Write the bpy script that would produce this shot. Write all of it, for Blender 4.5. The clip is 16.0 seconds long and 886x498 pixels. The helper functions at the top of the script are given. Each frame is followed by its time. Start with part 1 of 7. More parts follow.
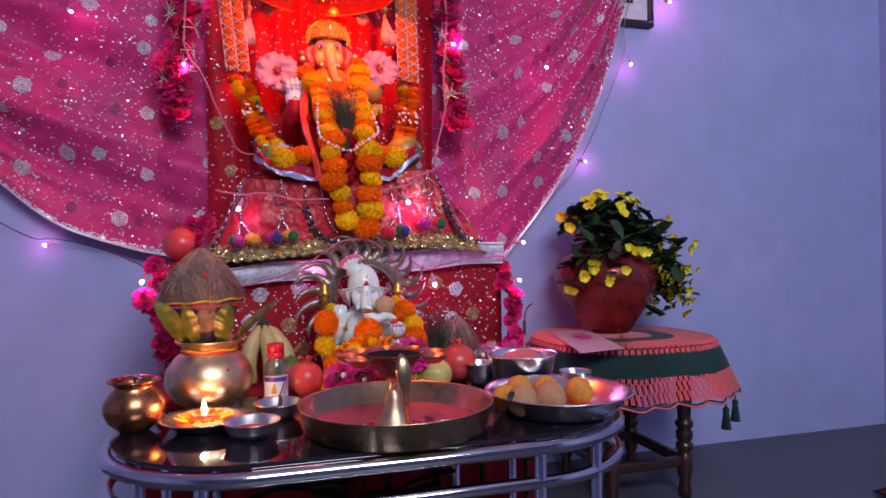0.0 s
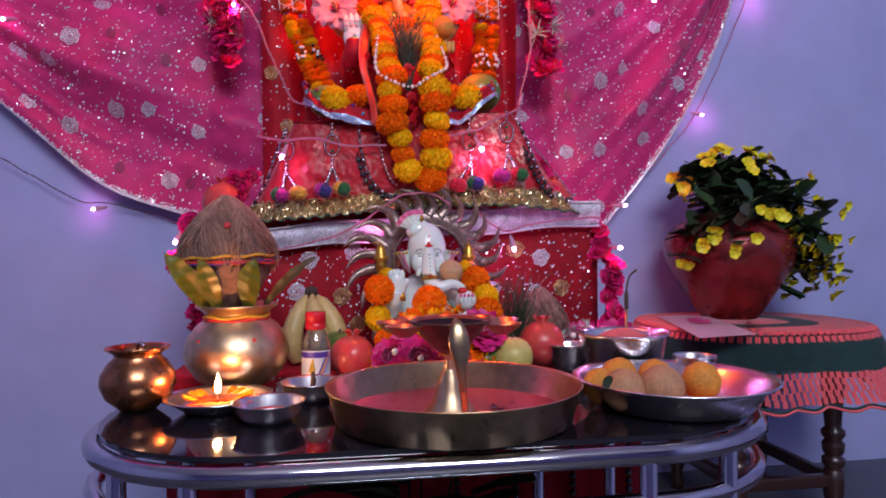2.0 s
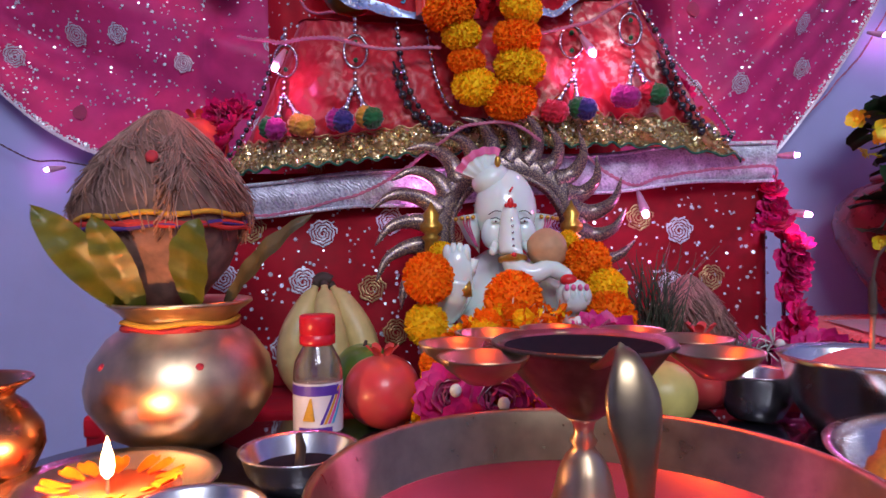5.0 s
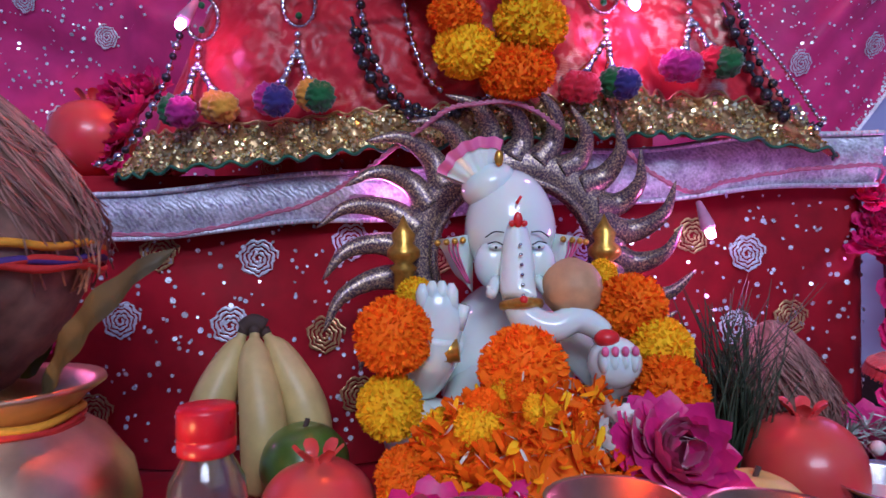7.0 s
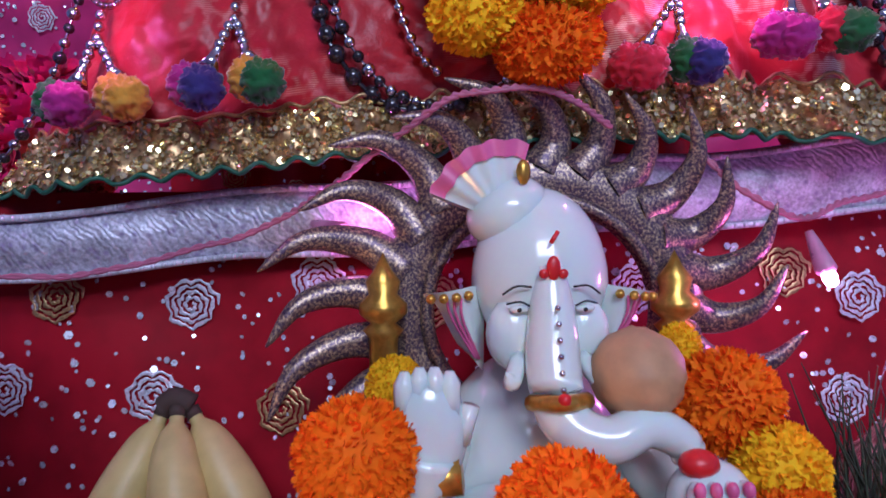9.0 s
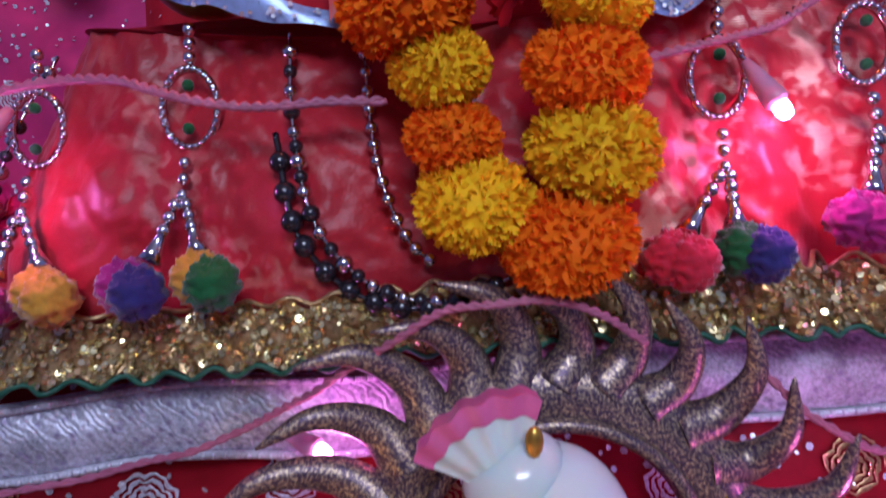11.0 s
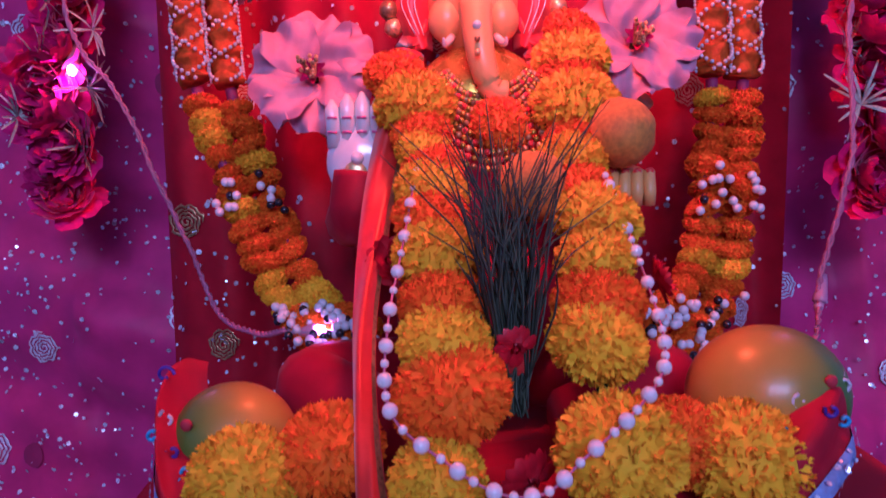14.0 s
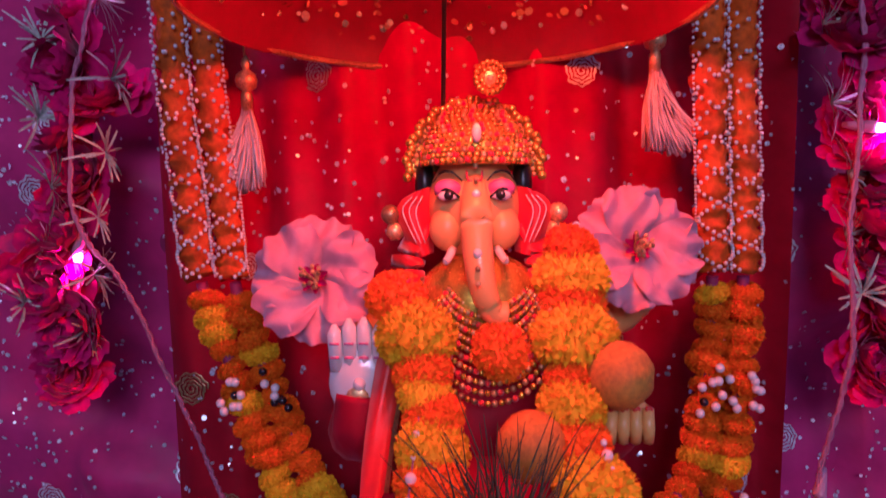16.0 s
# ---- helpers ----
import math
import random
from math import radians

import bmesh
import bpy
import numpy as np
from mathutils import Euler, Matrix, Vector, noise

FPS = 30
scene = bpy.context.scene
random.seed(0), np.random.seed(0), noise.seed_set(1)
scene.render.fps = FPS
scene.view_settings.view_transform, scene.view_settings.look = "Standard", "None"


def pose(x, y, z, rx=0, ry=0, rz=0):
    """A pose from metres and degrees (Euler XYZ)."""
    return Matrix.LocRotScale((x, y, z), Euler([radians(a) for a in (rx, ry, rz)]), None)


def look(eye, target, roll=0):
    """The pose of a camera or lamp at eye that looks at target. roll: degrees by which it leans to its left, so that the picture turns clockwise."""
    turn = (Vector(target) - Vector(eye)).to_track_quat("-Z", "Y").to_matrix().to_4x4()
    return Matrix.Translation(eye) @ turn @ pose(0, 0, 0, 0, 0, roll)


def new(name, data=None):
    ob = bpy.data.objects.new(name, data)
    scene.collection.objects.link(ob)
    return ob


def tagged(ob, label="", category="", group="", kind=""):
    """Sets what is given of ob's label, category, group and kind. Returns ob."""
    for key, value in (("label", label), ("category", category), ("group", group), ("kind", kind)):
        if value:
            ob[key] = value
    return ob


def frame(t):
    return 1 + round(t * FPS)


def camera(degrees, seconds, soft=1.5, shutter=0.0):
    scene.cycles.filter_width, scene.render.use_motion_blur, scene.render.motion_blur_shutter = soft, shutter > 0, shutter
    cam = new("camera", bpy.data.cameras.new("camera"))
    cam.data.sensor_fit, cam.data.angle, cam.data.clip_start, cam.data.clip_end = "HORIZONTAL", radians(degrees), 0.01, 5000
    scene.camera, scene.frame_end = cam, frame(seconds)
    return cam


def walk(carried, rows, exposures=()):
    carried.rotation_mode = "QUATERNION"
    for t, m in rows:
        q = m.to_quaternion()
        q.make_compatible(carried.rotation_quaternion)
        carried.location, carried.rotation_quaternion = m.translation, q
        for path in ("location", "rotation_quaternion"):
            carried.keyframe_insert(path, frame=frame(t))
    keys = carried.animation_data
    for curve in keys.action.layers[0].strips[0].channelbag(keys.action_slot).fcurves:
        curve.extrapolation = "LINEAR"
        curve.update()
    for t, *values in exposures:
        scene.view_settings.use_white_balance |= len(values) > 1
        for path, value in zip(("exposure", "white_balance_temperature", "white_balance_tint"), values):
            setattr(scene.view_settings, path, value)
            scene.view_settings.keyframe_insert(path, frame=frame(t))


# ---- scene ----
cam = camera(68.2, 16.0, 1.5, 0.5)
METRES, EYE, TILT, LEAN, TURN = 2.0, 0.78, 0.0, 0.8, -16.5
ROWS = [
    (0.0, 0.0, 0.0, 0.0, -0.0, 0.0, -0.0),
    (0.5, 0.0231, 0.0389, -0.0041, 0.53, 0.02, 0.02),
    (1.0, 0.0275, 0.0878, -0.0039, 4.46, 0.01, -0.09),
    (1.5, 0.0271, 0.125, -0.0218, 6.46, -0.03, -0.13),
    (2.0, 0.0178, 0.1474, -0.0454, 8.53, -0.04, -0.17),
    (2.5, 0.0152, 0.1793, -0.0681, 10.44, -0.23, -0.22),
    (3.0, 0.0082, 0.2068, -0.068, 11.75, -0.37, -0.2),
    (3.5, -0.004, 0.2595, -0.0609, 12.52, -0.38, -0.2),
    (4.0, -0.0215, 0.3123, -0.0676, 12.77, -0.48, -0.2),
    (6.5, -0.0575, 0.4938, -0.0539, 13.25, -0.57, -0.23),
    (7.0, -0.0615, 0.5244, -0.0506, 13.2, -0.55, -0.23),
    (7.5, -0.0682, 0.5508, -0.0529, 13.3, -0.66, -0.24),
    (8.0, -0.0737, 0.5771, -0.0487, 13.48, -0.63, -0.24),
    (10.5, -0.0804, 0.6478, 0.0067, 15.54, -1.05, -0.17),
    (11.0, -0.0823, 0.6573, 0.028, 15.86, -1.16, -0.17),
    (11.5, -0.0838, 0.6643, 0.0509, 16.12, -1.52, -0.13),
    (12.0, -0.0852, 0.6675, 0.0858, 16.33, -2.19, -0.08),
    (12.5, -0.086, 0.6653, 0.1198, 16.58, -2.51, -0.11),
    (13.0, -0.08, 0.6644, 0.1436, 16.8, -2.7, -0.07),
    (13.5, -0.084, 0.6633, 0.1675, 17.13, -2.95, -0.06),
    (14.0, -0.09, 0.6632, 0.1901, 17.29, -3.1, 0.02),
    (14.5, -0.0887, 0.6635, 0.2089, 17.55, -3.22, 0.03),
    (15.0, -0.0864, 0.669, 0.2372, 17.68, -3.45, 0.06),
    (15.5, -0.0891, 0.6684, 0.2613, 17.74, -3.62, 0.06),
    (16.0, -0.0889, 0.6668, 0.2882, 17.8, -3.78, 0.1),
]
walk(cam, [(t, pose(0, 0, EYE, TILT, LEAN, TURN) @ pose(METRES * x, METRES * y, METRES * z, 90 + pitch, roll, yaw)) for t, x, y, z, yaw, pitch, roll in ROWS],
     [(0.0, 0.05, 6600, 21), (4.0, 0.05, 6700, 22), (6.3, 0.0, 5600, 15), (8.0, 0.0, 5500, 19), (11.0, -0.2, 5700, 18), (12.5, -0.40, 5200, 36), (14.5, -0.80, 4750, 56), (16.0, -1.0, 5800, 58)])

# ---- light ----
world = bpy.data.worlds.new("world")
world.use_nodes = True
world.node_tree.nodes["Background"].inputs[0].default_value = (0.25, 0.3, 0.6, 1)
world.node_tree.nodes["Background"].inputs[1].default_value = 0.2
scene.world = world


def lamp(name, kind, at, power, colour, size=0.1, target=None):
    data = bpy.data.lights.new(name, kind)
    data.energy, data.color = power, colour
    if kind == "AREA":
        data.shape, data.size, data.size_y = "RECTANGLE", size, size * 0.5
    else:
        data.shadow_soft_size = size
    ob = new(name, data)
    ob.matrix_world = look(at, target) if target else Matrix.Translation(at)
    return ob


lamp("room_light", "AREA", (0.5, -1.5, 2.45), 74, (0.80, 0.88, 1.0), 1.6, (0.4, 2.0, 0.6))
lamp("canopy_light", "POINT", (0.24, 1.76, 1.585), 15, (1.0, 0.105, 0.016), 0.04)

# ---- materials ----
MATS = {}


def mat(name, colour, rough=0.5, metal=0.0, dark=0.75, scale=40.0, bump=0.15, coat=0.0, sheen=0.0, glow=None, power=0.0,
        trans=0.0, sss=0.0, vary=0.0, grit=0.0, colour2=None, bump_scale=None, spec=0.5):
    """A surface with colour variation at two scales, fine relief and uneven gloss."""
    m = bpy.data.materials.new(name)
    m.use_nodes = True
    nt = m.node_tree
    b = nt.nodes["Principled BSDF"]
    L = nt.links.new
    tc = nt.nodes.new("ShaderNodeTexCoord")
    n1 = nt.nodes.new("ShaderNodeTexNoise")
    n1.inputs["Scale"].default_value, n1.inputs["Detail"].default_value = scale, 5
    n2 = nt.nodes.new("ShaderNodeTexNoise")
    n2.inputs["Scale"].default_value, n2.inputs["Detail"].default_value = scale * 0.13, 3
    L(tc.outputs["Object"], n1.inputs["Vector"])
    L(tc.outputs["Object"], n2.inputs["Vector"])
    add = nt.nodes.new("ShaderNodeMath")
    add.operation = "ADD"
    L(n1.outputs["Fac"], add.inputs[0])
    L(n2.outputs["Fac"], add.inputs[1])
    ramp = nt.nodes.new("ShaderNodeMapRange")
    ramp.inputs["From Min"].default_value, ramp.inputs["From Max"].default_value = 0.75, 1.25
    L(add.outputs[0], ramp.inputs["Value"])
    mix = nt.nodes.new("ShaderNodeMix")
    mix.data_type = "RGBA"
    c2 = colour2 or tuple(c * dark for c in colour)
    mix.inputs[6].default_value, mix.inputs[7].default_value = (*c2, 1), (*colour, 1)
    L(ramp.outputs[0], mix.inputs[0])
    out = mix.outputs[2]
    if vary:
        info = nt.nodes.new("ShaderNodeObjectInfo")
        hsv = nt.nodes.new("ShaderNodeHueSaturation")
        r = nt.nodes.new("ShaderNodeMapRange")
        r.inputs["To Min"].default_value, r.inputs["To Max"].default_value = 1 - vary, 1 + vary
        L(info.outputs["Random"], r.inputs["Value"])
        L(r.outputs[0], hsv.inputs["Value"])
        L(out, hsv.inputs["Color"])
        out = hsv.outputs[0]
    if grit:
        geo = nt.nodes.new("ShaderNodeNewGeometry")
        hsv2 = nt.nodes.new("ShaderNodeHueSaturation")
        r2 = nt.nodes.new("ShaderNodeMapRange")
        r2.inputs["To Min"].default_value, r2.inputs["To Max"].default_value = 1 - grit, 1 + grit
        L(geo.outputs["Random Per Island"], r2.inputs["Value"])
        L(r2.outputs[0], hsv2.inputs["Value"])
        L(out, hsv2.inputs["Color"])
        out = hsv2.outputs[0]
    L(out, b.inputs["Base Color"])
    rr = nt.nodes.new("ShaderNodeMapRange")
    rr.inputs["To Min"].default_value, rr.inputs["To Max"].default_value = max(0.02, rough * 0.75), min(1, rough * 1.25)
    L(n1.outputs["Fac"], rr.inputs["Value"])
    L(rr.outputs[0], b.inputs["Roughness"])
    b.inputs["Metallic"].default_value = metal
    b.inputs["Specular IOR Level"].default_value = spec
    b.inputs["Coat Weight"].default_value = coat
    b.inputs["Sheen Weight"].default_value = sheen
    b.inputs["Sheen Roughness"].default_value = 0.4
    b.inputs["Transmission Weight"].default_value = trans
    if sss:
        b.inputs["Subsurface Weight"].default_value = sss
        b.inputs["Subsurface Scale"].default_value = 0.01
    if glow:
        b.inputs["Emission Color"].default_value = (*glow, 1)
        b.inputs["Emission Strength"].default_value = power
    if bump:
        bp = nt.nodes.new("ShaderNodeBump")
        bp.inputs["Strength"].default_value, bp.inputs["Distance"].default_value = bump, 0.1 / scale
        if bump_scale:
            n3 = nt.nodes.new("ShaderNodeTexNoise")
            n3.inputs["Scale"].default_value = bump_scale
            L(tc.outputs["Object"], n3.inputs["Vector"])
            L(n3.outputs["Fac"], bp.inputs["Height"])
            bp.inputs["Distance"].default_value = 0.3 / bump_scale
        else:
            L(n1.outputs["Fac"], bp.inputs["Height"])
        L(bp.outputs[0], b.inputs["Normal"])
    MATS[name] = m
    return m


wall_paint = mat("wall_paint", (0.40, 0.44, 0.74), 0.7, dark=0.88, scale=9, bump=0.06, bump_scale=120)
ceiling_paint = mat("ceiling_paint", (0.75, 0.77, 0.82), 0.8, dark=0.92, scale=6)
stone = mat("stone", (0.085, 0.09, 0.11), 0.38, dark=0.6, scale=30, bump=0.05)
rug_wool = mat("rug_wool", (0.10, 0.015, 0.02), 0.95, scale=160, bump=0.6)
sheer = mat("sheer_pink", (0.66, 0.040, 0.20), 0.5, dark=0.68, scale=26, bump=0.14, sheen=0.2, bump_scale=900, spec=0.25)
sheer_dark = mat("sheer_spot", (0.34, 0.02, 0.10), 0.6, scale=60)
red_cloth = mat("red_cloth", (0.50, 0.008, 0.022), 0.6, dark=0.65, scale=40, bump=0.12, sheen=0.05, bump_scale=1200, spec=0.2)
maroon_cloth = mat("maroon_cloth", (0.36, 0.005, 0.016), 0.6, dark=0.6, scale=40, bump=0.12, bump_scale=1200, spec=0.2)
silver = mat("silver_thread", (0.80, 0.79, 0.88), 0.32, 0.2, dark=0.6, scale=500, bump=0.4)
sequin_m = mat("sequin", (0.82, 0.86, 0.94), 0.28, 0.35, dark=0.85, scale=300, bump=0.0, grit=0.3)
gold_thread = mat("gold_thread", (0.80, 0.50, 0.22), 0.3, 0.55, dark=0.45, scale=420, bump=0.7, grit=0.5)
gold_sequin = mat("gold_sequin", (1.0, 0.80, 0.40), 0.2, 0.75, scale=300, bump=0.0, grit=0.6)
green_thread = mat("green_thread", (0.02, 0.12, 0.07), 0.6, scale=300)
brass = mat("brass", (0.86, 0.60, 0.36), 0.36, 1.0, dark=0.72, scale=55, bump=0.04)
old_brass = mat("dull_brass", (0.58, 0.42, 0.24), 0.30, 1.0, dark=0.7, scale=60, bump=0.05)
sooty_brass = mat("sooty_brass", (0.26, 0.18, 0.13), 0.36, 0.9, dark=0.45, scale=70, bump=0.06)
copper = mat("copper", (0.60, 0.25, 0.12), 0.28, 1.0, dark=0.6, scale=40, bump=0.05)
steel = mat("steel", (0.84, 0.82, 0.83), 0.25, 1.0, dark=0.86, scale=60, bump=0.02)
chrome = mat("chrome", (0.62, 0.62, 0.66), 0.10, 1.0, dark=0.85, scale=30, bump=0.015)
dark_glass = mat("dark_glass", (0.012, 0.010, 0.016), 0.05, 0.0, scale=20, bump=0.0, coat=0.6, spec=0.7)
wood_dark = mat("dark_wood", (0.045, 0.016, 0.012), 0.35, dark=0.55, scale=70, bump=0.12, coat=0.3)
wool_pink = mat("coral_wool", (0.88, 0.13, 0.15), 0.95, scale=300, bump=0.6, sheen=0.4)
wool_green = mat("bottle_green_wool", (0.008, 0.045, 0.045), 0.95, scale=300, bump=0.6, sheen=0.2)
coconut_m = mat("coconut_husk", (0.30, 0.15, 0.105), 0.85, dark=0.45, scale=90, bump=0.8)
fibre_m = mat("coconut_fibre", (0.50, 0.27, 0.21), 0.8, dark=0.6, scale=60, grit=0.4, bump=0.0)
leaf_m = mat("mango_leaf", (0.125, 0.130, 0.010), 0.38, dark=0.55, scale=60, bump=0.15)
leaf_brown = mat("dry_mango_leaf", (0.11, 0.075, 0.03), 0.5, dark=0.5, scale=70, bump=0.2)
leaf_tip = mat("shaded_mango_leaf", (0.10, 0.11, 0.010), 0.4, scale=25, bump=0.15, colour2=(0.10, 0.055, 0.015))
leaf_dark = mat("dark_leaf", (0.026, 0.070, 0.024), 0.45, dark=0.5, scale=60, bump=0.15, grit=0.4)
grass_m = mat("durva_grass", (0.06, 0.085, 0.045), 0.6, dark=0.5, scale=60, bump=0.0, grit=0.5)
tuft_m = mat("pale_grass", (0.60, 0.70, 0.60), 0.55, dark=0.55, scale=60, bump=0.0, grit=0.3)
marigold_o = mat("orange_petal", (1.0, 0.18, 0.003), 0.6, dark=0.85, scale=6, bump=0.0, sss=0.3, grit=0.14, vary=0.10, spec=0.08)
marigold_y = mat("yellow_petal", (1.0, 0.51, 0.006), 0.6, dark=0.86, scale=6, bump=0.0, sss=0.3, grit=0.14, vary=0.10, spec=0.08)
rose_m = mat("magenta_petal", (0.72, 0.012, 0.16), 0.55, dark=0.6, scale=5, bump=0.0, sheen=0.15, grit=0.2, vary=0.22, spec=0.2)
lily_m = mat("pale_pink_petal", (0.80, 0.34, 0.44), 0.55, dark=0.7, scale=70, bump=0.1, sss=0.15, grit=0.1)
white_petal = mat("white_petal", (0.80, 0.80, 0.72), 0.5, dark=0.85, scale=60, bump=0.05, sss=0.1)
yellow_bloom = mat("yellow_bloom", (0.86, 0.80, 0.02), 0.5, dark=0.8, scale=60, bump=0.05, grit=0.15)
ivory = mat("ivory", (0.78, 0.85, 0.79), 0.16, dark=0.93, scale=25, bump=0.02, coat=0.5, sss=0.25)
skin = mat("painted_skin", (0.90, 0.46, 0.13), 0.38, dark=0.9, scale=30, bump=0.03, coat=0.2)
black_paint = mat("black_paint", (0.012, 0.008, 0.008), 0.3, scale=60)
red_paint = mat("red_paint", (0.70, 0.02, 0.02), 0.35, scale=60)
pink_paint = mat("pink_paint", (0.85, 0.16, 0.36), 0.35, dark=0.7, scale=50)
gold_paint = mat("gold_paint", (0.78, 0.42, 0.07), 0.32, 0.75, dark=0.6, scale=220, bump=0.35)
crown_gold = mat("crown_gold", (1.0, 0.60, 0.06), 0.25, 0.7, dark=0.5, scale=500, bump=0.8)
halo_m = mat("glitter_bronze", (0.075, 0.045, 0.09), 0.28, 0.55, scale=4200, bump=1.0, colour2=(0.80, 0.58, 0.34), bump_scale=1800)
for n in halo_m.node_tree.nodes:
    if n.bl_idname == "ShaderNodeMapRange" and abs(n.inputs["From Min"].default_value - 0.75) < 0.01:
        n.inputs["From Min"].default_value, n.inputs["From Max"].default_value = 0.76, 1.06
pomegranate_m = mat("pomegranate_skin", (0.62, 0.035, 0.05), 0.32, scale=35, bump=0.06, coat=0.25, colour2=(0.56, 0.09, 0.06), spec=0.35)
guava_m = mat("guava_skin", (0.66, 0.55, 0.16), 0.4, dark=0.75, scale=45, bump=0.08)
lime_m = mat("green_fruit_skin", (0.10, 0.19, 0.025), 0.3, dark=0.55, scale=50, bump=0.05, coat=0.3)

def mango_skin(name, side):
    """Green on one side, ripening to orange on the other."""
    m = mat(name, (0.56, 0.31, 0.03), 0.36, scale=40, bump=0.03, coat=0.2, dark=0.85)
    nt = m.node_tree
    b = nt.nodes["Principled BSDF"]
    tc, xyz, nz = (nt.nodes.new(k) for k in ("ShaderNodeTexCoord", "ShaderNodeSeparateXYZ", "ShaderNodeTexNoise"))
    nz.inputs["Scale"].default_value = 26
    nt.links.new(tc.outputs["Object"], xyz.inputs[0])
    nt.links.new(tc.outputs["Object"], nz.inputs["Vector"])
    add = nt.nodes.new("ShaderNodeMath")
    add.operation = "MULTIPLY_ADD"
    add.inputs[1].default_value = 0.03
    nt.links.new(nz.outputs["Fac"], add.inputs[0])
    nt.links.new(xyz.outputs["X"], add.inputs[2])
    r = nt.nodes.new("ShaderNodeMapRange")
    r.inputs["From Min"].default_value, r.inputs["From Max"].default_value = (0.000, 0.040) if side > 0 else (0.030, -0.010)
    nt.links.new(add.outputs[0], r.inputs["Value"])
    mix = nt.nodes.new("ShaderNodeMix")
    mix.data_type = "RGBA"
    mix.inputs[7].default_value = (0.085, 0.19, 0.025, 1)
    nt.links.new(r.outputs[0], mix.inputs[0])
    nt.links.new(b.inputs["Base Color"].links[0].from_socket, mix.inputs[6])
    nt.links.new(mix.outputs[2], b.inputs["Base Color"])
    return m


mango_skins = {1: mango_skin("mango_skin_a", 1), -1: mango_skin("mango_skin_b", -1)}
banana_m = mat("banana_skin", (0.66, 0.50, 0.19), 0.45, dark=0.72, scale=50, bump=0.05)
laddu_m = mat("laddu", (0.74, 0.30, 0.035), 0.7, dark=0.6, scale=260, bump=0.7)
laddu_dull = mat("dull_laddu", (0.52, 0.26, 0.13), 0.75, dark=0.6, scale=260, bump=0.7)
pearl = mat("pearl", (0.86, 0.80, 0.78), 0.15, 0.0, dark=0.9, scale=60, bump=0.0, coat=0.8)
bead_silver = mat("silver_bead", (0.74, 0.70, 0.72), 0.14, 1.0, scale=60, bump=0.0)
bead_black = mat("black_bead", (0.02, 0.015, 0.02), 0.2, scale=60, bump=0.0, coat=0.5)
white_plastic = mat("white_plastic", (0.80, 0.78, 0.80), 0.3, scale=60, bump=0.0)
wire_m = mat("wire", (0.55, 0.16, 0.26), 0.45, dark=0.7, scale=200)
wire_dark = mat("dark_wire", (0.10, 0.03, 0.06), 0.45, scale=200)
bulb_body = mat("bulb_holder", (0.80, 0.42, 0.60), 0.3, scale=100, trans=0.3)
bulb_glow = mat("bulb_glow", (1.0, 0.5, 0.8), 0.3, glow=(1.0, 0.38, 0.80), power=28.0)
flame_m = mat("flame", (1.0, 0.6, 0.2), 0.5, glow=(1.0, 0.62, 0.26), power=40.0)
pink_liquid = mat("rose_water", (0.56, 0.05, 0.12), 0.05, dark=0.75, scale=12, bump=0.02, coat=0.8)
kumkum = mat("vermilion_powder", (0.62, 0.035, 0.05), 0.75, dark=0.6, scale=150, bump=0.6)
kumkum_pale = mat("pale_vermilion_powder", (0.66, 0.16, 0.15), 0.8, dark=0.75, scale=150, bump=0.4)
lamp_oil = mat("red_oil", (0.72, 0.10, 0.03), 0.08, scale=40, coat=0.6)
paper = mat("pink_paper", (0.88, 0.72, 0.82), 0.6, dark=0.95, scale=30)
thread_red = mat("red_thread", (0.62, 0.03, 0.02), 0.7, scale=300, bump=0.4)
thread_yellow = mat("yellow_thread", (0.80, 0.36, 0.02), 0.7, scale=300, bump=0.4)
thread_purple = mat("purple_thread", (0.08, 0.03, 0.20), 0.7, scale=300, bump=0.4)
ribbon_blue = mat("pale_blue_ribbon", (0.36, 0.47, 0.78), 0.3, 0.3, dark=0.7, scale=300, bump=0.3)
canopy_m = mat("canopy_cloth", (0.22, 0.012, 0.008), 0.45, scale=60, bump=0.15)
tassel_m = mat("tassel_silk", (0.86, 0.60, 0.58), 0.45, dark=0.75, scale=120, grit=0.2, bump=0.0)
orange_core = mat("orange_cloth_core", (0.80, 0.13, 0.006), 0.7, dark=0.5, scale=160, bump=0.9, spec=0.2)
orange_scarf = mat("orange_scarf", (0.85, 0.035, 0.012), 0.4, scale=60, sheen=0.5)
glass = mat("clear_glass", (0.95, 0.93, 0.93), 0.05, scale=30, trans=0.95, bump=0.0)
red_cap = mat("red_cap", (0.70, 0.015, 0.03), 0.3, scale=60)
label_white = mat("label_white", (0.76, 0.72, 0.78), 0.5, scale=40)
label_purple = mat("label_purple", (0.10, 0.04, 0.36), 0.45, scale=40)
label_pink = mat("label_pink", (0.80, 0.10, 0.40), 0.45, scale=40)
label_cyan = mat("label_cyan", (0.08, 0.45, 0.75), 0.45, scale=40)
frame_black = mat("black_frame", (0.015, 0.013, 0.016), 0.3, scale=60)
mount_white = mat("picture_mount", (0.70, 0.70, 0.76), 0.6, scale=40)
soot = mat("soot_black", (0.012, 0.010, 0.018), 0.85, scale=90, bump=0.2, spec=0.12)
charcoal = mat("incense_stick", (0.07, 0.04, 0.03), 0.8, scale=200, bump=0.3)
vase_red = mat("vase_copper_red", (0.34, 0.035, 0.035), 0.28, 0.45, dark=0.6, scale=22, bump=0.04, coat=0.4)
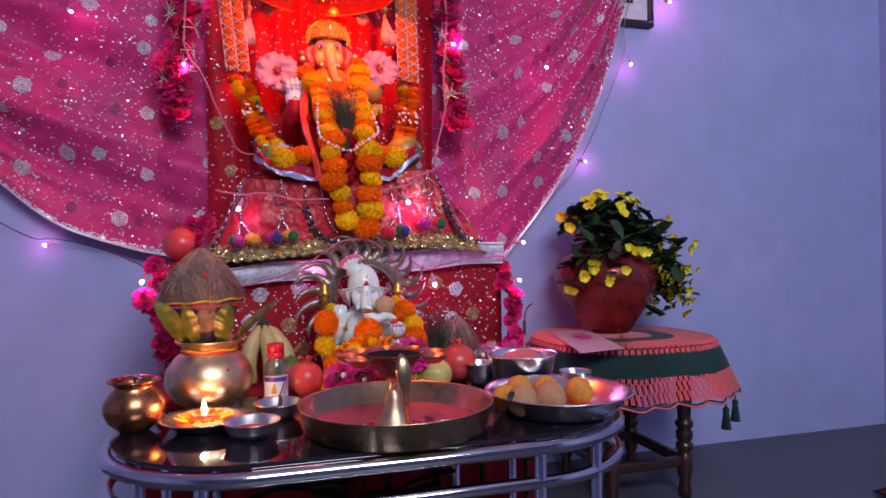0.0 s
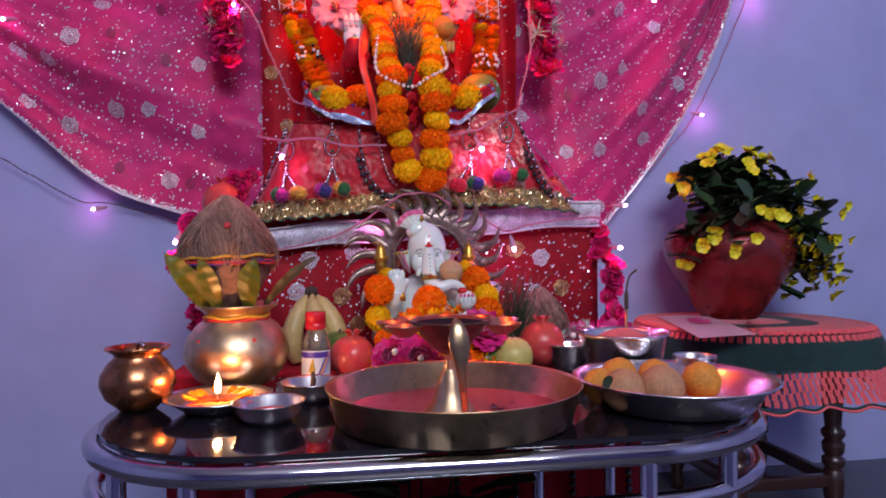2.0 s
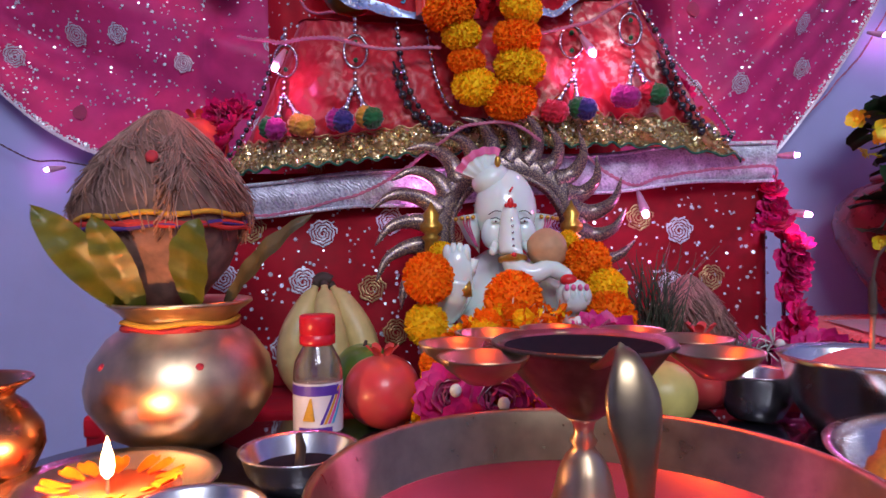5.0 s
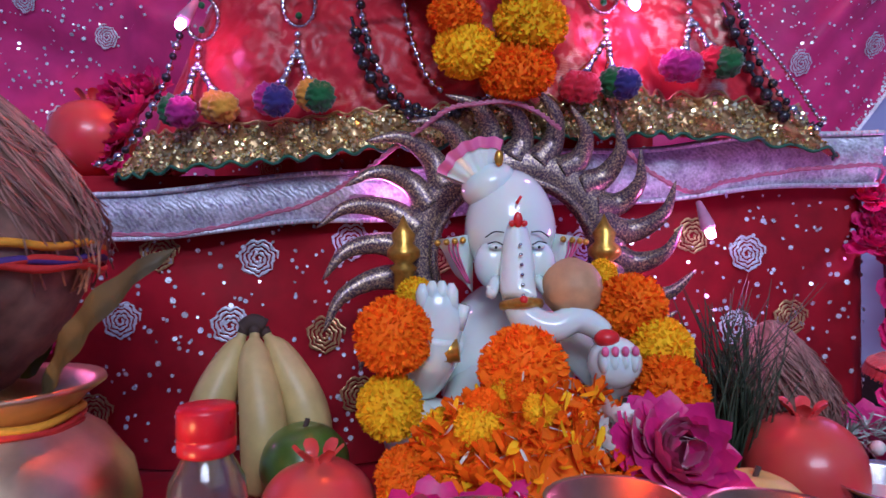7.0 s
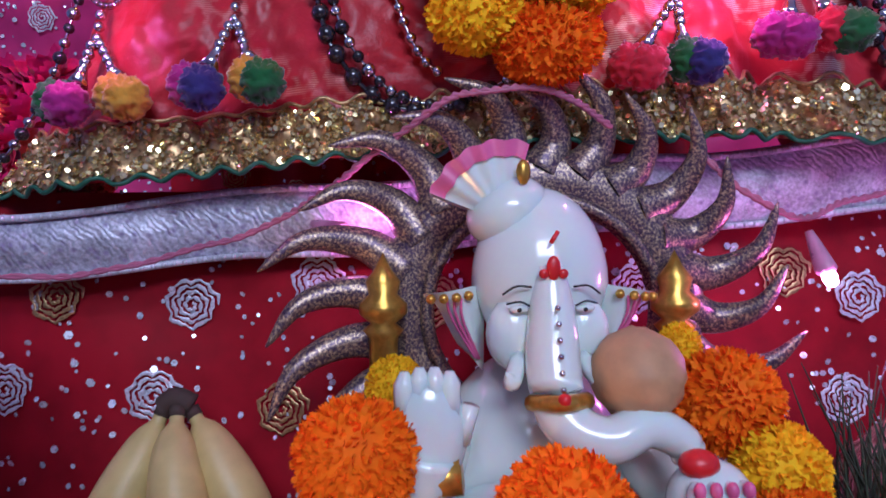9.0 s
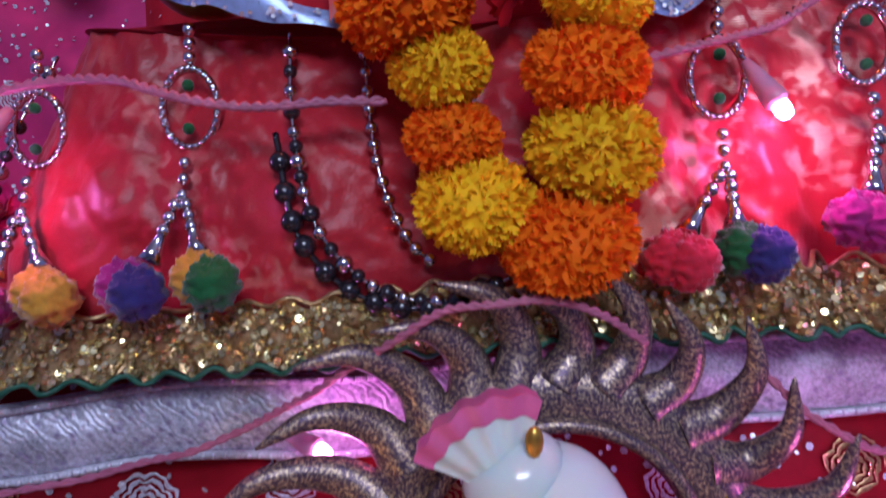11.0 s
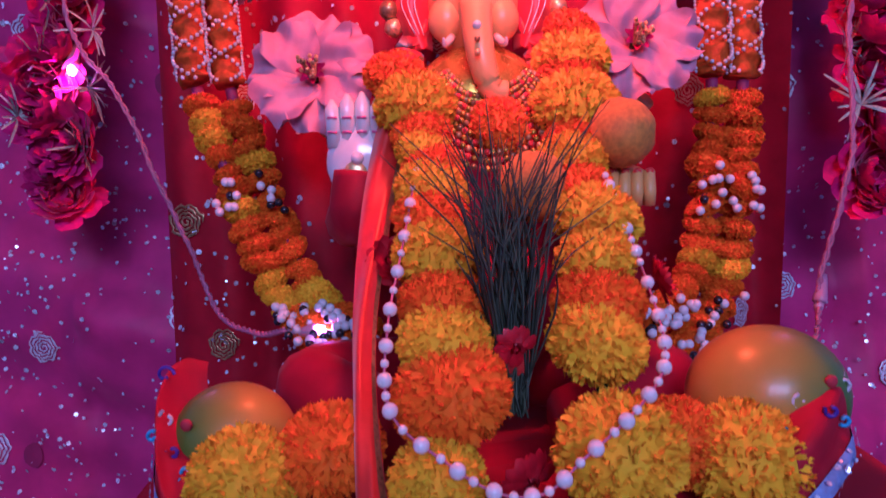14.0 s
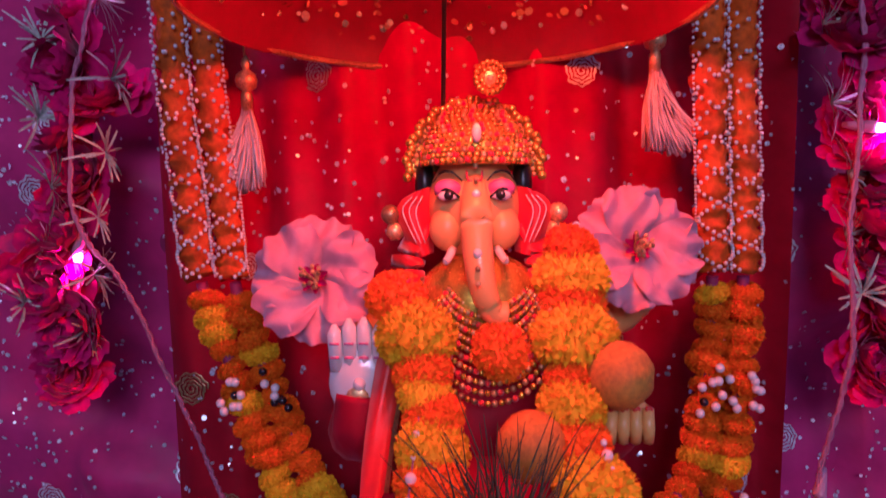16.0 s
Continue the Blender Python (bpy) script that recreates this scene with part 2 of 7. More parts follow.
pom_cols = [mat("pompom_" + n, c, 0.95, scale=350, bump=0.8, sheen=0.4) for n, c in
            (("magenta", (0.42, 0.01, 0.20)), ("navy", (0.03, 0.02, 0.16)), ("yellow", (0.72, 0.32, 0.03)), ("green", (0.01, 0.12, 0.03)), ("red", (0.62, 0.01, 0.04)))]


def brocade(name):
    """Red satin with clusters of woven gold petals, bolder on one side."""
    m = mat(name, (0.58, 0.020, 0.034), 0.42, dark=0.58, scale=22, bump=0.35, sheen=0.15, bump_scale=420, spec=0.4)
    nt = m.node_tree
    L = nt.links.new
    b = nt.nodes["Principled BSDF"]
    tc = nt.nodes.new("ShaderNodeTexCoord")

    def node(kind, **sockets):
        n = nt.nodes.new(kind)
        for k, v in sockets.items():
            n.inputs[k].default_value = v
        return n

    def times(a, c):
        n = nt.nodes.new("ShaderNodeMath")
        n.operation = "MULTIPLY"
        L(a, n.inputs[0])
        L(c, n.inputs[1])
        return n.outputs[0]

    def ramp(a, lo, hi, to_lo=0.0, to_hi=1.0):
        n = node("ShaderNodeMapRange")
        n.inputs["From Min"].default_value, n.inputs["From Max"].default_value = lo, hi
        n.inputs["To Min"].default_value, n.inputs["To Max"].default_value = to_lo, to_hi
        L(a, n.inputs["Value"])
        return n.outputs[0]
    warp = node("ShaderNodeTexNoise", Scale=30)
    L(tc.outputs["Object"], warp.inputs["Vector"])
    bend = nt.nodes.new("ShaderNodeVectorMath")
    bend.operation = "MULTIPLY_ADD"
    bend.inputs[1].default_value = (0.012, 0.012, 0.012)
    L(warp.outputs["Color"], bend.inputs[0])
    L(tc.outputs["Object"], bend.inputs[2])
    petals = node("ShaderNodeTexNoise", Scale=95.0, Detail=1.0)
    L(bend.outputs[0], petals.inputs["Vector"])
    flower = node("ShaderNodeTexVoronoi", Scale=21.0)
    L(bend.outputs[0], flower.inputs["Vector"])
    blob = ramp(petals.outputs["Fac"], 0.46, 0.58)
    cluster = ramp(flower.outputs["Distance"], 0.56, 0.36)
    heart = ramp(flower.outputs["Distance"], 0.10, 0.16)
    weave = node("ShaderNodeTexWave", Scale=210.0)
    weave.bands_direction = "Z"
    L(tc.outputs["Object"], weave.inputs["Vector"])
    worn = node("ShaderNodeTexNoise", Scale=11)
    L(tc.outputs["Object"], worn.inputs["Vector"])
    xyz = nt.nodes.new("ShaderNodeSeparateXYZ")
    L(tc.outputs["Object"], xyz.inputs[0])
    bold = ramp(xyz.outputs["X"], 0.04, 0.12, 0.28, 0.95)
    fac = times(times(times(blob, cluster), heart), times(ramp(weave.outputs["Fac"], 0.2, 0.8, 0.25, 1.0), times(bold, ramp(worn.outputs["Fac"], 0.36, 0.58, 0.15, 1.0))))
    old = b.inputs["Base Color"].links[0].from_socket
    mix = nt.nodes.new("ShaderNodeMix")
    mix.data_type = "RGBA"
    mix.inputs[7].default_value = (0.90, 0.66, 0.50, 1)
    L(fac, mix.inputs[0])
    L(old, mix.inputs[6])
    L(mix.outputs[2], b.inputs["Base Color"])
    L(times(fac, ramp(weave.outputs["Fac"], 0.0, 1.0, 0.3, 0.7)), b.inputs["Metallic"])
    return m


brocade_m = brocade("red_brocade")


def woven_lace(name):
    """Silver net with scalloped weave."""
    m = mat(name, (0.80, 0.78, 0.90), 0.38, 0.15, dark=0.45, scale=420, bump=0.6)
    nt = m.node_tree
    b = nt.nodes["Principled BSDF"]
    tc = nt.nodes.new("ShaderNodeTexCoord")
    wv = nt.nodes.new("ShaderNodeTexWave")
    wv.bands_direction = "DIAGONAL"
    wv.inputs["Scale"].default_value, wv.inputs["Distortion"].default_value = 90, 9
    nt.links.new(tc.outputs["Object"], wv.inputs["Vector"])
    vo = nt.nodes.new("ShaderNodeTexVoronoi")
    vo.inputs["Scale"].default_value = 150
    nt.links.new(tc.outputs["Object"], vo.inputs["Vector"])
    rg = nt.nodes.new("ShaderNodeMapRange")
    rg.inputs["From Min"].default_value, rg.inputs["From Max"].default_value = 0.12, 0.42
    nt.links.new(vo.outputs["Distance"], rg.inputs["Value"])
    mx = nt.nodes.new("ShaderNodeMix")
    mx.data_type = "RGBA"
    mx.inputs[6].default_value = (0.36, 0.30, 0.46, 1)
    nt.links.new(rg.outputs[0], mx.inputs[0])
    nt.links.new(b.inputs["Base Color"].links[0].from_socket, mx.inputs[7])
    nt.links.new(mx.outputs[2], b.inputs["Base Color"])
    bp = nt.nodes.new("ShaderNodeBump")
    bp.inputs["Strength"].default_value, bp.inputs["Distance"].default_value = 0.35, 0.002
    nt.links.new(wv.outputs["Fac"], bp.inputs["Height"])
    nt.links.new(b.inputs["Normal"].links[0].from_socket, bp.inputs["Normal"])
    nt.links.new(bp.outputs[0], b.inputs["Normal"])
    return m


lace_m = woven_lace("silver_lace")

# ---- mesh helpers ----
BASE = {}
R1 = random.Random(7)


def thing(name, at, label="", category="", group="", kind=""):
    ob = new(name)
    ob.empty_display_size = 0.02
    ob.location = at
    BASE[ob] = Vector(at)
    return tagged(ob, label, category, group, kind)


def data_of(bm, mats, smooth=True, name="mesh"):
    me = bpy.data.meshes.new(name)
    bm.to_mesh(me)
    bm.free()
    for m in (mats if isinstance(mats, (list, tuple)) else [mats]):
        me.materials.append(m)
    if smooth:
        me.polygons.foreach_set("use_smooth", [True] * len(me.polygons))
    return me


def part(name, bm, mats, parent, label="", smooth=True, kind=""):
    """One mesh, given in world places, under a thing or a part."""
    me = data_of(bm, mats, smooth, name)
    ob = new(name, me)
    ob.parent = parent
    me.transform(Matrix.Translation(-BASE[parent]))
    BASE[ob] = BASE[parent]
    return tagged(ob, label, "", "", kind)


def piece(name, me, m, parent, label=""):
    """A part that shares a mesh, at the world pose m."""
    ob = new(name, me)
    ob.parent = parent
    ob.matrix_local = Matrix.Translation(-BASE[parent]) @ m
    BASE[ob] = BASE[parent]
    return tagged(ob, label)


def solid(name, bm, mats, label="", category="", group="", kind="", smooth=True, at=None):
    """A thing that is one mesh, given in world places."""
    me = data_of(bm, mats, smooth, name)
    ob = new(name, me)
    if at is None:
        lo = [min(v.co[i] for v in me.vertices) for i in range(3)]
        hi = [max(v.co[i] for v in me.vertices) for i in range(3)]
        at = Vector(((lo[0] + hi[0]) / 2, (lo[1] + hi[1]) / 2, lo[2]))
    me.transform(Matrix.Translation(-Vector(at)))
    ob.location = at
    BASE[ob] = Vector(at)
    return tagged(ob, label, category, group, kind)


def box(bm, lo, hi, bevel=0.0, slot=0):
    g = bmesh.ops.create_cube(bm, size=1)["verts"]
    for v in g:
        v.co = Vector([lo[i] + (hi[i] - lo[i]) * (v.co[i] + 0.5) for i in range(3)])
    fs = {f for v in g for f in v.link_faces}
    if bevel:
        r = bmesh.ops.bevel(bm, geom=list({e for f in fs for e in f.edges}), offset=bevel, segments=2, affect="EDGES", profile=0.6)
        fs = set(r["faces"]) | {f for f in fs if f.is_valid}
    for f in fs:
        f.material_index = slot
    return bm


UNIT = {}


def unit_sphere(u, v):
    """Places and faces of a sphere of radius 1, kept for reuse."""
    if (u, v) not in UNIT:
        pts = [Vector((0, 0, 1))]
        pts += [Vector((math.sin(math.pi * j / v) * math.cos(2 * math.pi * i / u), math.sin(math.pi * j / v) * math.sin(2 * math.pi * i / u), math.cos(math.pi * j / v))) for j in range(1, v) for i in range(u)]
        pts.append(Vector((0, 0, -1)))
        end = len(pts) - 1
        faces = [(0, 1 + i, 1 + (i + 1) % u) for i in range(u)]
        faces += [(1 + j * u + i, 1 + (j + 1) * u + i, 1 + (j + 1) * u + (i + 1) % u, 1 + j * u + (i + 1) % u) for j in range(v - 2) for i in range(u)]
        faces += [(end, 1 + (v - 2) * u + (i + 1) % u, 1 + (v - 2) * u + i) for i in range(u)]
        UNIT[(u, v)] = (pts, faces)
    return UNIT[(u, v)]


def ball(bm, at, r, slot=0, u=16, v=10, turn=None):
    """An ellipsoid; r is a number or three radii."""
    rr = Vector((r, r, r)) if isinstance(r, (int, float)) else Vector(r)
    at = Vector(at)
    q = Euler([radians(a) for a in turn]).to_matrix() if turn else None
    pts, faces = unit_sphere(u, v)
    vs = []
    for w in pts:
        p = Vector((w.x * rr.x, w.y * rr.y, w.z * rr.z))
        vs.append(bm.verts.new(at + (q @ p if q else p)))
    for f in faces:
        bm.faces.new([vs[k] for k in f]).material_index = slot
    return vs


def lathe(bm, at, prof, seg=40, slot=0, wobble=0.0, caps=True):
    """A turned form: prof is a row of (radius, height)."""
    rings = []
    for r, z in prof:
        ring = []
        for i in range(seg):
            a = 2 * math.pi * i / seg
            k = r * (1 + wobble * math.sin(3 * a + z * 40))
            ring.append(bm.verts.new((at[0] + k * math.cos(a), at[1] + k * math.sin(a), at[2] + z)))
        rings.append(ring)
    for a, b in zip(rings, rings[1:]):
        for i in range(seg):
            f = bm.faces.new((a[i], a[(i + 1) % seg], b[(i + 1) % seg], b[i]))
            f.material_index = slot
    for ring, (r, z) in ((rings[0], prof[0]), (rings[-1], prof[-1])):
        if caps and r > 1e-4:
            f = bm.faces.new(ring)
            f.material_index = slot
    bmesh.ops.remove_doubles(bm, verts=[v for ring in rings for v in ring], dist=1e-5)
    return bm


def smooth_path(pts, n=8):
    """A Catmull-Rom line through pts."""
    P = [Vector(p) for p in pts]
    P = [2 * P[0] - P[1]] + P + [2 * P[-1] - P[-2]]
    out = []
    for i in range(1, len(P) - 2):
        for k in range(n):
            t = k / n
            a, b, c, d = P[i - 1], P[i], P[i + 1], P[i + 2]
            out.append(0.5 * ((2 * b) + (c - a) * t + (2 * a - 5 * b + 4 * c - d) * t * t + (3 * b - a - 3 * c + d) * t ** 3))
    out.append(P[-2])
    return out


def tube(bm, pts, r, seg=10, slot=0, flat=1.0, normal=None):
    """A pipe along pts; r may be a list; flat squeezes it along normal."""
    n = len(pts)
    rings = []
    up = Vector(normal) if normal else None
    for i, p in enumerate(pts):
        d = (Vector(pts[min(i + 1, n - 1)]) - Vector(pts[max(i - 1, 0)])).normalized()
        ref = up if up else (Vector((0, 0, 1)) if abs(d.z) < 0.9 else Vector((0, 1, 0)))
        s = d.cross(ref)
        if s.length < 1e-4:
            s = d.cross(Vector((1, 0, 0)))
        s.normalize()
        t = s.cross(d).normalized()
        k = r[i] if isinstance(r, (list, tuple)) else r
        rings.append([bm.verts.new(Vector(p) + s * (k * math.cos(2 * math.pi * j / seg)) + t * (k * flat * math.sin(2 * math.pi * j / seg))) for j in range(seg)])
    for a, b in zip(rings, rings[1:]):
        for j in range(seg):
            bm.faces.new((a[j], a[(j + 1) % seg], b[(j + 1) % seg], b[j])).material_index = slot
    bm.faces.new(rings[0]).material_index = slot
    bm.faces.new(rings[-1]).material_index = slot
    return bm


def grid(bm, f, nu, nv, slot=0):
    """A sheet: f(u, v) gives the place."""
    V = [[bm.verts.new(f(i / nu, j / nv)) for j in range(nv + 1)] for i in range(nu + 1)]
    for i in range(nu):
        for j in range(nv):
            bm.faces.new((V[i][j], V[i + 1][j], V[i + 1][j + 1], V[i][j + 1])).material_index = slot
    return bm


def petal(bm, at, out, up, length, width, curl=0.3, slot=0, notch=0.0, root=None):
    """One petal of six faces with a curled tip."""
    out, up = Vector(out).normalized(), Vector(up).normalized()
    side = out.cross(up)
    if side.length < 1e-4:
        side = Vector((1, 0, 0))
    side.normalize()
    up = side.cross(out).normalized()
    rows = []
    for k, w in ((0.0, 0.35), (0.45, 0.95), (0.8, 1.0), (1.0, 0.55)):
        c = Vector(at) + out * (length * k) + up * (curl * length * k * k)
        row = [bm.verts.new(c + side * (width * 0.5 * w * s) + (up * (width * 0.16 * abs(s))) - (out * notch * length * (k == 1.0 and s == 0))) for s in (-1, 0, 1)]
        rows.append(row)
    for a, b in zip(rows, rows[1:]):
        for j in range(2):
            bm.faces.new((a[j], a[j + 1], b[j + 1], b[j])).material_index = slot
    if root:
        bm.faces.new((root, rows[0][0], rows[0][1])).material_index = slot


def empty_bm():
    return bmesh.new()

# ---- room ----
def slab(name, lo, hi, m, label, category):
    return solid(name, box(empty_bm(), lo, hi), m, label, category, kind="structure", smooth=False)


slab("floor", (-2.6, -2.6, -0.1), (2.62, 2.3, 0.0), stone, "dark grey polished stone floor", "floor")
slab("wall_back", (-2.6, 2.17, 0.0), (2.62, 2.3, 2.8), wall_paint, "lavender blue painted wall behind the shrine", "wall")
slab("wall_side_right", (2.62, -2.6, -0.1), (2.75, 2.3, 2.8), wall_paint, "lavender blue painted side wall", "wall")
slab("wall_side_left", (-2.73, -2.6, -0.1), (-2.6, 2.3, 2.8), wall_paint, "lavender blue painted side wall", "wall")
slab("wall_front", (-2.6, -2.73, -0.1), (2.62, -2.6, 2.8), wall_paint, "lavender blue painted wall", "wall")
slab("ceiling", (-2.73, -2.73, 2.8), (2.75, 2.3, 2.9), ceiling_paint, "white painted ceiling", "ceiling")


def build_rug():
    bm = empty_bm()
    grid(bm, lambda u, v: Vector((1.72 + 0.75 * u + 0.12 * v, 0.15 + 1.42 * v + 0.1 * u, 0.012 + 0.003 * noise.noise(Vector((u * 20, v * 30, 0))))), 30, 50)
    bmesh.ops.solidify(bm, geom=bm.faces[:], thickness=0.01)
    solid("rug", bm, rug_wool, "dark maroon woven rug on the stone floor", "rug")


build_rug()


def build_picture():
    at = (1.18, 2.145, 1.61)
    p = thing("picture_frame", at, "black framed picture with a white mount on the wall", "picture frame")
    x0, x1, z0, z1 = 1.12, 1.482, 1.61, 1.98
    for lo, hi in (((x0, z0), (x1, z0 + 0.022)), ((x0, z1 - 0.022), (x1, z1)), ((x0, z0 + 0.022), (x0 + 0.022, z1 - 0.022)), ((x1 - 0.022, z0 + 0.022), (x1, z1 - 0.022))):
        part("frame_bar", box(empty_bm(), (lo[0], 2.145, lo[1]), (hi[0], 2.17, hi[1]), 0.003), frame_black, p)
    part("mount", box(empty_bm(), (x0 + 0.02, 2.157, z0 + 0.02), (x1 - 0.02, 2.168, z1 - 0.02)), mount_white, p, smooth=False)
    part("print", box(empty_bm(), (x0 + 0.085, 2.153, z0 + 0.085), (x1 - 0.085, 2.1565, z1 - 0.085)), black_paint, p, smooth=False)


build_picture()

# ---- embroidered cloth ----
def medallion_mesh(m, r=0.0235):
    """A rose of thread: one ribbon wound inwards, wobbling as it goes."""
    bm = empty_bm()
    n, last = 150, None
    for i in range(n + 1):
        a = 2 * math.pi * 4.2 * i / n
        k = 1 - 0.92 * i / n
        w = r * (0.025 + 0.06 * abs(math.sin(a * 2.5 + i * 0.05)))
        rad = r * k * (1 + 0.07 * math.sin(7 * a) + 0.05 * math.sin(17 * a + i))
        d = Vector((math.cos(a), math.sin(a), 0))
        row = [bm.verts.new(d * (rad - w)), bm.verts.new(d * rad + Vector((0, 0, 0.0007))), bm.verts.new(d * (rad + w))]
        if last:
            for j in range(2):
                bm.faces.new((last[j], row[j], row[j + 1], last[j + 1]))
        last = row
    return data_of(bm, m, True, "medallion")


MEDAL = medallion_mesh(silver)
MEDAL_GOLD = medallion_mesh(gold_thread)


# Dark disc painted as the shadow of a second layer's medallion showing through.
def spot_mesh():
    bm = empty_bm()
    n = 14
    bm.faces.new([bm.verts.new((math.cos(2 * math.pi * i / n) * 0.016 * (1 + 0.1 * math.sin(5 * i)), math.sin(2 * math.pi * i / n) * 0.013, 0)) for i in range(n)])
    return data_of(bm, sheer_dark, False, "spot")


SHADOW_SPOT = spot_mesh()


def on_sheet(f, u, v, lift=0.002, toward=None):
    """A pose on a sheet, its z along the sheet's normal on the room's side."""
    e = 0.004
    p = f(u, v)
    a, b = f(min(1, u + e), v) - f(max(0, u - e), v), f(u, min(1, v + e)) - f(u, max(0, v - e))
    n = a.cross(b).normalized()
    ref = toward or Vector((0, -1, 0))
    if n.dot(ref) < 0:
        n = -n
    x = a.normalized()
    y = n.cross(x)
    return Matrix.Translation(p + n * lift) @ Matrix((x, y, n)).transposed().to_4x4()


def sequins(f, count, seed, parent, size=(0.0014, 0.0030), m=None, keep=None, name="sequin_scatter", tilt=0.45, toward=None):
    rng = random.Random(seed)
    verts, faces = [], []
    for _ in range(count):
        u, v = rng.random(), rng.random()
        if keep and not keep(u, v):
            continue
        M = on_sheet(f, u, v, 0.0022, toward) @ Euler((rng.uniform(-tilt, tilt), rng.uniform(-tilt, tilt), 0)).to_matrix().to_4x4()
        r = rng.uniform(*size) * (1.25 if rng.random() < 0.15 else 1)
        k = len(verts)
        for i in range(6):
            verts.append(M @ Vector((r * math.cos(i * math.pi / 3), r * math.sin(i * math.pi / 3), 0)) - BASE[parent])
        faces.append([k + i for i in range(6)])
    me = bpy.data.meshes.new(name)
    me.from_pydata(verts, [], faces)
    me.materials.append(m or sequin_m)
    ob = new(name, me)
    ob.parent = parent
    BASE[ob] = BASE[parent]
    return tagged(ob, "tiny glittering sequins sewn on the cloth", kind="stuff")


def lerp_table(tab, x):
    for (a, p), (b, q) in zip(tab, tab[1:]):
        if x <= b:
            return p + (q - p) * (x - a) / (b - a)
    return tab[-1][1]


def swag(sign, edge, top_in, seed):
    """A sheer cloth gathered at an upper corner, fanning towards the shrine; edge is its hanging border."""
    E = smooth_path(edge, 10)
    n = len(E) - 1

    def f(u, s):
        k = s * n
        i = min(int(k), n - 1)
        b = E[i].lerp(E[i + 1], k - i)
        t = E[0].lerp(Vector(top_in), s)
        p = b.lerp(t, u)
        w = math.sin(math.pi * min(1, s * 1.15)) if s < 0.87 else 1.0
        fold = 0.024 * math.sin(u * 21 + 1.5 * math.sin(s * 4 + seed)) + 0.010 * math.sin(u * 47 + s * 5 + seed)
        fold += 0.018 * noise.noise(Vector((p.x * 5, p.z * 5, seed)))
        fold += 0.005 * math.sin(u * 93 + s * 13 + 3 * math.sin(s * 6)) + 0.010 * abs(noise.noise(Vector((p.x * 11 + p.z * 6, p.z * 9, seed + 4))))
        fold *= 1 if s < 0.9 else max(0.0, (1.0 - s) / 0.10)
        p.y += fold * (0.25 + 0.75 * w) * (1.0 if s > 0.05 else s * 20) * min(1, 0.25 + u * 6)
        p.z += 0.012 * math.sin(s * 9 + u * 5) * (1 - u) * s
        return p

    base = (E[0].x, 2.12, f(0, 0.95).z)
    c = thing("curtain", base, "sheer pink sequined curtain draped in folds on the wall", "curtain", "draped curtains")
    part("cloth", grid(empty_bm(), f, 110, 80), sheer, c)
    # border of silver ribbon along the hanging edge
    def ribbon(u, s):
        p = f(0.006 * u, 0.02 + 0.98 * s)
        p.y -= 0.004
        return p
    part("border", grid(empty_bm(), ribbon, 2, 200), silver, c, "narrow silver sequin border")
    sequins(f, 4200, seed, c, (0.0012, 0.0030))
    sequins(lambda u, v: f(0.014 * u, v), 1100, seed + 1, c, (0.0014, 0.0028), name="border_sequin_scatter")
    rng = random.Random(seed + 3)
    for i in range(8):
        for j in range(9):
            u, s = (i + 0.5 + rng.uniform(-0.3, 0.3)) / 8 * 0.96 + 0.02, (j + 0.5 + rng.uniform(-0.3, 0.3)) / 9
            if s < 0.16:
                continue
            M = on_sheet(f, u, s, 0.003)
            if rng.random() < 0.72:
                piece("medallion", MEDAL, M @ Matrix.Scale(rng.uniform(0.75, 1.05), 4), c)
            else:
                piece("dark_spot", SHADOW_SPOT, M, c)
    return c


swag(-1, [(-1.42, 2.11, 1.98), (-1.18, 2.11, 1.62), (-0.93, 2.11, 1.24), (-0.67, 2.11, 0.99), (-0.53, 2.11, 0.875), (-0.384, 2.11, 0.807), (-0.26, 2.10, 0.765), (-0.04, 2.10, 0.735)], (-0.04, 2.105, 2.1), 3)
swag(1, [(1.46, 2.11, 2.0), (1.345, 2.11, 1.70), (1.235, 2.11, 1.35), (1.09, 2.11, 1.06), (0.89, 2.11, 0.798), (0.76, 2.10, 0.66), (0.51, 2.10, 0.60)], (0.51, 2.105, 2.1), 11)


def back_sheet(u, v):
    x = -0.115 + 0.69 * u
    y = 2.055 + 0.013 * math.sin(x * 38 + 1.8 * math.sin(v * 3 + x * 9)) + 0.006 * math.sin(x * 91 + v * 4) + 0.012 * noise.noise(Vector((x * 11, v * 2.5, 7)))
    return Vector((x, y, 0.55 + 1.55 * v))


def build_backcloth():
    c = thing("backcloth", (0.27, 2.05, 0.55), "deep red sequined cloth hanging in vertical folds behind the idol", "curtain")
    part("cloth", grid(empty_bm(), back_sheet, 160, 50), red_cloth, c)
    sequins(back_sheet, 1900, 21, c, (0.0014, 0.0031))
    rng = random.Random(5)
    for i in range(5):
        for j in range(11):
            M = on_sheet(back_sheet, (i + 0.5 + rng.uniform(-0.3, 0.3)) / 5, (j + 0.5 + rng.uniform(-0.3, 0.3)) / 11, 0.003)
            piece("medallion", MEDAL_GOLD if rng.random() < 0.6 else MEDAL, M @ Matrix.Scale(rng.uniform(0.65, 0.85), 4), c)


build_backcloth()

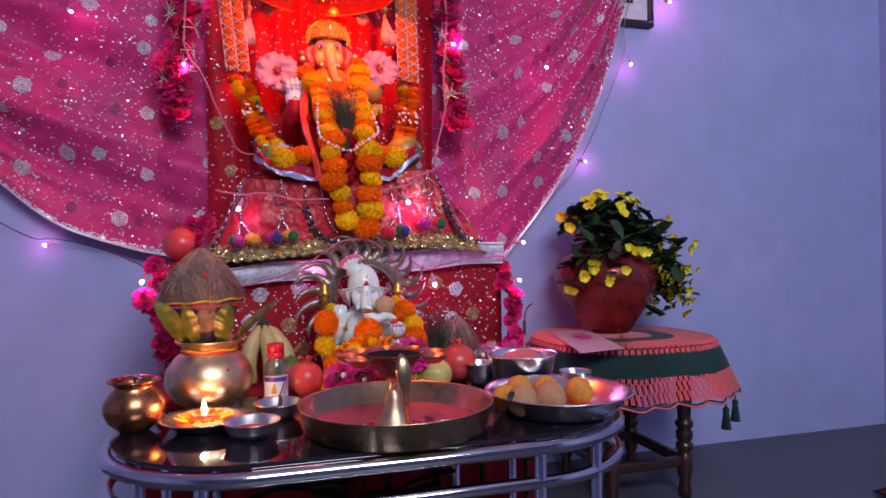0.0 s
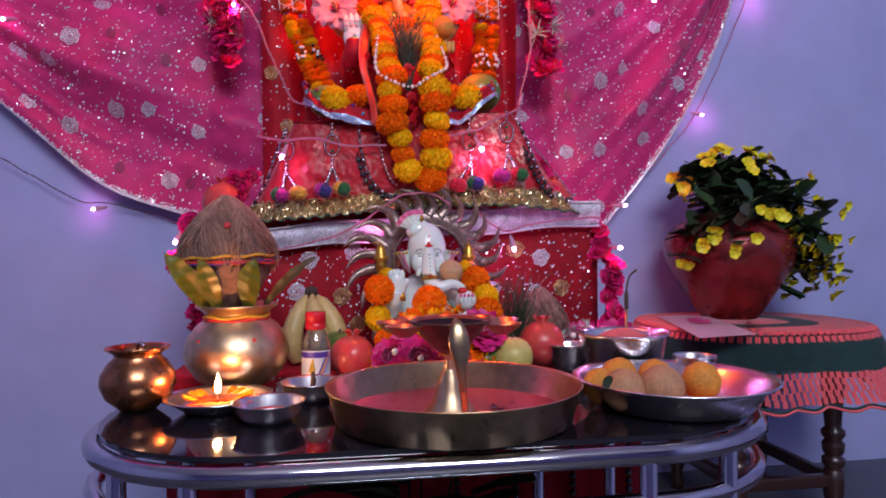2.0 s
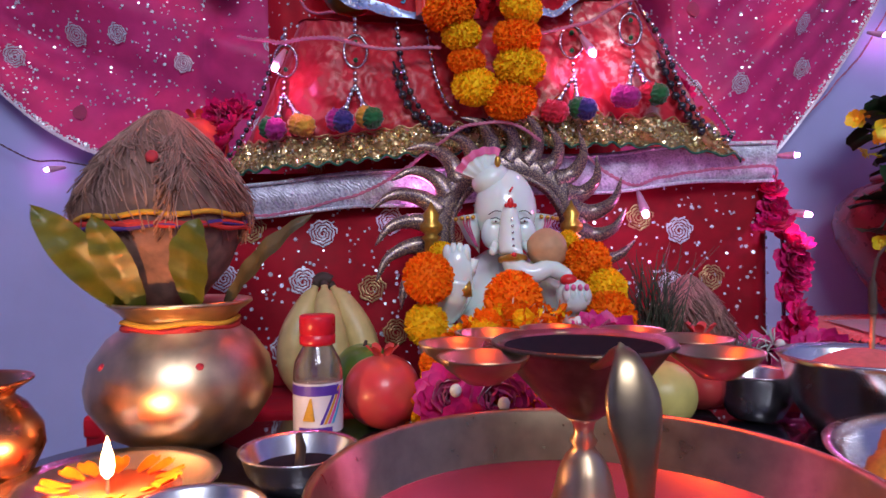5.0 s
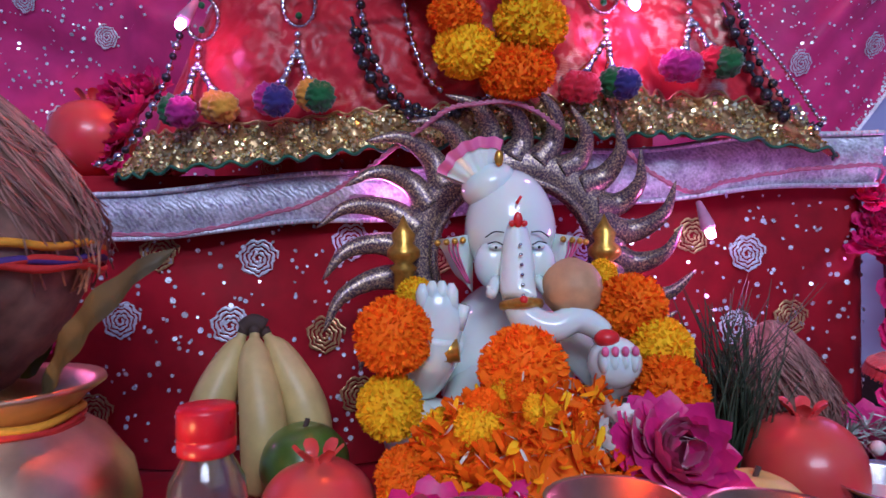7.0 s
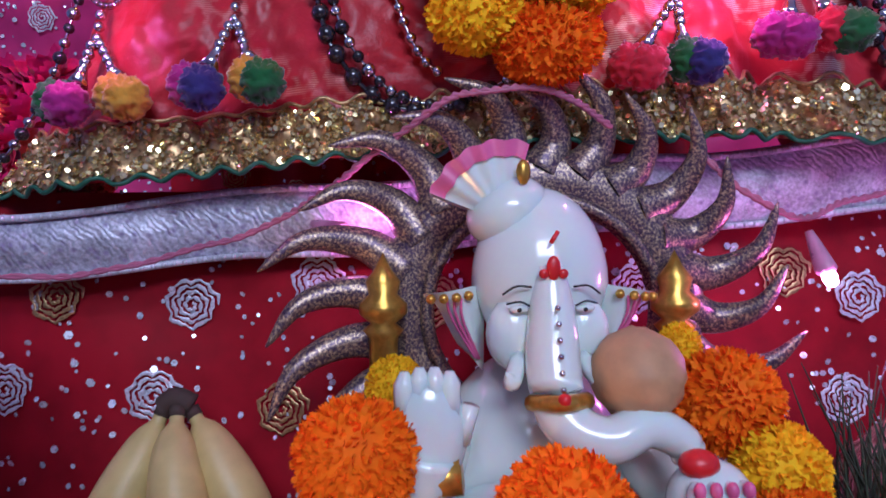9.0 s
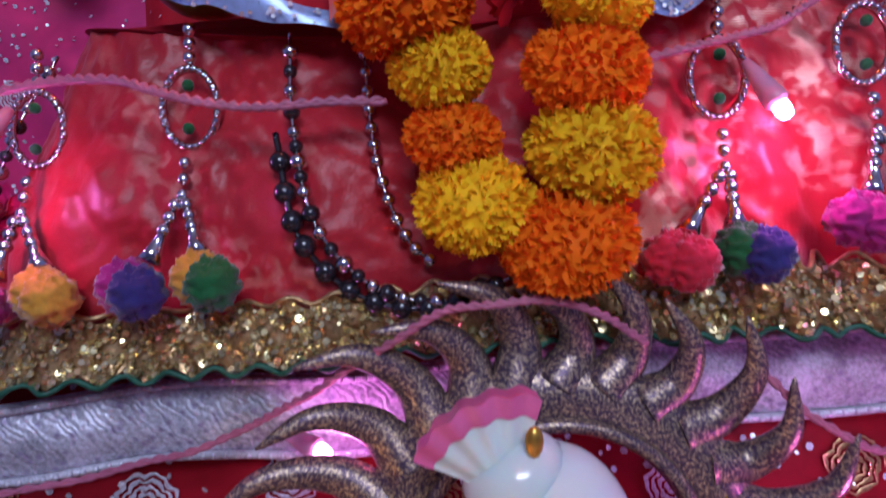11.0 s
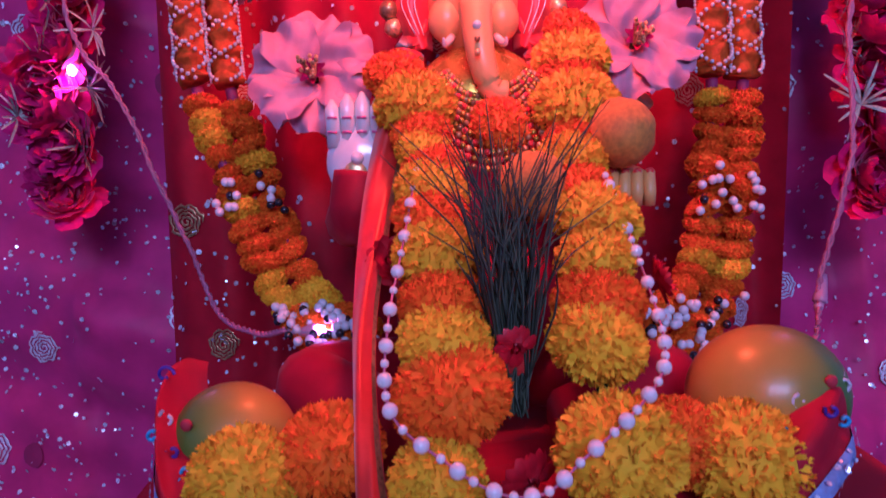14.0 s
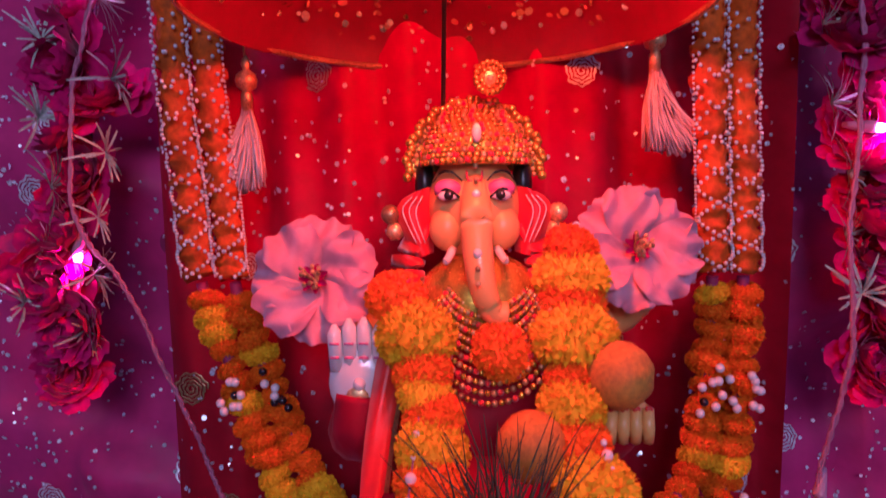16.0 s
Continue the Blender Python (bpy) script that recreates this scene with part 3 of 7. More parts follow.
# ---- shrine platform ----
def platform_front(u, v):
    """The red cloth round the box: along its left side, its front and its right side."""
    L = [(0.0, Vector((-0.215, 2.0, 0))), (0.2, Vector((-0.205, 1.75, 0))), (0.215, Vector((-0.19, 1.737, 0))), (0.80, Vector((0.675, 1.735, 0))), (0.815, Vector((0.692, 1.75, 0))), (1.0, Vector((0.70, 2.0, 0)))]
    for (a, p), (b, q) in zip(L, L[1:]):
        if u <= b:
            c = p.lerp(q, (u - a) / (b - a))
            break
    w = 0.008 * math.sin(u * 60 + 2 * math.sin(u * 13)) * (1 - v) + 0.004 * noise.noise(Vector((u * 14, v * 5, 2)))
    return Vector((c.x, c.y + w - 0.012 * (1 - v) * (0.2 < u < 0.8), 0.455 + 0.30 * v))


def build_platform():
    t = thing("shrine_table", (0.24, 1.86, 0.0), "shrine table wrapped in red sequined cloth with silver lace", "table")
    part("cloth", grid(empty_bm(), platform_front, 150, 24), maroon_cloth, t)
    part("tabletop", box(empty_bm(), (-0.2, 1.745, 0.72), (0.685, 2.02, 0.755), 0.006), red_cloth, t)
    sequins(platform_front, 1300, 31, t, (0.0014, 0.0031), toward=Vector((0, -1, 0)))
    rng = random.Random(9)
    for i in range(9):
        for j in range(3):
            u = 0.22 + 0.57 * (i + 0.5 + rng.uniform(-0.3, 0.3) + 0.5 * (j % 2)) / 9.5
            v = 0.12 + 0.27 * (j + 0.3 + rng.uniform(-0.15, 0.15))
            piece("medallion", MEDAL if (i + j) % 3 else MEDAL_GOLD, on_sheet(platform_front, u, v, 0.0035) @ Matrix.Scale(0.85, 4), t)
    # lower step, draped to the floor
    def step(u, v):
        x = -0.24 + 0.96 * u
        return Vector((x, 1.585 + 0.012 * math.sin(x * 40) * (1 - v) + 0.006 * math.sin(x * 97), 0.005 + 0.44 * v))
    part("step_cloth", grid(empty_bm(), step, 90, 10), red_cloth, t, "plain red cloth hanging to the floor")
    part("step_top", box(empty_bm(), (-0.24, 1.58, 0.425), (0.72, 2.02, 0.452), 0.006), red_cloth, t)
    for x in (-0.22, 0.70):
        part("step_side", box(empty_bm(), (x - 0.012, 1.6, 0.003), (x + 0.012, 2.02, 0.425)), red_cloth, t, smooth=False)
    # bead strings hanging over the lower cloth
    for x in (0.32, 0.44, 0.56, 0.68):
        bm = empty_bm()
        for k in range(24):
            ball(bm, (x, 1.562, 0.02 + 0.017 * k), 0.008, 0, 8, 6)
        tube(bm, [(x, 1.562, 0.02), (x, 1.562, 0.42)], 0.002, 5)
        part("bead_string", bm, bead_black, t, "string of black beads", kind="stuff")
    # silver lace, sagging a little to one side
    def lace(u, v):
        x = -0.19 + 0.87 * u
        zb = 0.683 + 0.058 * u
        zt = zb + 0.048 + 0.012 * min(1, u * 1.3)
        z = zb + (zt - zb) * v
        return Vector((x, 1.716 - 0.014 * math.sin(v * 2.6) + 0.004 * math.sin(x * 33) + 0.003 * noise.noise(Vector((x * 20, v * 2, 0))), z + 0.003 * math.sin(x * 25)))
    part("lace_band", grid(empty_bm(), lace, 160, 10), lace_m, t, "woven silver lace band")
    for vv, nm in ((0.04, "lace_edge"), (0.93, "lace_edge")):
        bm = empty_bm()
        pts = [lace(k / 120, vv) + Vector((0, -0.004, 0)) for k in range(121)]
        tube(bm, pts, 0.0028, 6)
        for k in range(0, 120):
            p = lace(k / 120, vv) + Vector((0, -0.006, 0))
            ball(bm, p, 0.0024, 0, 6, 4)
        part(nm, bm, silver, t)
    sequins(lambda u, v: lace(u, 0.06 + 0.9 * round(v)), 160, 5, t, (0.002, 0.0038), name="lace_sequin_scatter")


build_platform()


def pedestal_rings():
    top = [(-0.01, 1.95, 0.975), (-0.012, 1.80, 0.975), (0.006, 1.712, 0.966), (0.075, 1.695, 0.958), (0.15, 1.695, 0.955), (0.25, 1.70, 0.965), (0.345, 1.692, 0.978), (0.41, 1.69, 0.99), (0.475, 1.705, 0.995), (0.495, 1.80, 0.995), (0.50, 1.95, 0.99)]
    bot = [(-0.16, 1.95, 0.752), (-0.15, 1.80, 0.752), (-0.085, 1.70, 0.752), (0.03, 1.675, 0.760), (0.14, 1.668, 0.770), (0.25, 1.672, 0.778), (0.36, 1.668, 0.783), (0.46, 1.668, 0.784), (0.62, 1.69, 0.770), (0.67, 1.80, 0.758), (0.68, 1.95, 0.758)]
    return smooth_path(top, 12), smooth_path(bot, 12)


TOP, BOT = pedestal_rings()


def pedestal(u, v):
    """v runs from the hem up."""
    n = len(TOP) - 1
    k = u * n
    i = min(int(k), n - 1)
    a, b = BOT[i].lerp(BOT[i + 1], k - i), TOP[i].lerp(TOP[i + 1], k - i)
    w = 1 - (1 - v) ** 1.0
    flare = v ** 0.62
    p = Vector((a.x + (b.x - a.x) * flare, a.y + (b.y - a.y) * w, a.z + (b.z - a.z) * v))
    bulge = 0.020 * math.sin(math.pi * min(1, v * 1.05)) * (0.7 + 0.3 * math.cos(u * 14))
    fold = 0.007 * math.sin(u * 70 + 3 * math.sin(u * 9)) * (1 - v) ** 0.7 + 0.006 * noise.noise(Vector((u * 20, v * 3, 4)))
    fold += 0.0045 * noise.noise(Vector((u * 55 + v * 9, v * 7, 11))) + 0.0020 * noise.noise(Vector((u * 120, v * 26 - u * 30, 3)))
    p.y -= bulge + fold
    return p


def build_pedestal():
    t = thing("idol_seat", (0.24, 1.82, 0.755), "idol's seat draped in red brocade with a gold trim", "pedestal")
    bm = empty_bm()
    grid(bm, pedestal, 260, 60)
    part("drape", bm, brocade_m, t)
    bm = empty_bm()
    bm.faces.new([bm.verts.new((p.x, p.y - 0.004, p.z + 0.001)) for p in TOP])
    part("seat_top", bm, red_cloth, t, smooth=False)

    def hem(u, v):
        p = pedestal(u, 0.01 + 0.175 * v)
        wav = 0.003 * math.sin(u * 260)
        p.z += wav * (1 if v > 0.5 else -1)
        p.y -= 0.004 + 0.0015 * math.sin(v * 9 + u * 400)
        return p
    part("gold_trim", grid(empty_bm(), hem, 400, 10), gold_thread, t, "wavy gold sequin trim")
    sequins(hem, 6500, 41, t, (0.0009, 0.0024), gold_sequin, name="gold_sequin_scatter", tilt=0.9)
    bm = empty_bm()
    tube(bm, [hem(k / 300, 0) + Vector((0, -0.002, -0.002)) for k in range(301)], 0.0017, 6)
    part("hem_cord", bm, green_thread, t, "dark green wavy cord")
    bm = empty_bm()
    tube(bm, [hem(k / 300, 1) + Vector((0, -0.002, 0.002 + 0.002 * math.sin(k * 0.9))) for k in range(301)], 0.0014, 6)
    part("upper_cord", bm, gold_thread, t)


build_pedestal()


def on_pedestal(x, z, lift=0.006):
    """The place on the drape at that x and height."""
    best = None
    for i in range(25, 126):
        for j in range(0, 41, 2):
            p = pedestal(i / 150, j / 40)
            d = abs(p.x - x) + abs(p.z - z)
            if best is None or d < best[0]:
                best = (d, p)
    p = best[1]
    return Vector((x, p.y - lift, z))


def bead_line(name, pts, r, m, parent, gap=2.1, alt=None, label=""):
    """Beads on a line, joined, as they are too small to count."""
    P = smooth_path(pts, 14)
    bm = empty_bm()
    run, k = 0.0, 0
    for a, b in zip(P, P[1:]):
        run += (b - a).length
        if run >= r * gap:
            run = 0.0
            ball(bm, b, r * (1.25 if alt and k % 3 == 0 else 1.0), 1 if alt and k % 2 else 0, 8, 6)
            k += 1
    tube(bm, P, r * 0.3, 5, 0)
    return part(name, bm, [m, alt] if alt else m, parent, label, kind="stuff")


def build_bead_strings():
    lines = [
        [(-0.02, 0.955), (-0.04, 0.90), (-0.065, 0.83), (-0.10, 0.775), (-0.13, 0.762)],
        [(0.135, 0.955), (0.14, 0.90), (0.155, 0.845), (0.185, 0.812), (0.225, 0.805), (0.26, 0.82)],
        [(0.175, 0.955), (0.185, 0.88), (0.20, 0.84), (0.215, 0.825)],
        [(0.487, 0.985), (0.502, 0.92), (0.525, 0.86), (0.555, 0.815), (0.60, 0.795), (0.62, 0.81)],
        [(0.475, 0.985), (0.520, 0.93), (0.565, 0.87), (0.615, 0.81)],
    ]
    for i, l in enumerate(lines):
        pts = [on_pedestal(x, z, 0.010) for x, z in l]
        s = thing("bead_string", pts[-1], "string of silver and black beads hung on the red brocade", "bead string", "bead strings")
        bead_line("beadwork", pts, 0.0040 if i < 4 else 0.0024, bead_silver, s, 2.2, bead_black if i in (0, 1, 3) else None)
        if i in (1, 3):
            bead_line("wool_beadwork", [p + Vector((-0.010, 0.002, -0.004)) for p in pts[1:]], 0.0064, bead_black, s, 2.2)


build_bead_strings()


def pompom_mesh(m):
    bm = empty_bm()
    vs = ball(bm, (0, 0, 0), 0.0122, 0, 36, 26)
    for v in vs:
        v.co *= 1 + 0.24 * noise.noise(v.co * 330) + 0.22 * noise.noise(v.co * 900)
    return data_of(bm, m, True, "pompom")


ORN_BEAD = data_of((lambda b: (ball(b, (0, 0, 0), 0.0037, 0, 10, 7), b)[1])(empty_bm()), bead_silver, True, "bead")
POMS = [pompom_mesh(m) for m in pom_cols]


def hanging_ornament(x, z, cols, lean=0.0):
    at = on_pedestal(x, z, 0.012)
    low = on_pedestal(x, z - 0.10, 0.014)
    t = thing("hanging_ornament", low, "silver oval ring ornament with beads and woollen pompoms", "ornament", "ornaments on the brocade")
    bm = empty_bm()
    pts = [at + Vector((0.0155 * math.cos(a), 0, 0.022 * math.sin(a))) for a in [2 * math.pi * k / 28 for k in range(29)]]
    tube(bm, pts, 0.0024, 6)
    for p in pts[:-1]:
        ball(bm, p + Vector((0, -0.0018, 0)), 0.0019, 0, 6, 4)
    part("ring", bm, bead_silver, t)
    for dz in (0.012, -0.012):
        bm = empty_bm()
        ball(bm, at + Vector((0, -0.003, dz)), 0.0035, 0, 8, 6)
        part("green_bead", bm, pom_cols[3], t)
    for k in range(3):
        for q in (at + Vector((0, 0, 0.028 + 0.008 * k)), at.lerp(low, 0.32 + 0.09 * k) + Vector((0, -0.002, 0))):
            piece("bead", ORN_BEAD, Matrix.Translation(q), t)
    for i, s in enumerate((-1, 1)):
        a = at.lerp(low, 0.52) + Vector((0.002 * s, -0.003, 0))
        b = low + Vector((0.013 * s + lean, -0.006, 0.014 + 0.004 * i))
        bm = empty_bm()
        for k in range(3):
            ball(bm, a.lerp(b, 0.1 + 0.2 * k), 0.0040, 0, 10, 7)
        tube(bm, [a.lerp(b, 0.5), a.lerp(b, 0.8), b], [0.0018, 0.0045, 0.0068], 10)
        part("bell_cone", bm, bead_silver, t)
        for j in range(2):
            c = cols[(2 * i + j) % len(cols)]
            off = Vector((0.009 * (j - 0.5) + 0.006 * s, -0.006 * j - 0.004, -0.012 - 0.003 * j))
            piece("pompom", POMS[c], Matrix.Translation(b + off) @ Matrix.Scale(1.12, 4), t)


hanging_ornament(-0.018, 0.905, [3, 0, 2, 2], 0.008)
hanging_ornament(0.079, 0.913, [0, 1, 2, 3, 4])
hanging_ornament(0.372, 0.925, [4, 4, 3, 1], -0.012)
hanging_ornament(0.455, 0.944, [0, 0, 4, 3])

# ---- glass table ----
def stadium(cx0, cx1, cy, r, z, n=20):
    """A closed line round a table with two half-round ends."""
    pts = [Vector((cx1 + r * math.sin(a), cy - r * math.cos(a), z)) for a in [math.pi * k / n for k in range(n + 1)]]
    pts += [Vector((cx0 - r * math.sin(a), cy + r * math.cos(a), z)) for a in [math.pi * k / n for k in range(n + 1)]]
    return pts


def closed_tube(bm, pts, r, seg=12):
    n = len(pts)
    rings = []
    for i, p in enumerate(pts):
        d = (pts[(i + 1) % n] - pts[i - 1]).normalized()
        s = d.cross(Vector((0, 0, 1))).normalized()
        rings.append([bm.verts.new(p + s * r * math.cos(2 * math.pi * j / seg) + Vector((0, 0, r * math.sin(2 * math.pi * j / seg)))) for j in range(seg)])
    for i in range(n):
        a, b = rings[i], rings[(i + 1) % n]
        for j in range(seg):
            bm.faces.new((a[j], b[j], b[(j + 1) % seg], a[(j + 1) % seg]))
    return bm


def build_table():
    t = thing("coffee_table", (0.25, 1.305, 0.0), "oval coffee table of dark glass on chromed steel tubes", "table")
    bm = empty_bm()
    f = bm.faces.new([bm.verts.new(p) for p in stadium(0.0, 0.5, 1.305, 0.243, 0.450)])
    ex = bmesh.ops.extrude_face_region(bm, geom=[f])
    for v in ex["geom"]:
        if isinstance(v, bmesh.types.BMVert):
            v.co.z -= 0.008
    bmesh.ops.recalc_face_normals(bm, faces=bm.faces[:])
    part("glass_top", bm, dark_glass, t, "dark glossy glass top", smooth=False)
    part("upper_rail", closed_tube(empty_bm(), stadium(0.0, 0.5, 1.305, 0.250, 0.428), 0.0135), chrome, t)
    part("lower_rail", closed_tube(empty_bm(), stadium(0.0, 0.5, 1.305, 0.250, 0.368), 0.0115), chrome, t)
    for x, y in ((-0.172, 1.124), (-0.075, 1.068), (0.485, 1.056), (0.608, 1.080), (-0.172, 1.486), (-0.075, 1.542), (0.485, 1.554), (0.622, 1.522)):
        bm = empty_bm()
        lathe(bm, (x, y, 0), [(0.013, 0.0), (0.013, 0.012), (0.0115, 0.014), (0.0115, 0.430), (0.008, 0.437), (0.0, 0.437)], 14)
        part("leg", bm, chrome, t)


build_table()


def under_leaves():
    """Green leaves kept under the table."""
    t = thing("leaf_bundle", (0.22, 1.42, 0.0), "bundle of dark green leaves on the floor", "leaves")
    bm = empty_bm()
    rng = random.Random(4)
    for i in range(46):
        a, h = rng.uniform(0, 6.28), rng.uniform(0.05, 0.34)
        p = Vector((0.22 + 0.14 * math.cos(a) * rng.random(), 1.42 + 0.06 * math.sin(a), h * 0.9))
        petal(bm, p, (math.cos(a), math.sin(a) * 0.6, rng.uniform(-0.1, 0.6)), (0, 0, 1), rng.uniform(0.10, 0.16), 0.045, -0.2)
        tube(bm, [Vector((0.22, 1.42, 0.0)), p], 0.002, 5)
    part("leaf_mass", bm, leaf_dark, t, kind="stuff")


under_leaves()

# ---- vessels ----
def dish(name, at, prof, m, label, category, group="", seg=56):
    """A turned vessel with a wall of its own thickness."""
    bm = empty_bm()
    lathe(bm, (0, 0, 0), prof, seg)
    bmesh.ops.recalc_face_normals(bm, faces=bm.faces[:])
    for v in bm.verts:
        v.co += Vector(at)
    t = thing(name, at, label, category, group)
    part("body", bm, m, t)
    return t


def disc(parent, name, at, r, m, label="", lump=0.0, seg=40):
    bm = empty_bm()
    c = [(0.0, lump)] + [(r * k / 8, lump * math.cos(k / 8 * 1.57)) for k in range(1, 9)]
    lathe(bm, at, c, seg, caps=False)
    return part(name, bm, m, parent, label)


def bowl(at, r, h, m, label, group=""):
    k = r / 0.05
    prof = [(0.0, 0.0), (r * 0.5, 0.0), (r * 0.62, h * 0.06), (r * 0.86, h * 0.45), (r * 0.97, h * 0.92), (r * 1.02, h), (r * 1.0, h * 1.02),
            (r * 0.95, h * 0.93), (r * 0.84, h * 0.47), (r * 0.58, h * 0.12), (0.0, h * 0.09)]
    return dish("bowl", at, prof, m, label, "bowl", group)


big = dish("thali", (0.259, 1.195, 0.451), [(0, 0), (0.157, 0), (0.167, 0.003), (0.177, 0.046), (0.180, 0.048), (0.181, 0.050), (0.1785, 0.050), (0.1755, 0.047), (0.165, 0.006), (0.161, 0.004), (0, 0.004)],
           old_brass, "large round brass tray with rose water on the glass table", "tray", seg=90)
disc(big, "rose_water", (0.259, 1.195, 0.4585), 0.1650, pink_liquid, "shallow red water", 0.0, 80)
for i, (x, y, mm) in enumerate(((0.17, 1.17, marigold_o), (0.34, 1.15, white_petal), (0.325, 1.19, black_paint), (0.21, 1.09, white_petal), (0.30, 1.10, rose_m))):
    bm = empty_bm()
    for k in range(2):
        petal(bm, (x + 0.006 * k, y, 0.4595), (math.cos(i + k), math.sin(i + k), 0.02), (0, 0, 1), 0.020, 0.008, 0.12)
    solid("petal", bm, mm, "loose petal floating in the brass tray", "petal", "petals in the tray")

sweets = dish("thali", (0.596, 1.205, 0.452), [(0, 0), (0.105, 0), (0.112, 0.002), (0.132, 0.032), (0.142, 0.040), (0.148, 0.041), (0.149, 0.043), (0.142, 0.0425), (0.130, 0.035), (0.111, 0.005), (0, 0.003)],
              steel, "round steel plate holding orange sweets", "tray", seg=80)
disc(sweets, "syrup", (0.599, 1.205, 0.4565), 0.106, lamp_oil, "thin red syrup")


def laddu(at, r, m, label, group="laddus on the plate"):
    bm = empty_bm()
    vs = ball(bm, at, r, 0, 26, 18)
    for v in vs:
        d = (v.co - Vector(at)).normalized()
        v.co += d * r * (0.06 * noise.noise(d * 6 + Vector(at) * 30) + 0.04 * noise.noise(d * 22))
    solid("laddu", bm, m, label, "sweet", group)


for x, y, r, m in ((0.525, 1.262, 0.029, laddu_m), (0.585, 1.262, 0.027, laddu_m), (0.632, 1.205, 0.029, laddu_m), (0.475, 1.215, 0.026, laddu_m), (0.490, 1.163, 0.030, laddu_dull), (0.545, 1.158, 0.032, laddu_dull)):
    laddu((x + 0.010, y, 0.456 + r), r, m, "round orange boondi sweet on a steel plate" if m is laddu_m else "round brownish sweet ball on a steel plate")
bm = empty_bm()
petal(bm, (0.466, 1.150, 0.49), (0.1, -0.3, 1), (0, -1, 0), 0.024, 0.014, 0.15)
solid("basil_leaf", bm, leaf_dark, "small dark green leaf on the sweets", "leaf")

b = bowl((0.0, 1.215, 0.4505), 0.050, 0.030, steel, "small steel bowl with vermilion powder", "steel bowls")
disc(b, "powder", (0.0, 1.215, 0.463), 0.041, kumkum, "red vermilion powder", 0.006)
b = bowl((0.052, 1.338, 0.4505), 0.049, 0.032, steel, "small steel bowl of water with an incense stub", "steel bowls")
disc(b, "water", (0.052, 1.338, 0.465), 0.042, soot)
bm = empty_bm()
tube(bm, [(0.052, 1.335, 0.462), (0.055, 1.33, 0.485), (0.054, 1.325, 0.497)], [0.004, 0.0045, 0.003], 8)
part("incense_stub", bm, charcoal, b)
b = bowl((0.535, 1.50, 0.4525), 0.046, 0.052, steel, "small steel bowl beside the coconut", "steel bowls")
disc(b, "rice", (0.535, 1.50, 0.488), 0.040, white_petal, "", 0.006)
b = bowl((0.614, 1.43, 0.4505), 0.082, 0.082, steel, "steel bowl holding vermilion and an incense stick", "steel bowls")
disc(b, "powder", (0.614, 1.43, 0.510), 0.068, kumkum_pale, "pinkish red powder heap", 0.030)
bm = empty_bm()
tube(bm, [(0.62, 1.43, 0.53), (0.622, 1.43, 0.575)], 0.0028, 8)
part("stick_holder", bm, brass, b)
bm = empty_bm()
tube(bm, smooth_path([(0.622, 1.43, 0.575), (0.622, 1.43, 0.61), (0.628, 1.43, 0.635), (0.642, 1.43, 0.648)], 5), [0.004] * 5 + [0.0018] * 11, 8)
part("incense_stick", bm, charcoal, b, "burnt incense stick")
b = bowl((0.70, 1.33, 0.4525), 0.036, 0.050, steel, "small steel cup behind the sweets", "steel bowls")

lota = dish("copper_pot", (-0.208, 1.328, 0.4515), [(0, 0), (0.026, 0), (0.030, 0.004), (0.046, 0.018), (0.0545, 0.038), (0.053, 0.054), (0.042, 0.072), (0.033, 0.080), (0.0335, 0.084), (0.044, 0.091), (0.047, 0.093), (0.046, 0.095),
            (0.042, 0.0935), (0.031, 0.086), (0.031, 0.079), (0.040, 0.070), (0.050, 0.05), (0, 0.045)], copper, "small round copper water pot with a flared rim", "pot")
bm = empty_bm()
tube(bm, smooth_path([(-0.208, 1.325, 0.52), (-0.206, 1.322, 0.548), (-0.200, 1.316, 0.553), (-0.193, 1.310, 0.549)], 5), 0.003, 8)
part("spoon", bm, steel, lota, "steel ladle handle")

plate = dish("lamp_plate", (-0.085, 1.305, 0.4505), [(0, 0), (0.046, 0), (0.050, 0.002), (0.070, 0.016), (0.078, 0.020), (0.080, 0.021), (0.079, 0.023), (0.070, 0.019), (0.049, 0.005), (0, 0.004)], steel,
             "shallow steel plate with a burning oil lamp and petals", "oil lamp", seg=64)
disc(plate, "oil", (-0.085, 1.305, 0.463), 0.050, lamp_oil, "red oil and petals", 0.002)
for k in range(14):
    bm = empty_bm()
    a = k * 2.4
    petal(bm, (-0.085 + 0.03 * math.cos(a), 1.305 + 0.028 * math.sin(a), 0.467), (math.cos(a), math.sin(a), 0.05), (0, 0, 1), 0.022, 0.014, 0.25)
    part("petal", bm, marigold_o, plate)
bm = empty_bm()
tube(bm, [(-0.085, 1.295, 0.464), (-0.084, 1.293, 0.480)], 0.0016, 6)
part("wick", bm, charcoal, plate)
bm = empty_bm()
lathe(bm, (-0.084, 1.293, 0.476), [(0.0, 0.0), (0.0038, 0.004), (0.0050, 0.010), (0.0040, 0.018), (0.0017, 0.027), (0.0, 0.033)], 14)
part("flame", bm, flame_m, plate, "small yellow flame")
lamp("flame_light", "POINT", (-0.084, 1.285, 0.497), 1.5, (1.0, 0.50, 0.17), 0.006)


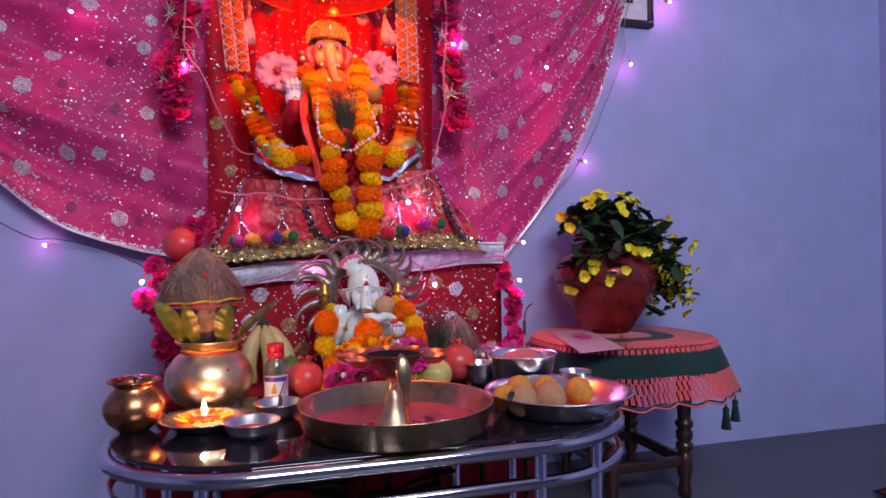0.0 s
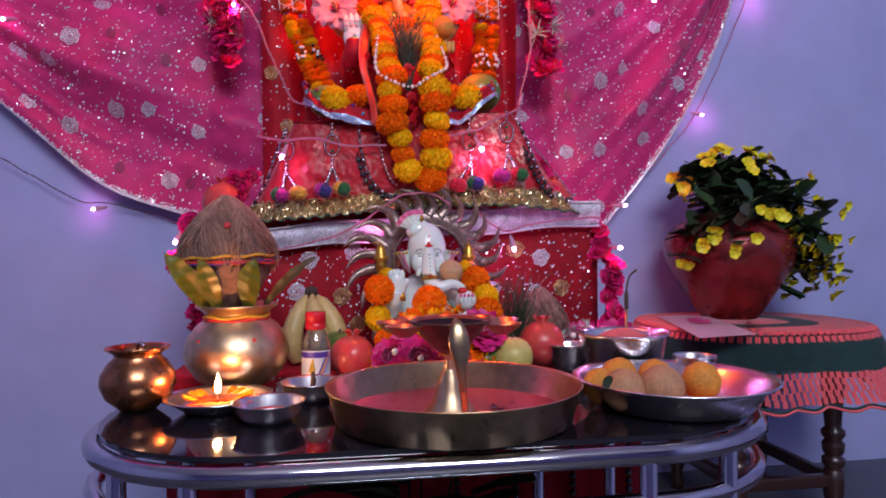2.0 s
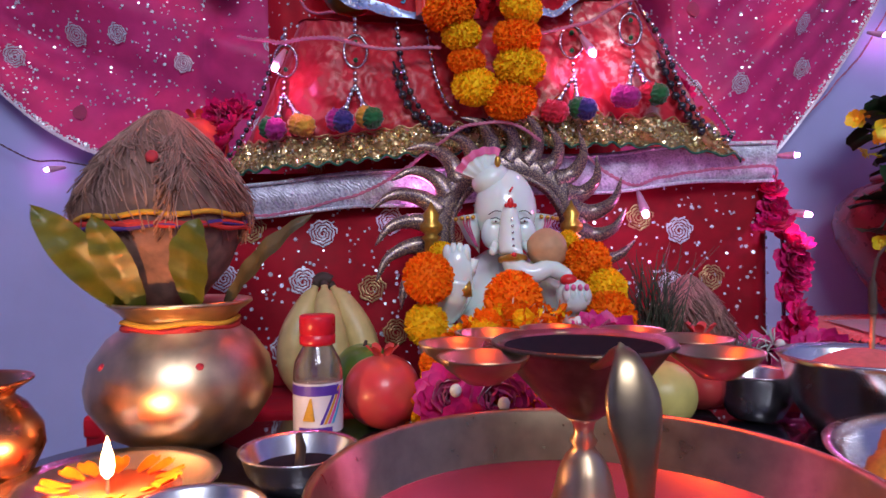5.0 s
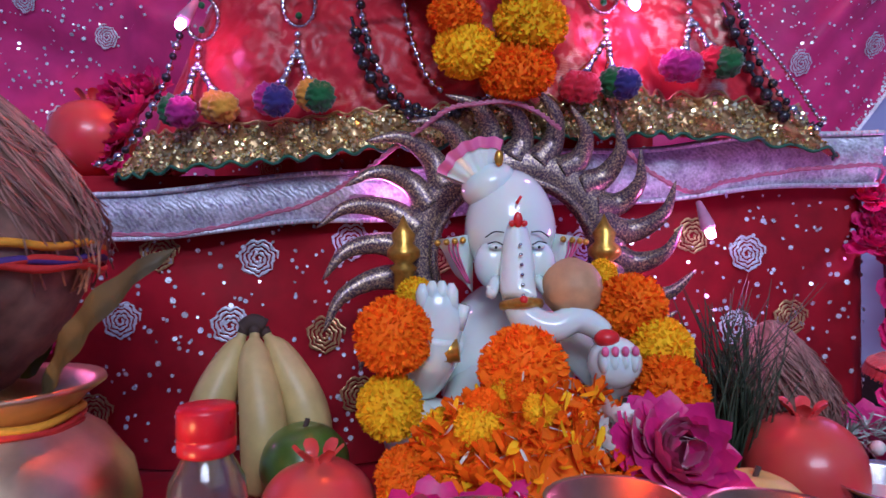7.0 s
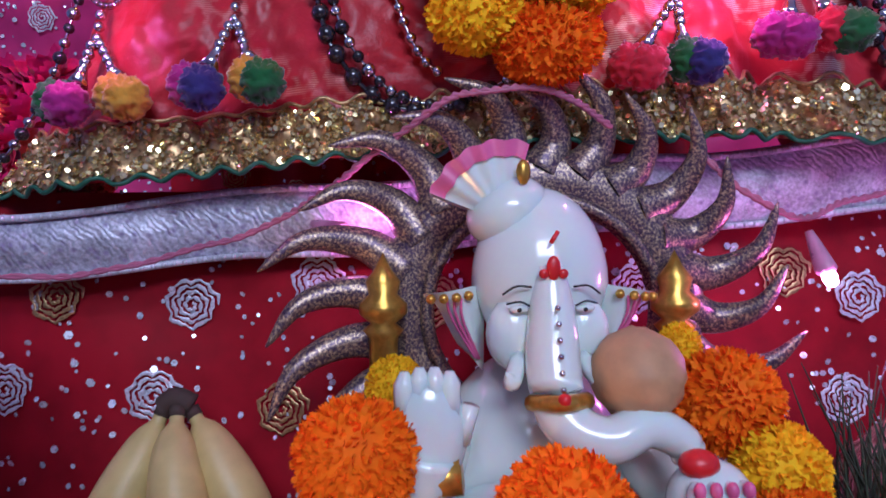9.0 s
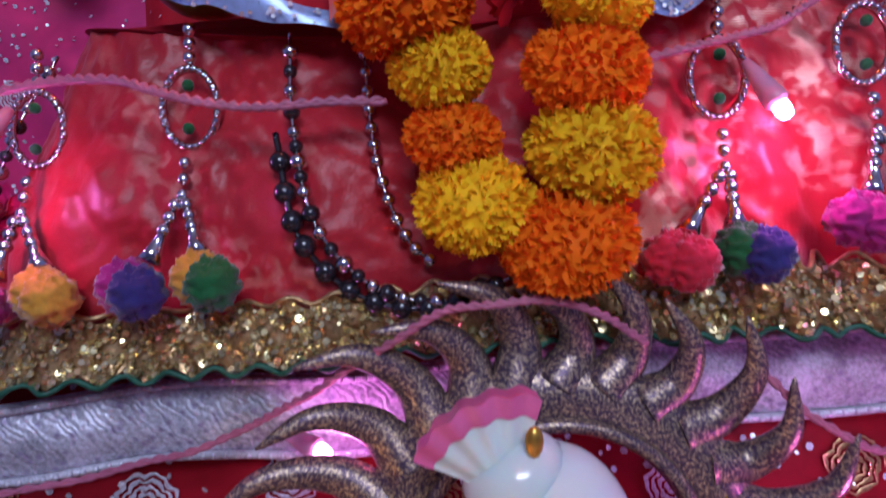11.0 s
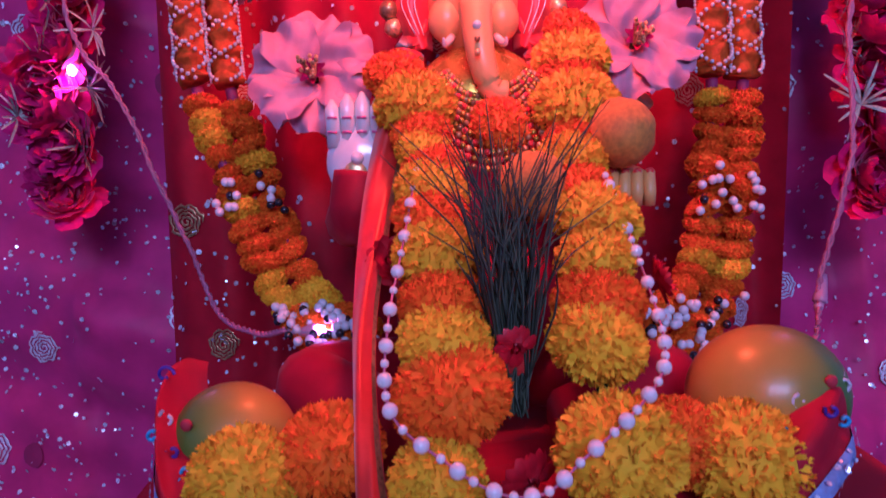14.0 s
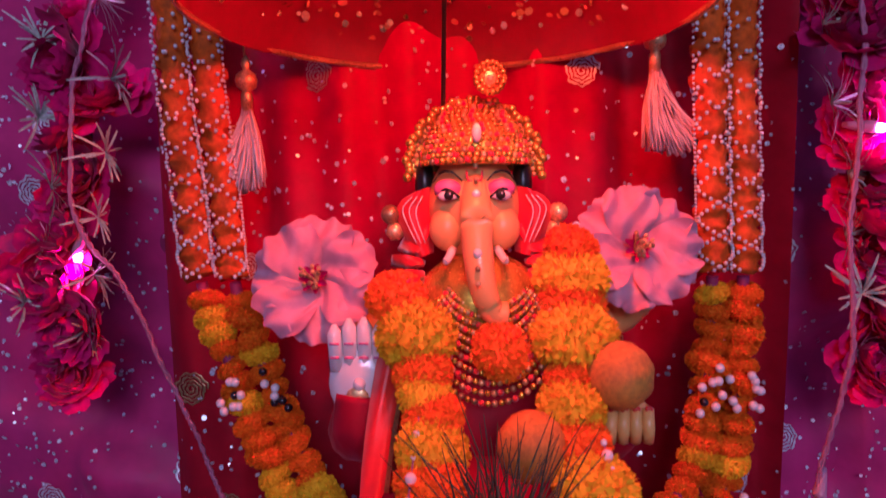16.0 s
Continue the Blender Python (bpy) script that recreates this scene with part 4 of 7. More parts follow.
def build_arti():
    """A brass lamp with a bell foot, a sooty cup, small cups round it and a flat handle."""
    c = (0.254, 1.195)
    t = thing("arti_lamp", (*c, 0.455), "brass worship lamp with a bell foot and five cups", "oil lamp")
    bm = empty_bm()
    lathe(bm, (*c, 0.4555), [(0, 0), (0.035, 0), (0.037, 0.003), (0.033, 0.009), (0.025, 0.020), (0.0195, 0.036), (0.0165, 0.050), (0.012, 0.060), (0.0065, 0.066), (0.009, 0.070), (0.006, 0.075), (0.0075, 0.082), (0.012, 0.086), (0.0, 0.088)], 36)
    part("foot", bm, brass, t)
    bm = empty_bm()
    lathe(bm, (*c, 0.539), [(0, 0), (0.010, 0.001), (0.026, 0.012), (0.042, 0.030), (0.053, 0.045), (0.0585, 0.0485), (0.0575, 0.0505), (0.050, 0.046), (0.034, 0.033), (0, 0.029)], 44)
    part("centre_cup", bm, sooty_brass, t, "smoke-darkened brass cup")
    bm = empty_bm()
    lathe(bm, (*c, 0.5695), [(0.0, 0.0), (0.030, 0.004), (0.0500, 0.0165)], 36, caps=False)
    part("soot", bm, soot, t, "black soot in the cup")
    for k in range(7):
        a = radians(-30 + 40 * k)
        p = (c[0] + 0.079 * math.cos(a), c[1] + 0.079 * math.sin(a), 0.5710)
        bm = empty_bm()
        lathe(bm, p, [(0, 0), (0.010, 0.001), (0.022, 0.010), (0.0255, 0.015), (0.0265, 0.0165), (0.0245, 0.016), (0.018, 0.009), (0, 0.005)], 24)
        cup = part("small_cup", bm, old_brass, t)
        # Added steel disc stands in for the cup's bright bare inside; no oil here.
        bm = empty_bm()
        lathe(bm, (p[0], p[1], 0.5805), [(0, 0.001), (0.016, 0.0)], 20, caps=False)
        part("oil", bm, steel, cup, "steel disc for the cup's bright inside")
    bm = empty_bm()
    pts = smooth_path([(0.248, 1.150, 0.580), (0.249, 1.128, 0.588), (0.250, 1.110, 0.597), (0.250, 1.101, 0.594), (0.251, 1.097, 0.577), (0.253, 1.094, 0.550), (0.255, 1.093, 0.515), (0.257, 1.092, 0.490), (0.259, 1.091, 0.466)], 5)
    n = len(pts)
    rs = [0.0044 + 0.0096 * math.exp(-((k / n - 0.52) / 0.13) ** 2) for k in range(n)]
    tube(bm, pts, rs, 14, 0, 0.38, (0, 1, 0.15))
    part("handle", bm, old_brass, t, "flat leaf-shaped handle")


build_arti()

# ---- kalash ----
K = Vector((-0.083, 1.46, 0.4535))


def fibres(bm, at, rx, rz, count, seed, length=(0.05, 0.11), spread=0.012):
    """Loose husk fibres running over a coconut from its tip."""
    rng = random.Random(seed)
    for _ in range(count):
        a = rng.uniform(0, 2 * math.pi)
        t0, t1 = rng.uniform(0.05, 0.9), rng.uniform(0.9, 1.9)
        pts = []
        for k in range(6):
            th = t0 + (t1 - t0) * k / 5
            taper = 1 - 0.42 * max(0, math.cos(th)) ** 1.3 - 0.30 * max(0, -math.cos(th)) ** 1.5
            rr = (1.02 + spread / rx * rng.random() * (k / 5)) * taper
            aa = a + 0.25 * math.sin(k * 0.7 + a * 5)
            pts.append(Vector((at[0] + rx * rr * math.sin(th) * math.cos(aa), at[1] + rx * rr * math.sin(th) * math.sin(aa), at[2] + rz * 1.01 * math.cos(th))))
        tube(bm, pts, 0.0006, 3)


def coconut(parent, at, rx, rz, seed):
    bm = empty_bm()
    vs = ball(bm, at, (rx, rx, rz), 0, 40, 28)
    for v in vs:
        d = v.co - Vector(at)
        up = max(0, d.z / rz)
        down = max(0, -d.z / rz)
        k = 1 - 0.42 * up ** 1.3 - 0.30 * down ** 1.5
        v.co.x, v.co.y = at[0] + d.x * k, at[1] + d.y * k
        v.co += d.normalized() * (0.004 * noise.noise(Vector((d.x * 60, d.y * 60, d.z * 9))) + 0.002 * noise.noise(d * 150))
    c = part("husk", bm, coconut_m, parent)
    bm = empty_bm()
    fibres(bm, at, rx * 0.985, rz, 760, seed)
    part("fibre", bm, fibre_m, parent, "loose dry fibres", kind="stuff")
    return c


def mango_leaf(parent, a, b, width, bend, m=None):
    """A pointed leaf from a to b with a fold along its rib."""
    a, b = Vector(a), Vector(b)
    d = b - a
    side = d.cross(Vector(bend)).normalized()
    up = Vector(bend).normalized()

    def f(u, v):
        w = width * (math.sin(math.pi * min(1, 0.06 + u * 0.94)) ** 0.75)
        s = v * 2 - 1
        return a + d * u + up * (0.16 * d.length * math.sin(u * 2.6)) + side * (s * w * 0.5) + up * (abs(s) * w * 0.16 + 0.002 * math.sin(u * 25 + s))
    part("leaf", grid(empty_bm(), f, 18, 8), m or leaf_m, parent, "long yellow-green mango leaf")


def build_kalash():
    t = dish("kalash_pot", tuple(K), [(0, 0), (0.040, 0), (0.044, 0.003), (0.069, 0.018), (0.087, 0.045), (0.0895, 0.062), (0.085, 0.085), (0.069, 0.108), (0.053, 0.120), (0.051, 0.126), (0.058, 0.134), (0.066, 0.140), (0.069, 0.142), (0.068, 0.145),
              (0.062, 0.142), (0.049, 0.130), (0.049, 0.118), (0.060, 0.105), (0, 0.10)], brass, "round brass ritual pot with red thread and vermilion marks", "pot")
    for zz, m, n in ((0.120, thread_red, 0), (0.1245, thread_yellow, 1), (0.1165, thread_red, 2)):
        bm = empty_bm()
        pts = [K + Vector((0.0545 * math.cos(a), 0.0545 * math.sin(a), zz + 0.0015 * math.sin(5 * a + n))) for a in [2 * math.pi * k / 60 for k in range(60)]]
        closed_tube(bm, pts, 0.0026, 8)
        part("thread", bm, m, t, "red and yellow holy thread")
    for a in (-62, -128):
        bm = empty_bm()
        ball(bm, K + Vector((0.079 * math.cos(radians(a)), 0.079 * math.sin(radians(a)), 0.088)), (0.006, 0.006, 0.004), 0, 10, 6, (40, 0, 0))
        part("vermilion_mark", bm, kumkum, t)
    top = K + Vector((0, 0, 0.145))
    for a, tilt, l, w in ((220, 0.64, 0.122, 0.036), (246, 0.50, 0.105, 0.030), (300, 0.40, 0.098, 0.040), (338, 0.86, 0.125, 0.018), (150, 0.8, 0.10, 0.03), (90, 0.6, 0.1, 0.04)):
        d = Vector((math.cos(radians(a)), math.sin(radians(a)), 0))
        p0 = top + d * 0.050 + Vector((0, 0, -0.008))
        p1 = p0 + d * (l * tilt) + Vector((0, 0, l * (1 - 0.35 * tilt)))
        mango_leaf(t, p0, p1, w, Vector((-0.25 * d.x, -1.0, 0.35)) if a > 180 else Vector((-0.2 * d.x, -0.6, 0.6)), leaf_brown if a == 338 else leaf_tip if a == 216 else None)
    n = thing("coconut", tuple(K + Vector((0, 0, 0.13))), "fibrous brown coconut on the brass pot, tied with thread", "coconut", "coconuts")
    c = K + Vector((-0.015, 0, 0.232))
    coconut(n, tuple(c), 0.079, 0.102, 3)
    for dz, m, k in ((0.0, thread_red, 0), (-0.004, thread_purple, 1), (0.0035, thread_yellow, 2), (-0.0075, thread_red, 3)):
        bm = empty_bm()
        pts = [c + Vector((0.0812 * math.cos(a), 0.0812 * math.sin(a), dz - 0.006 - 0.004 + 0.004 * math.sin(a + k) + 0.0015 * math.sin(9 * a + k))) for a in [2 * math.pi * j / 70 for j in range(70)]]
        closed_tube(bm, pts, 0.0026, 8)
        part("thread", bm, m, n, "twisted red and yellow thread")
    bm = empty_bm()
    ball(bm, c + Vector((0.012, -0.066, 0.048)), (0.006, 0.003, 0.006), 0, 10, 6)
    part("vermilion_mark", bm, kumkum, n)


build_kalash()

n2 = thing("coconut", (0.50, 1.62, 0.4525), "fibrous brown coconut standing beside the white idol", "coconut", "coconuts")
coconut(n2, (0.512, 1.62, 0.530), 0.052, 0.078, 8)

# ---- fruit ----
def fruit(name, at, r, m, label, squash=0.94, crown=False, group="", stem=True):
    t = thing(name, (at[0], at[1], at[2] - r * squash), label, "fruit", group)
    bm = empty_bm()
    vs = ball(bm, at, (r, r, r * squash), 0, 32, 22)
    for v in vs:
        d = v.co - Vector(at)
        h = math.hypot(d.x, d.y) / r
        if not crown:
            v.co.z -= math.copysign(0.10 * r * math.exp(-(h / 0.22) ** 2), d.z)
        v.co += d.normalized() * r * 0.035 * noise.noise(d / r * 1.7 + Vector(at) * 9)
    part("body", bm, m, t)
    bm = empty_bm()
    if crown:
        hub = bm.verts.new(Vector(at) + Vector((0, 0, r * squash * 0.95)))
        for k in range(6):
            a = k * 1.047
            petal(bm, Vector(at) + Vector((0.006 * math.cos(a), 0.006 * math.sin(a), r * squash * 0.96)), (math.cos(a) * 0.5, math.sin(a) * 0.5, 1), (math.cos(a), math.sin(a), 0), 0.016, 0.011, 0.25, root=hub)
        part("calyx", bm, m, t)
    elif stem:
        tube(bm, [Vector(at) + Vector((0, 0, r * squash * 0.85)), Vector(at) + Vector((0.003, 0, r * squash * 1.08))], 0.0022, 6)
        part("stem", bm, charcoal, t)
    else:
        bm.free()
    return t


fruit("pomegranate", (0.117, 1.50, 0.492), 0.042, pomegranate_m, "ripe red pomegranate on the offering table", 0.95, True, "pomegranates")
fruit("pomegranate", (0.49, 1.538, 0.500), 0.046, pomegranate_m, "large red pomegranate beside the coconut", 0.98, True, "pomegranates")
fruit("guava", (0.413, 1.47, 0.489), 0.039, guava_m, "pale yellow guava with a vermilion mark", 0.94, False, "", True)
fruit("guava", (0.362, 1.478, 0.482), 0.031, lime_m, "small green guava among the offerings", 0.94)
fruit("green_mango", (0.090, 1.612, 0.491), 0.038, lime_m, "dark green unripe mango beside the bananas", 0.98, False, "", True)
fruit("pomegranate", (-0.165, 1.785, 0.800), 0.046, pomegranate_m, "red pomegranate on the shrine table's corner", 0.95, True, "pomegranates")
fruit("pomegranate", (0.60, 1.80, 0.812), 0.044, pomegranate_m, "red pomegranate leaning by the brocade", 0.95, True, "pomegranates")
fruit("peach", (0.165, 1.405, 0.464), 0.014, mat("betel_nut", (0.66, 0.34, 0.22), 0.6, scale=90), "small tan betel nut among the petals", 0.9, False, "", False)


def mango(at, r, flip, label):
    t = thing("mango", (at[0], at[1], at[2] - r), label, "fruit", "mangoes")
    bm = empty_bm()
    vs = ball(bm, at, (r * 1.12, r, r * 0.98), 0, 32, 22, (0, 18 * flip, 0))
    for v in vs:
        d = v.co - Vector(at)
        v.co.x += flip * 0.12 * d.z
    part("body", bm, mango_skins[flip], t)
    bm = empty_bm()
    ball(bm, Vector(at) + Vector((flip * 0.020, -r * 0.86, 0.018)), (0.004, 0.002, 0.004), 0, 8, 6)
    part("vermilion_mark", bm, kumkum, t)


def build_bananas():
    t = thing("banana_bunch", (0.03, 1.66, 0.4525), "bunch of yellow bananas with dark stalk tips", "fruit")
    for pts in ([(0.024, 1.683, 0.603), (0.012, 1.672, 0.572), (-0.003, 1.660, 0.532), (-0.006, 1.656, 0.495), (0.004, 1.66, 0.460)],
                [(0.033, 1.680, 0.603), (0.037, 1.662, 0.572), (0.047, 1.645, 0.525), (0.048, 1.640, 0.490), (0.040, 1.645, 0.459)],
                [(0.040, 1.685, 0.600), (0.058, 1.676, 0.574), (0.081, 1.666, 0.532), (0.088, 1.662, 0.495), (0.082, 1.665, 0.460)]):
        P = smooth_path(pts, 9)
        n = len(P)
        rs = [0.0050 + 0.0165 * max(0.0, math.sin(math.pi * min(1, max(0, (k / n - 0.10) / 0.94)))) ** 0.55 for k in range(n)]
        bm = empty_bm()
        tube(bm, P, rs, 10, 0, 1.0, (0, 1, 0))
        banana = part("banana", bm, banana_m, t)
        bm = empty_bm()
        tube(bm, P[:3], [0.0060, 0.0058, 0.0056], 8, 0, 1.0, (0, 1, 0))
        part("stem", bm, charcoal, banana, "dark banana stem")
    bm = empty_bm()
    tube(bm, smooth_path([(0.022, 1.683, 0.602), (0.031, 1.683, 0.608), (0.042, 1.684, 0.603)], 4), 0.0078, 8, 0, 1.0, (0, 1, 0))
    part("stalk", bm, charcoal, t, "blackened stalk")


build_bananas()


def build_bottle():
    at = Vector((0.052, 1.462, 0.452))
    t = thing("bottle", at, "small clear glass bottle with a red cap and purple label", "bottle")
    bm = empty_bm()
    lathe(bm, at, [(0, 0), (0.0225, 0), (0.0245, 0.003), (0.0250, 0.070), (0.0230, 0.082), (0.0165, 0.094), (0.0140, 0.099), (0.0140, 0.112), (0.0125, 0.112), (0.0125, 0.099), (0.0150, 0.093), (0.0212, 0.081), (0.0232, 0.069), (0.0228, 0.004), (0, 0.004)], 36)
    part("glass_body", bm, glass, t)
    bm = empty_bm()
    lathe(bm, at, [(0, 0.005), (0.0222, 0.005), (0.0226, 0.060), (0, 0.060)], 30)
    part("liquid", bm, mat("pale_liquid", (0.85, 0.62, 0.68), 0.15, scale=40, trans=0.2), t, "pale pink liquid")
    bm = empty_bm()
    prof = [(0.0155, 0.098), (0.0178, 0.099), (0.0182, 0.101), (0.0182, 0.108), (0.0170, 0.109), (0.0182, 0.110), (0.0182, 0.126), (0.0172, 0.1285), (0.0, 0.1285)]
    lathe(bm, at, prof, 40)
    part("cap", bm, red_cap, t, "red screw cap")

    def wrap(a0, a1, z0, z1, slant, m, nm, r=0.0256):
        bm2 = empty_bm()
        grid(bm2, lambda u, v: at + Vector((r * math.sin(radians(a0 + (a1 - a0) * u + slant * v)), -r * math.cos(radians(a0 + (a1 - a0) * u + slant * v)), z0 + (z1 - z0) * v)), 18, 3)
        part(nm, bm2, m, t)
    wrap(-100, 100, 0.012, 0.062, 0, label_white, "label", 0.0254)
    wrap(-75, 60, 0.050, 0.060, 0, label_purple, "label_band", 0.0257)
    for k, m in enumerate((label_purple, thread_yellow, label_pink, label_cyan)):
        wrap(10 + 9 * k, 17 + 9 * k, 0.022, 0.058, 38, m, "label_stripe", 0.0258)
    bm2 = empty_bm()
    tube(bm2, [at + Vector((-0.006, -0.0258, 0.026)), at + Vector((-0.004, -0.0262, 0.048))], [0.006, 0.001], 8, 0, 0.2, (0, 1, 0))
    part("label_motif", bm2, thread_yellow, t)
    wrap(-40, 40, 0.014, 0.019, 0, label_purple, "label_line", 0.0258)


build_bottle()

# ---- stool with crochet cover ----
def build_stool():
    S = (1.165, 1.895)
    hx, hy, top = 0.268, 0.243, 0.480
    t = thing("stool", (*S, 0.0), "dark turned wooden stool beside the shrine", "stool")
    bm = empty_bm()
    lathe(bm, (*S, top - 0.035), [(0, 0), (0.23, 0), (0.242, 0.008), (0.242, 0.028), (0.235, 0.035), (0, 0.035)], 48)
    part("seat", bm, wood_dark, t)
    for sx in (-1, 1):
        for sy in (-1, 1):
            x, y = S[0] + sx * 0.128, S[1] + sy * 0.150
            bm = empty_bm()
            lathe(bm, (x, y, 0), [(0, 0), (0.018, 0), (0.020, 0.02), (0.016, 0.05), (0.022, 0.07), (0.024, 0.10), (0.022, 0.135), (0.017, 0.14), (0.026, 0.15), (0.026, 0.165), (0.018, 0.17), (0.024, 0.18), (0.026, 0.20), (0.019, 0.21), (0.027, 0.222), (0.027, 0.232), (0.019, 0.24), (0.020, 0.26), (0.026, 0.33), (0.029, 0.40), (0.029, 0.446), (0, 0.446)], 22)
            part("leg", bm, wood_dark, t)
    for y in (S[1] - 0.150, S[1] + 0.150):
        part("stretcher", box(empty_bm(), (S[0] - 0.128, y - 0.012, 0.095), (S[0] + 0.128, y + 0.012, 0.125), 0.004), wood_dark, t)
    for x in (S[0] - 0.128, S[0] + 0.128):
        part("stretcher", box(empty_bm(), (x - 0.012, S[1] - 0.150, 0.095), (x + 0.012, S[1] + 0.150, 0.125), 0.004), wood_dark, t)
    # crochet cover: bands of rows laid from the middle outwards and over the edges
    c = thing("crochet_cover", (*S, top), "coral pink and bottle green crochet cover with a scalloped hem", "tablecloth")

    def place(a, d):
        """a: angle; d: 0 at the middle, 1 at the seat's edge, 1.5 at the hem."""
        ca, sa = math.cos(a), math.sin(a)
        k = (abs(ca) ** 2.7 + abs(sa) ** 2.7) ** (-1 / 2.7)
        e = min(d, 1.0)
        p = Vector((S[0] + ca * k * (hx + 0.006) * e, S[1] + sa * k * (hy + 0.006) * e, top + 0.005))
        if d > 1:
            o = d - 1
            p.x += ca * k * 0.10 * o
            p.y += sa * k * 0.10 * o
            p.z -= o * 0.27 - 0.004 * math.sin(a * 24) * o
            p += Vector((ca, sa, 0)) * (0.020 * o * math.sin(a * 9))
        p.y = min(p.y, 2.158)
        return p
    bands = [(0.0, 0.34, wool_pink), (0.34, 0.58, wool_green), (0.58, 0.80, wool_pink), (0.80, 1.06, wool_pink), (1.06, 1.30, wool_green), (1.30, 1.55, wool_pink)]
    for d0, d1, m in bands:
        bm = empty_bm()
        rows = max(2, round((d1 - d0) / 0.046))
        for r in range(rows):
            d = d0 + (d1 - d0) * (r + 0.5) / rows
            n = 60 + 6 * int(22 * d0 + 22)
            for k in range(n):
                if m is wool_pink and d > 0.8 and (k + 2 * r) % 3 == 0:
                    continue
                a = 2 * math.pi * (k + 0.5 * (r % 2)) / n
                p, q = place(a - 0.82 * math.pi / n, d), place(a + 0.82 * math.pi / n, d)
                o = place(a, d + 0.030) - place(a, d - 0.030)
                up = Vector((0, 0, 0.006)) if d < 1 else Vector((math.cos(a), math.sin(a), 0)) * 0.006
                mid = (p + q) / 2
                vs = [bm.verts.new(w) for w in (p - o * 0.40, mid - o * 0.48 + up, q - o * 0.40, p + o * 0.40, mid + o * 0.48 + up, q + o * 0.40)]
                bm.faces.new((vs[0], vs[1], vs[4], vs[3]))
                bm.faces.new((vs[1], vs[2], vs[5], vs[4]))
        part("crochet_band", bm, m, c, "coral pink crochet" if m is wool_pink else "bottle green crochet", kind="stuff")
    bm = empty_bm()
    grid(bm, lambda u, v: place(2 * math.pi * u, 0.02 + 1.26 * v) - (Vector((0, 0, 0.003)) if v < 0.78 else Vector((math.cos(6.283 * u), math.sin(6.283 * u), 0)) * 0.004), 120, 20)
    part("backing", bm, wool_green, c, "green ground rows")
    for off, m in ((0.0, wool_green), (0.02, wool_pink)):
        bm = empty_bm()
        pts = [place(2 * math.pi * k / 300, 1.555 + off + 0.035 * abs(math.sin(k * math.pi / 12.5))) for k in range(300)]
        closed_tube(bm, pts, 0.0032, 6)
        part("scallop_cord", bm, m, c)
    for a in (-45, 45, 135, -135, -62):
        p = place(radians(a), 1.58)
        bm = empty_bm()
        tube(bm, [p, p - Vector((0, 0, 0.022))], 0.0025, 6)
        tube(bm, [p - Vector((0, 0, 0.020)), p - Vector((0, 0, 0.028)), p - Vector((0, 0, 0.034)), p - Vector((0, 0, 0.085))], [0.005, 0.010, 0.008, 0.015], 10)
        part("tassel", bm, wool_green, c, "dark green yarn tassel")
    # card on the cover
    bm = empty_bm()
    A, B, C, D = Vector((0.972, 2.035, top + 0.014)), Vector((0.858, 1.595, top + 0.012)), Vector((1.004, 1.612, top + 0.014)), Vector((1.115, 2.045, top + 0.014))
    grid(bm, lambda u, v: A.lerp(D, u).lerp(B.lerp(C, u), v) + Vector((0, 0, 0.003 * math.sin(v * 3))), 6, 6)
    bmesh.ops.solidify(bm, geom=bm.faces[:], thickness=0.0012)
    card = thing("greeting_card", (0.99, 1.82, top + 0.013), "pale pink paper card lying on the crochet cover", "card")
    part("sheet", bm, paper, card, smooth=False)
    for v0, v1, u0, u1 in ((0.30, 0.36, 0.40, 0.72), (0.40, 0.47, 0.34, 0.76), (0.50, 0.55, 0.40, 0.70)):
        bm = empty_bm()
        grid(bm, lambda u, v: A.lerp(D, u0 + (u1 - u0) * u).lerp(B.lerp(C, u0 + (u1 - u0) * u), v0 + (v1 - v0) * v) + Vector((0, 0, 0.006)), 4, 2)
        part("printed_bar", bm, label_pink, card, smooth=False)
    return top


STOOL_TOP = build_stool()


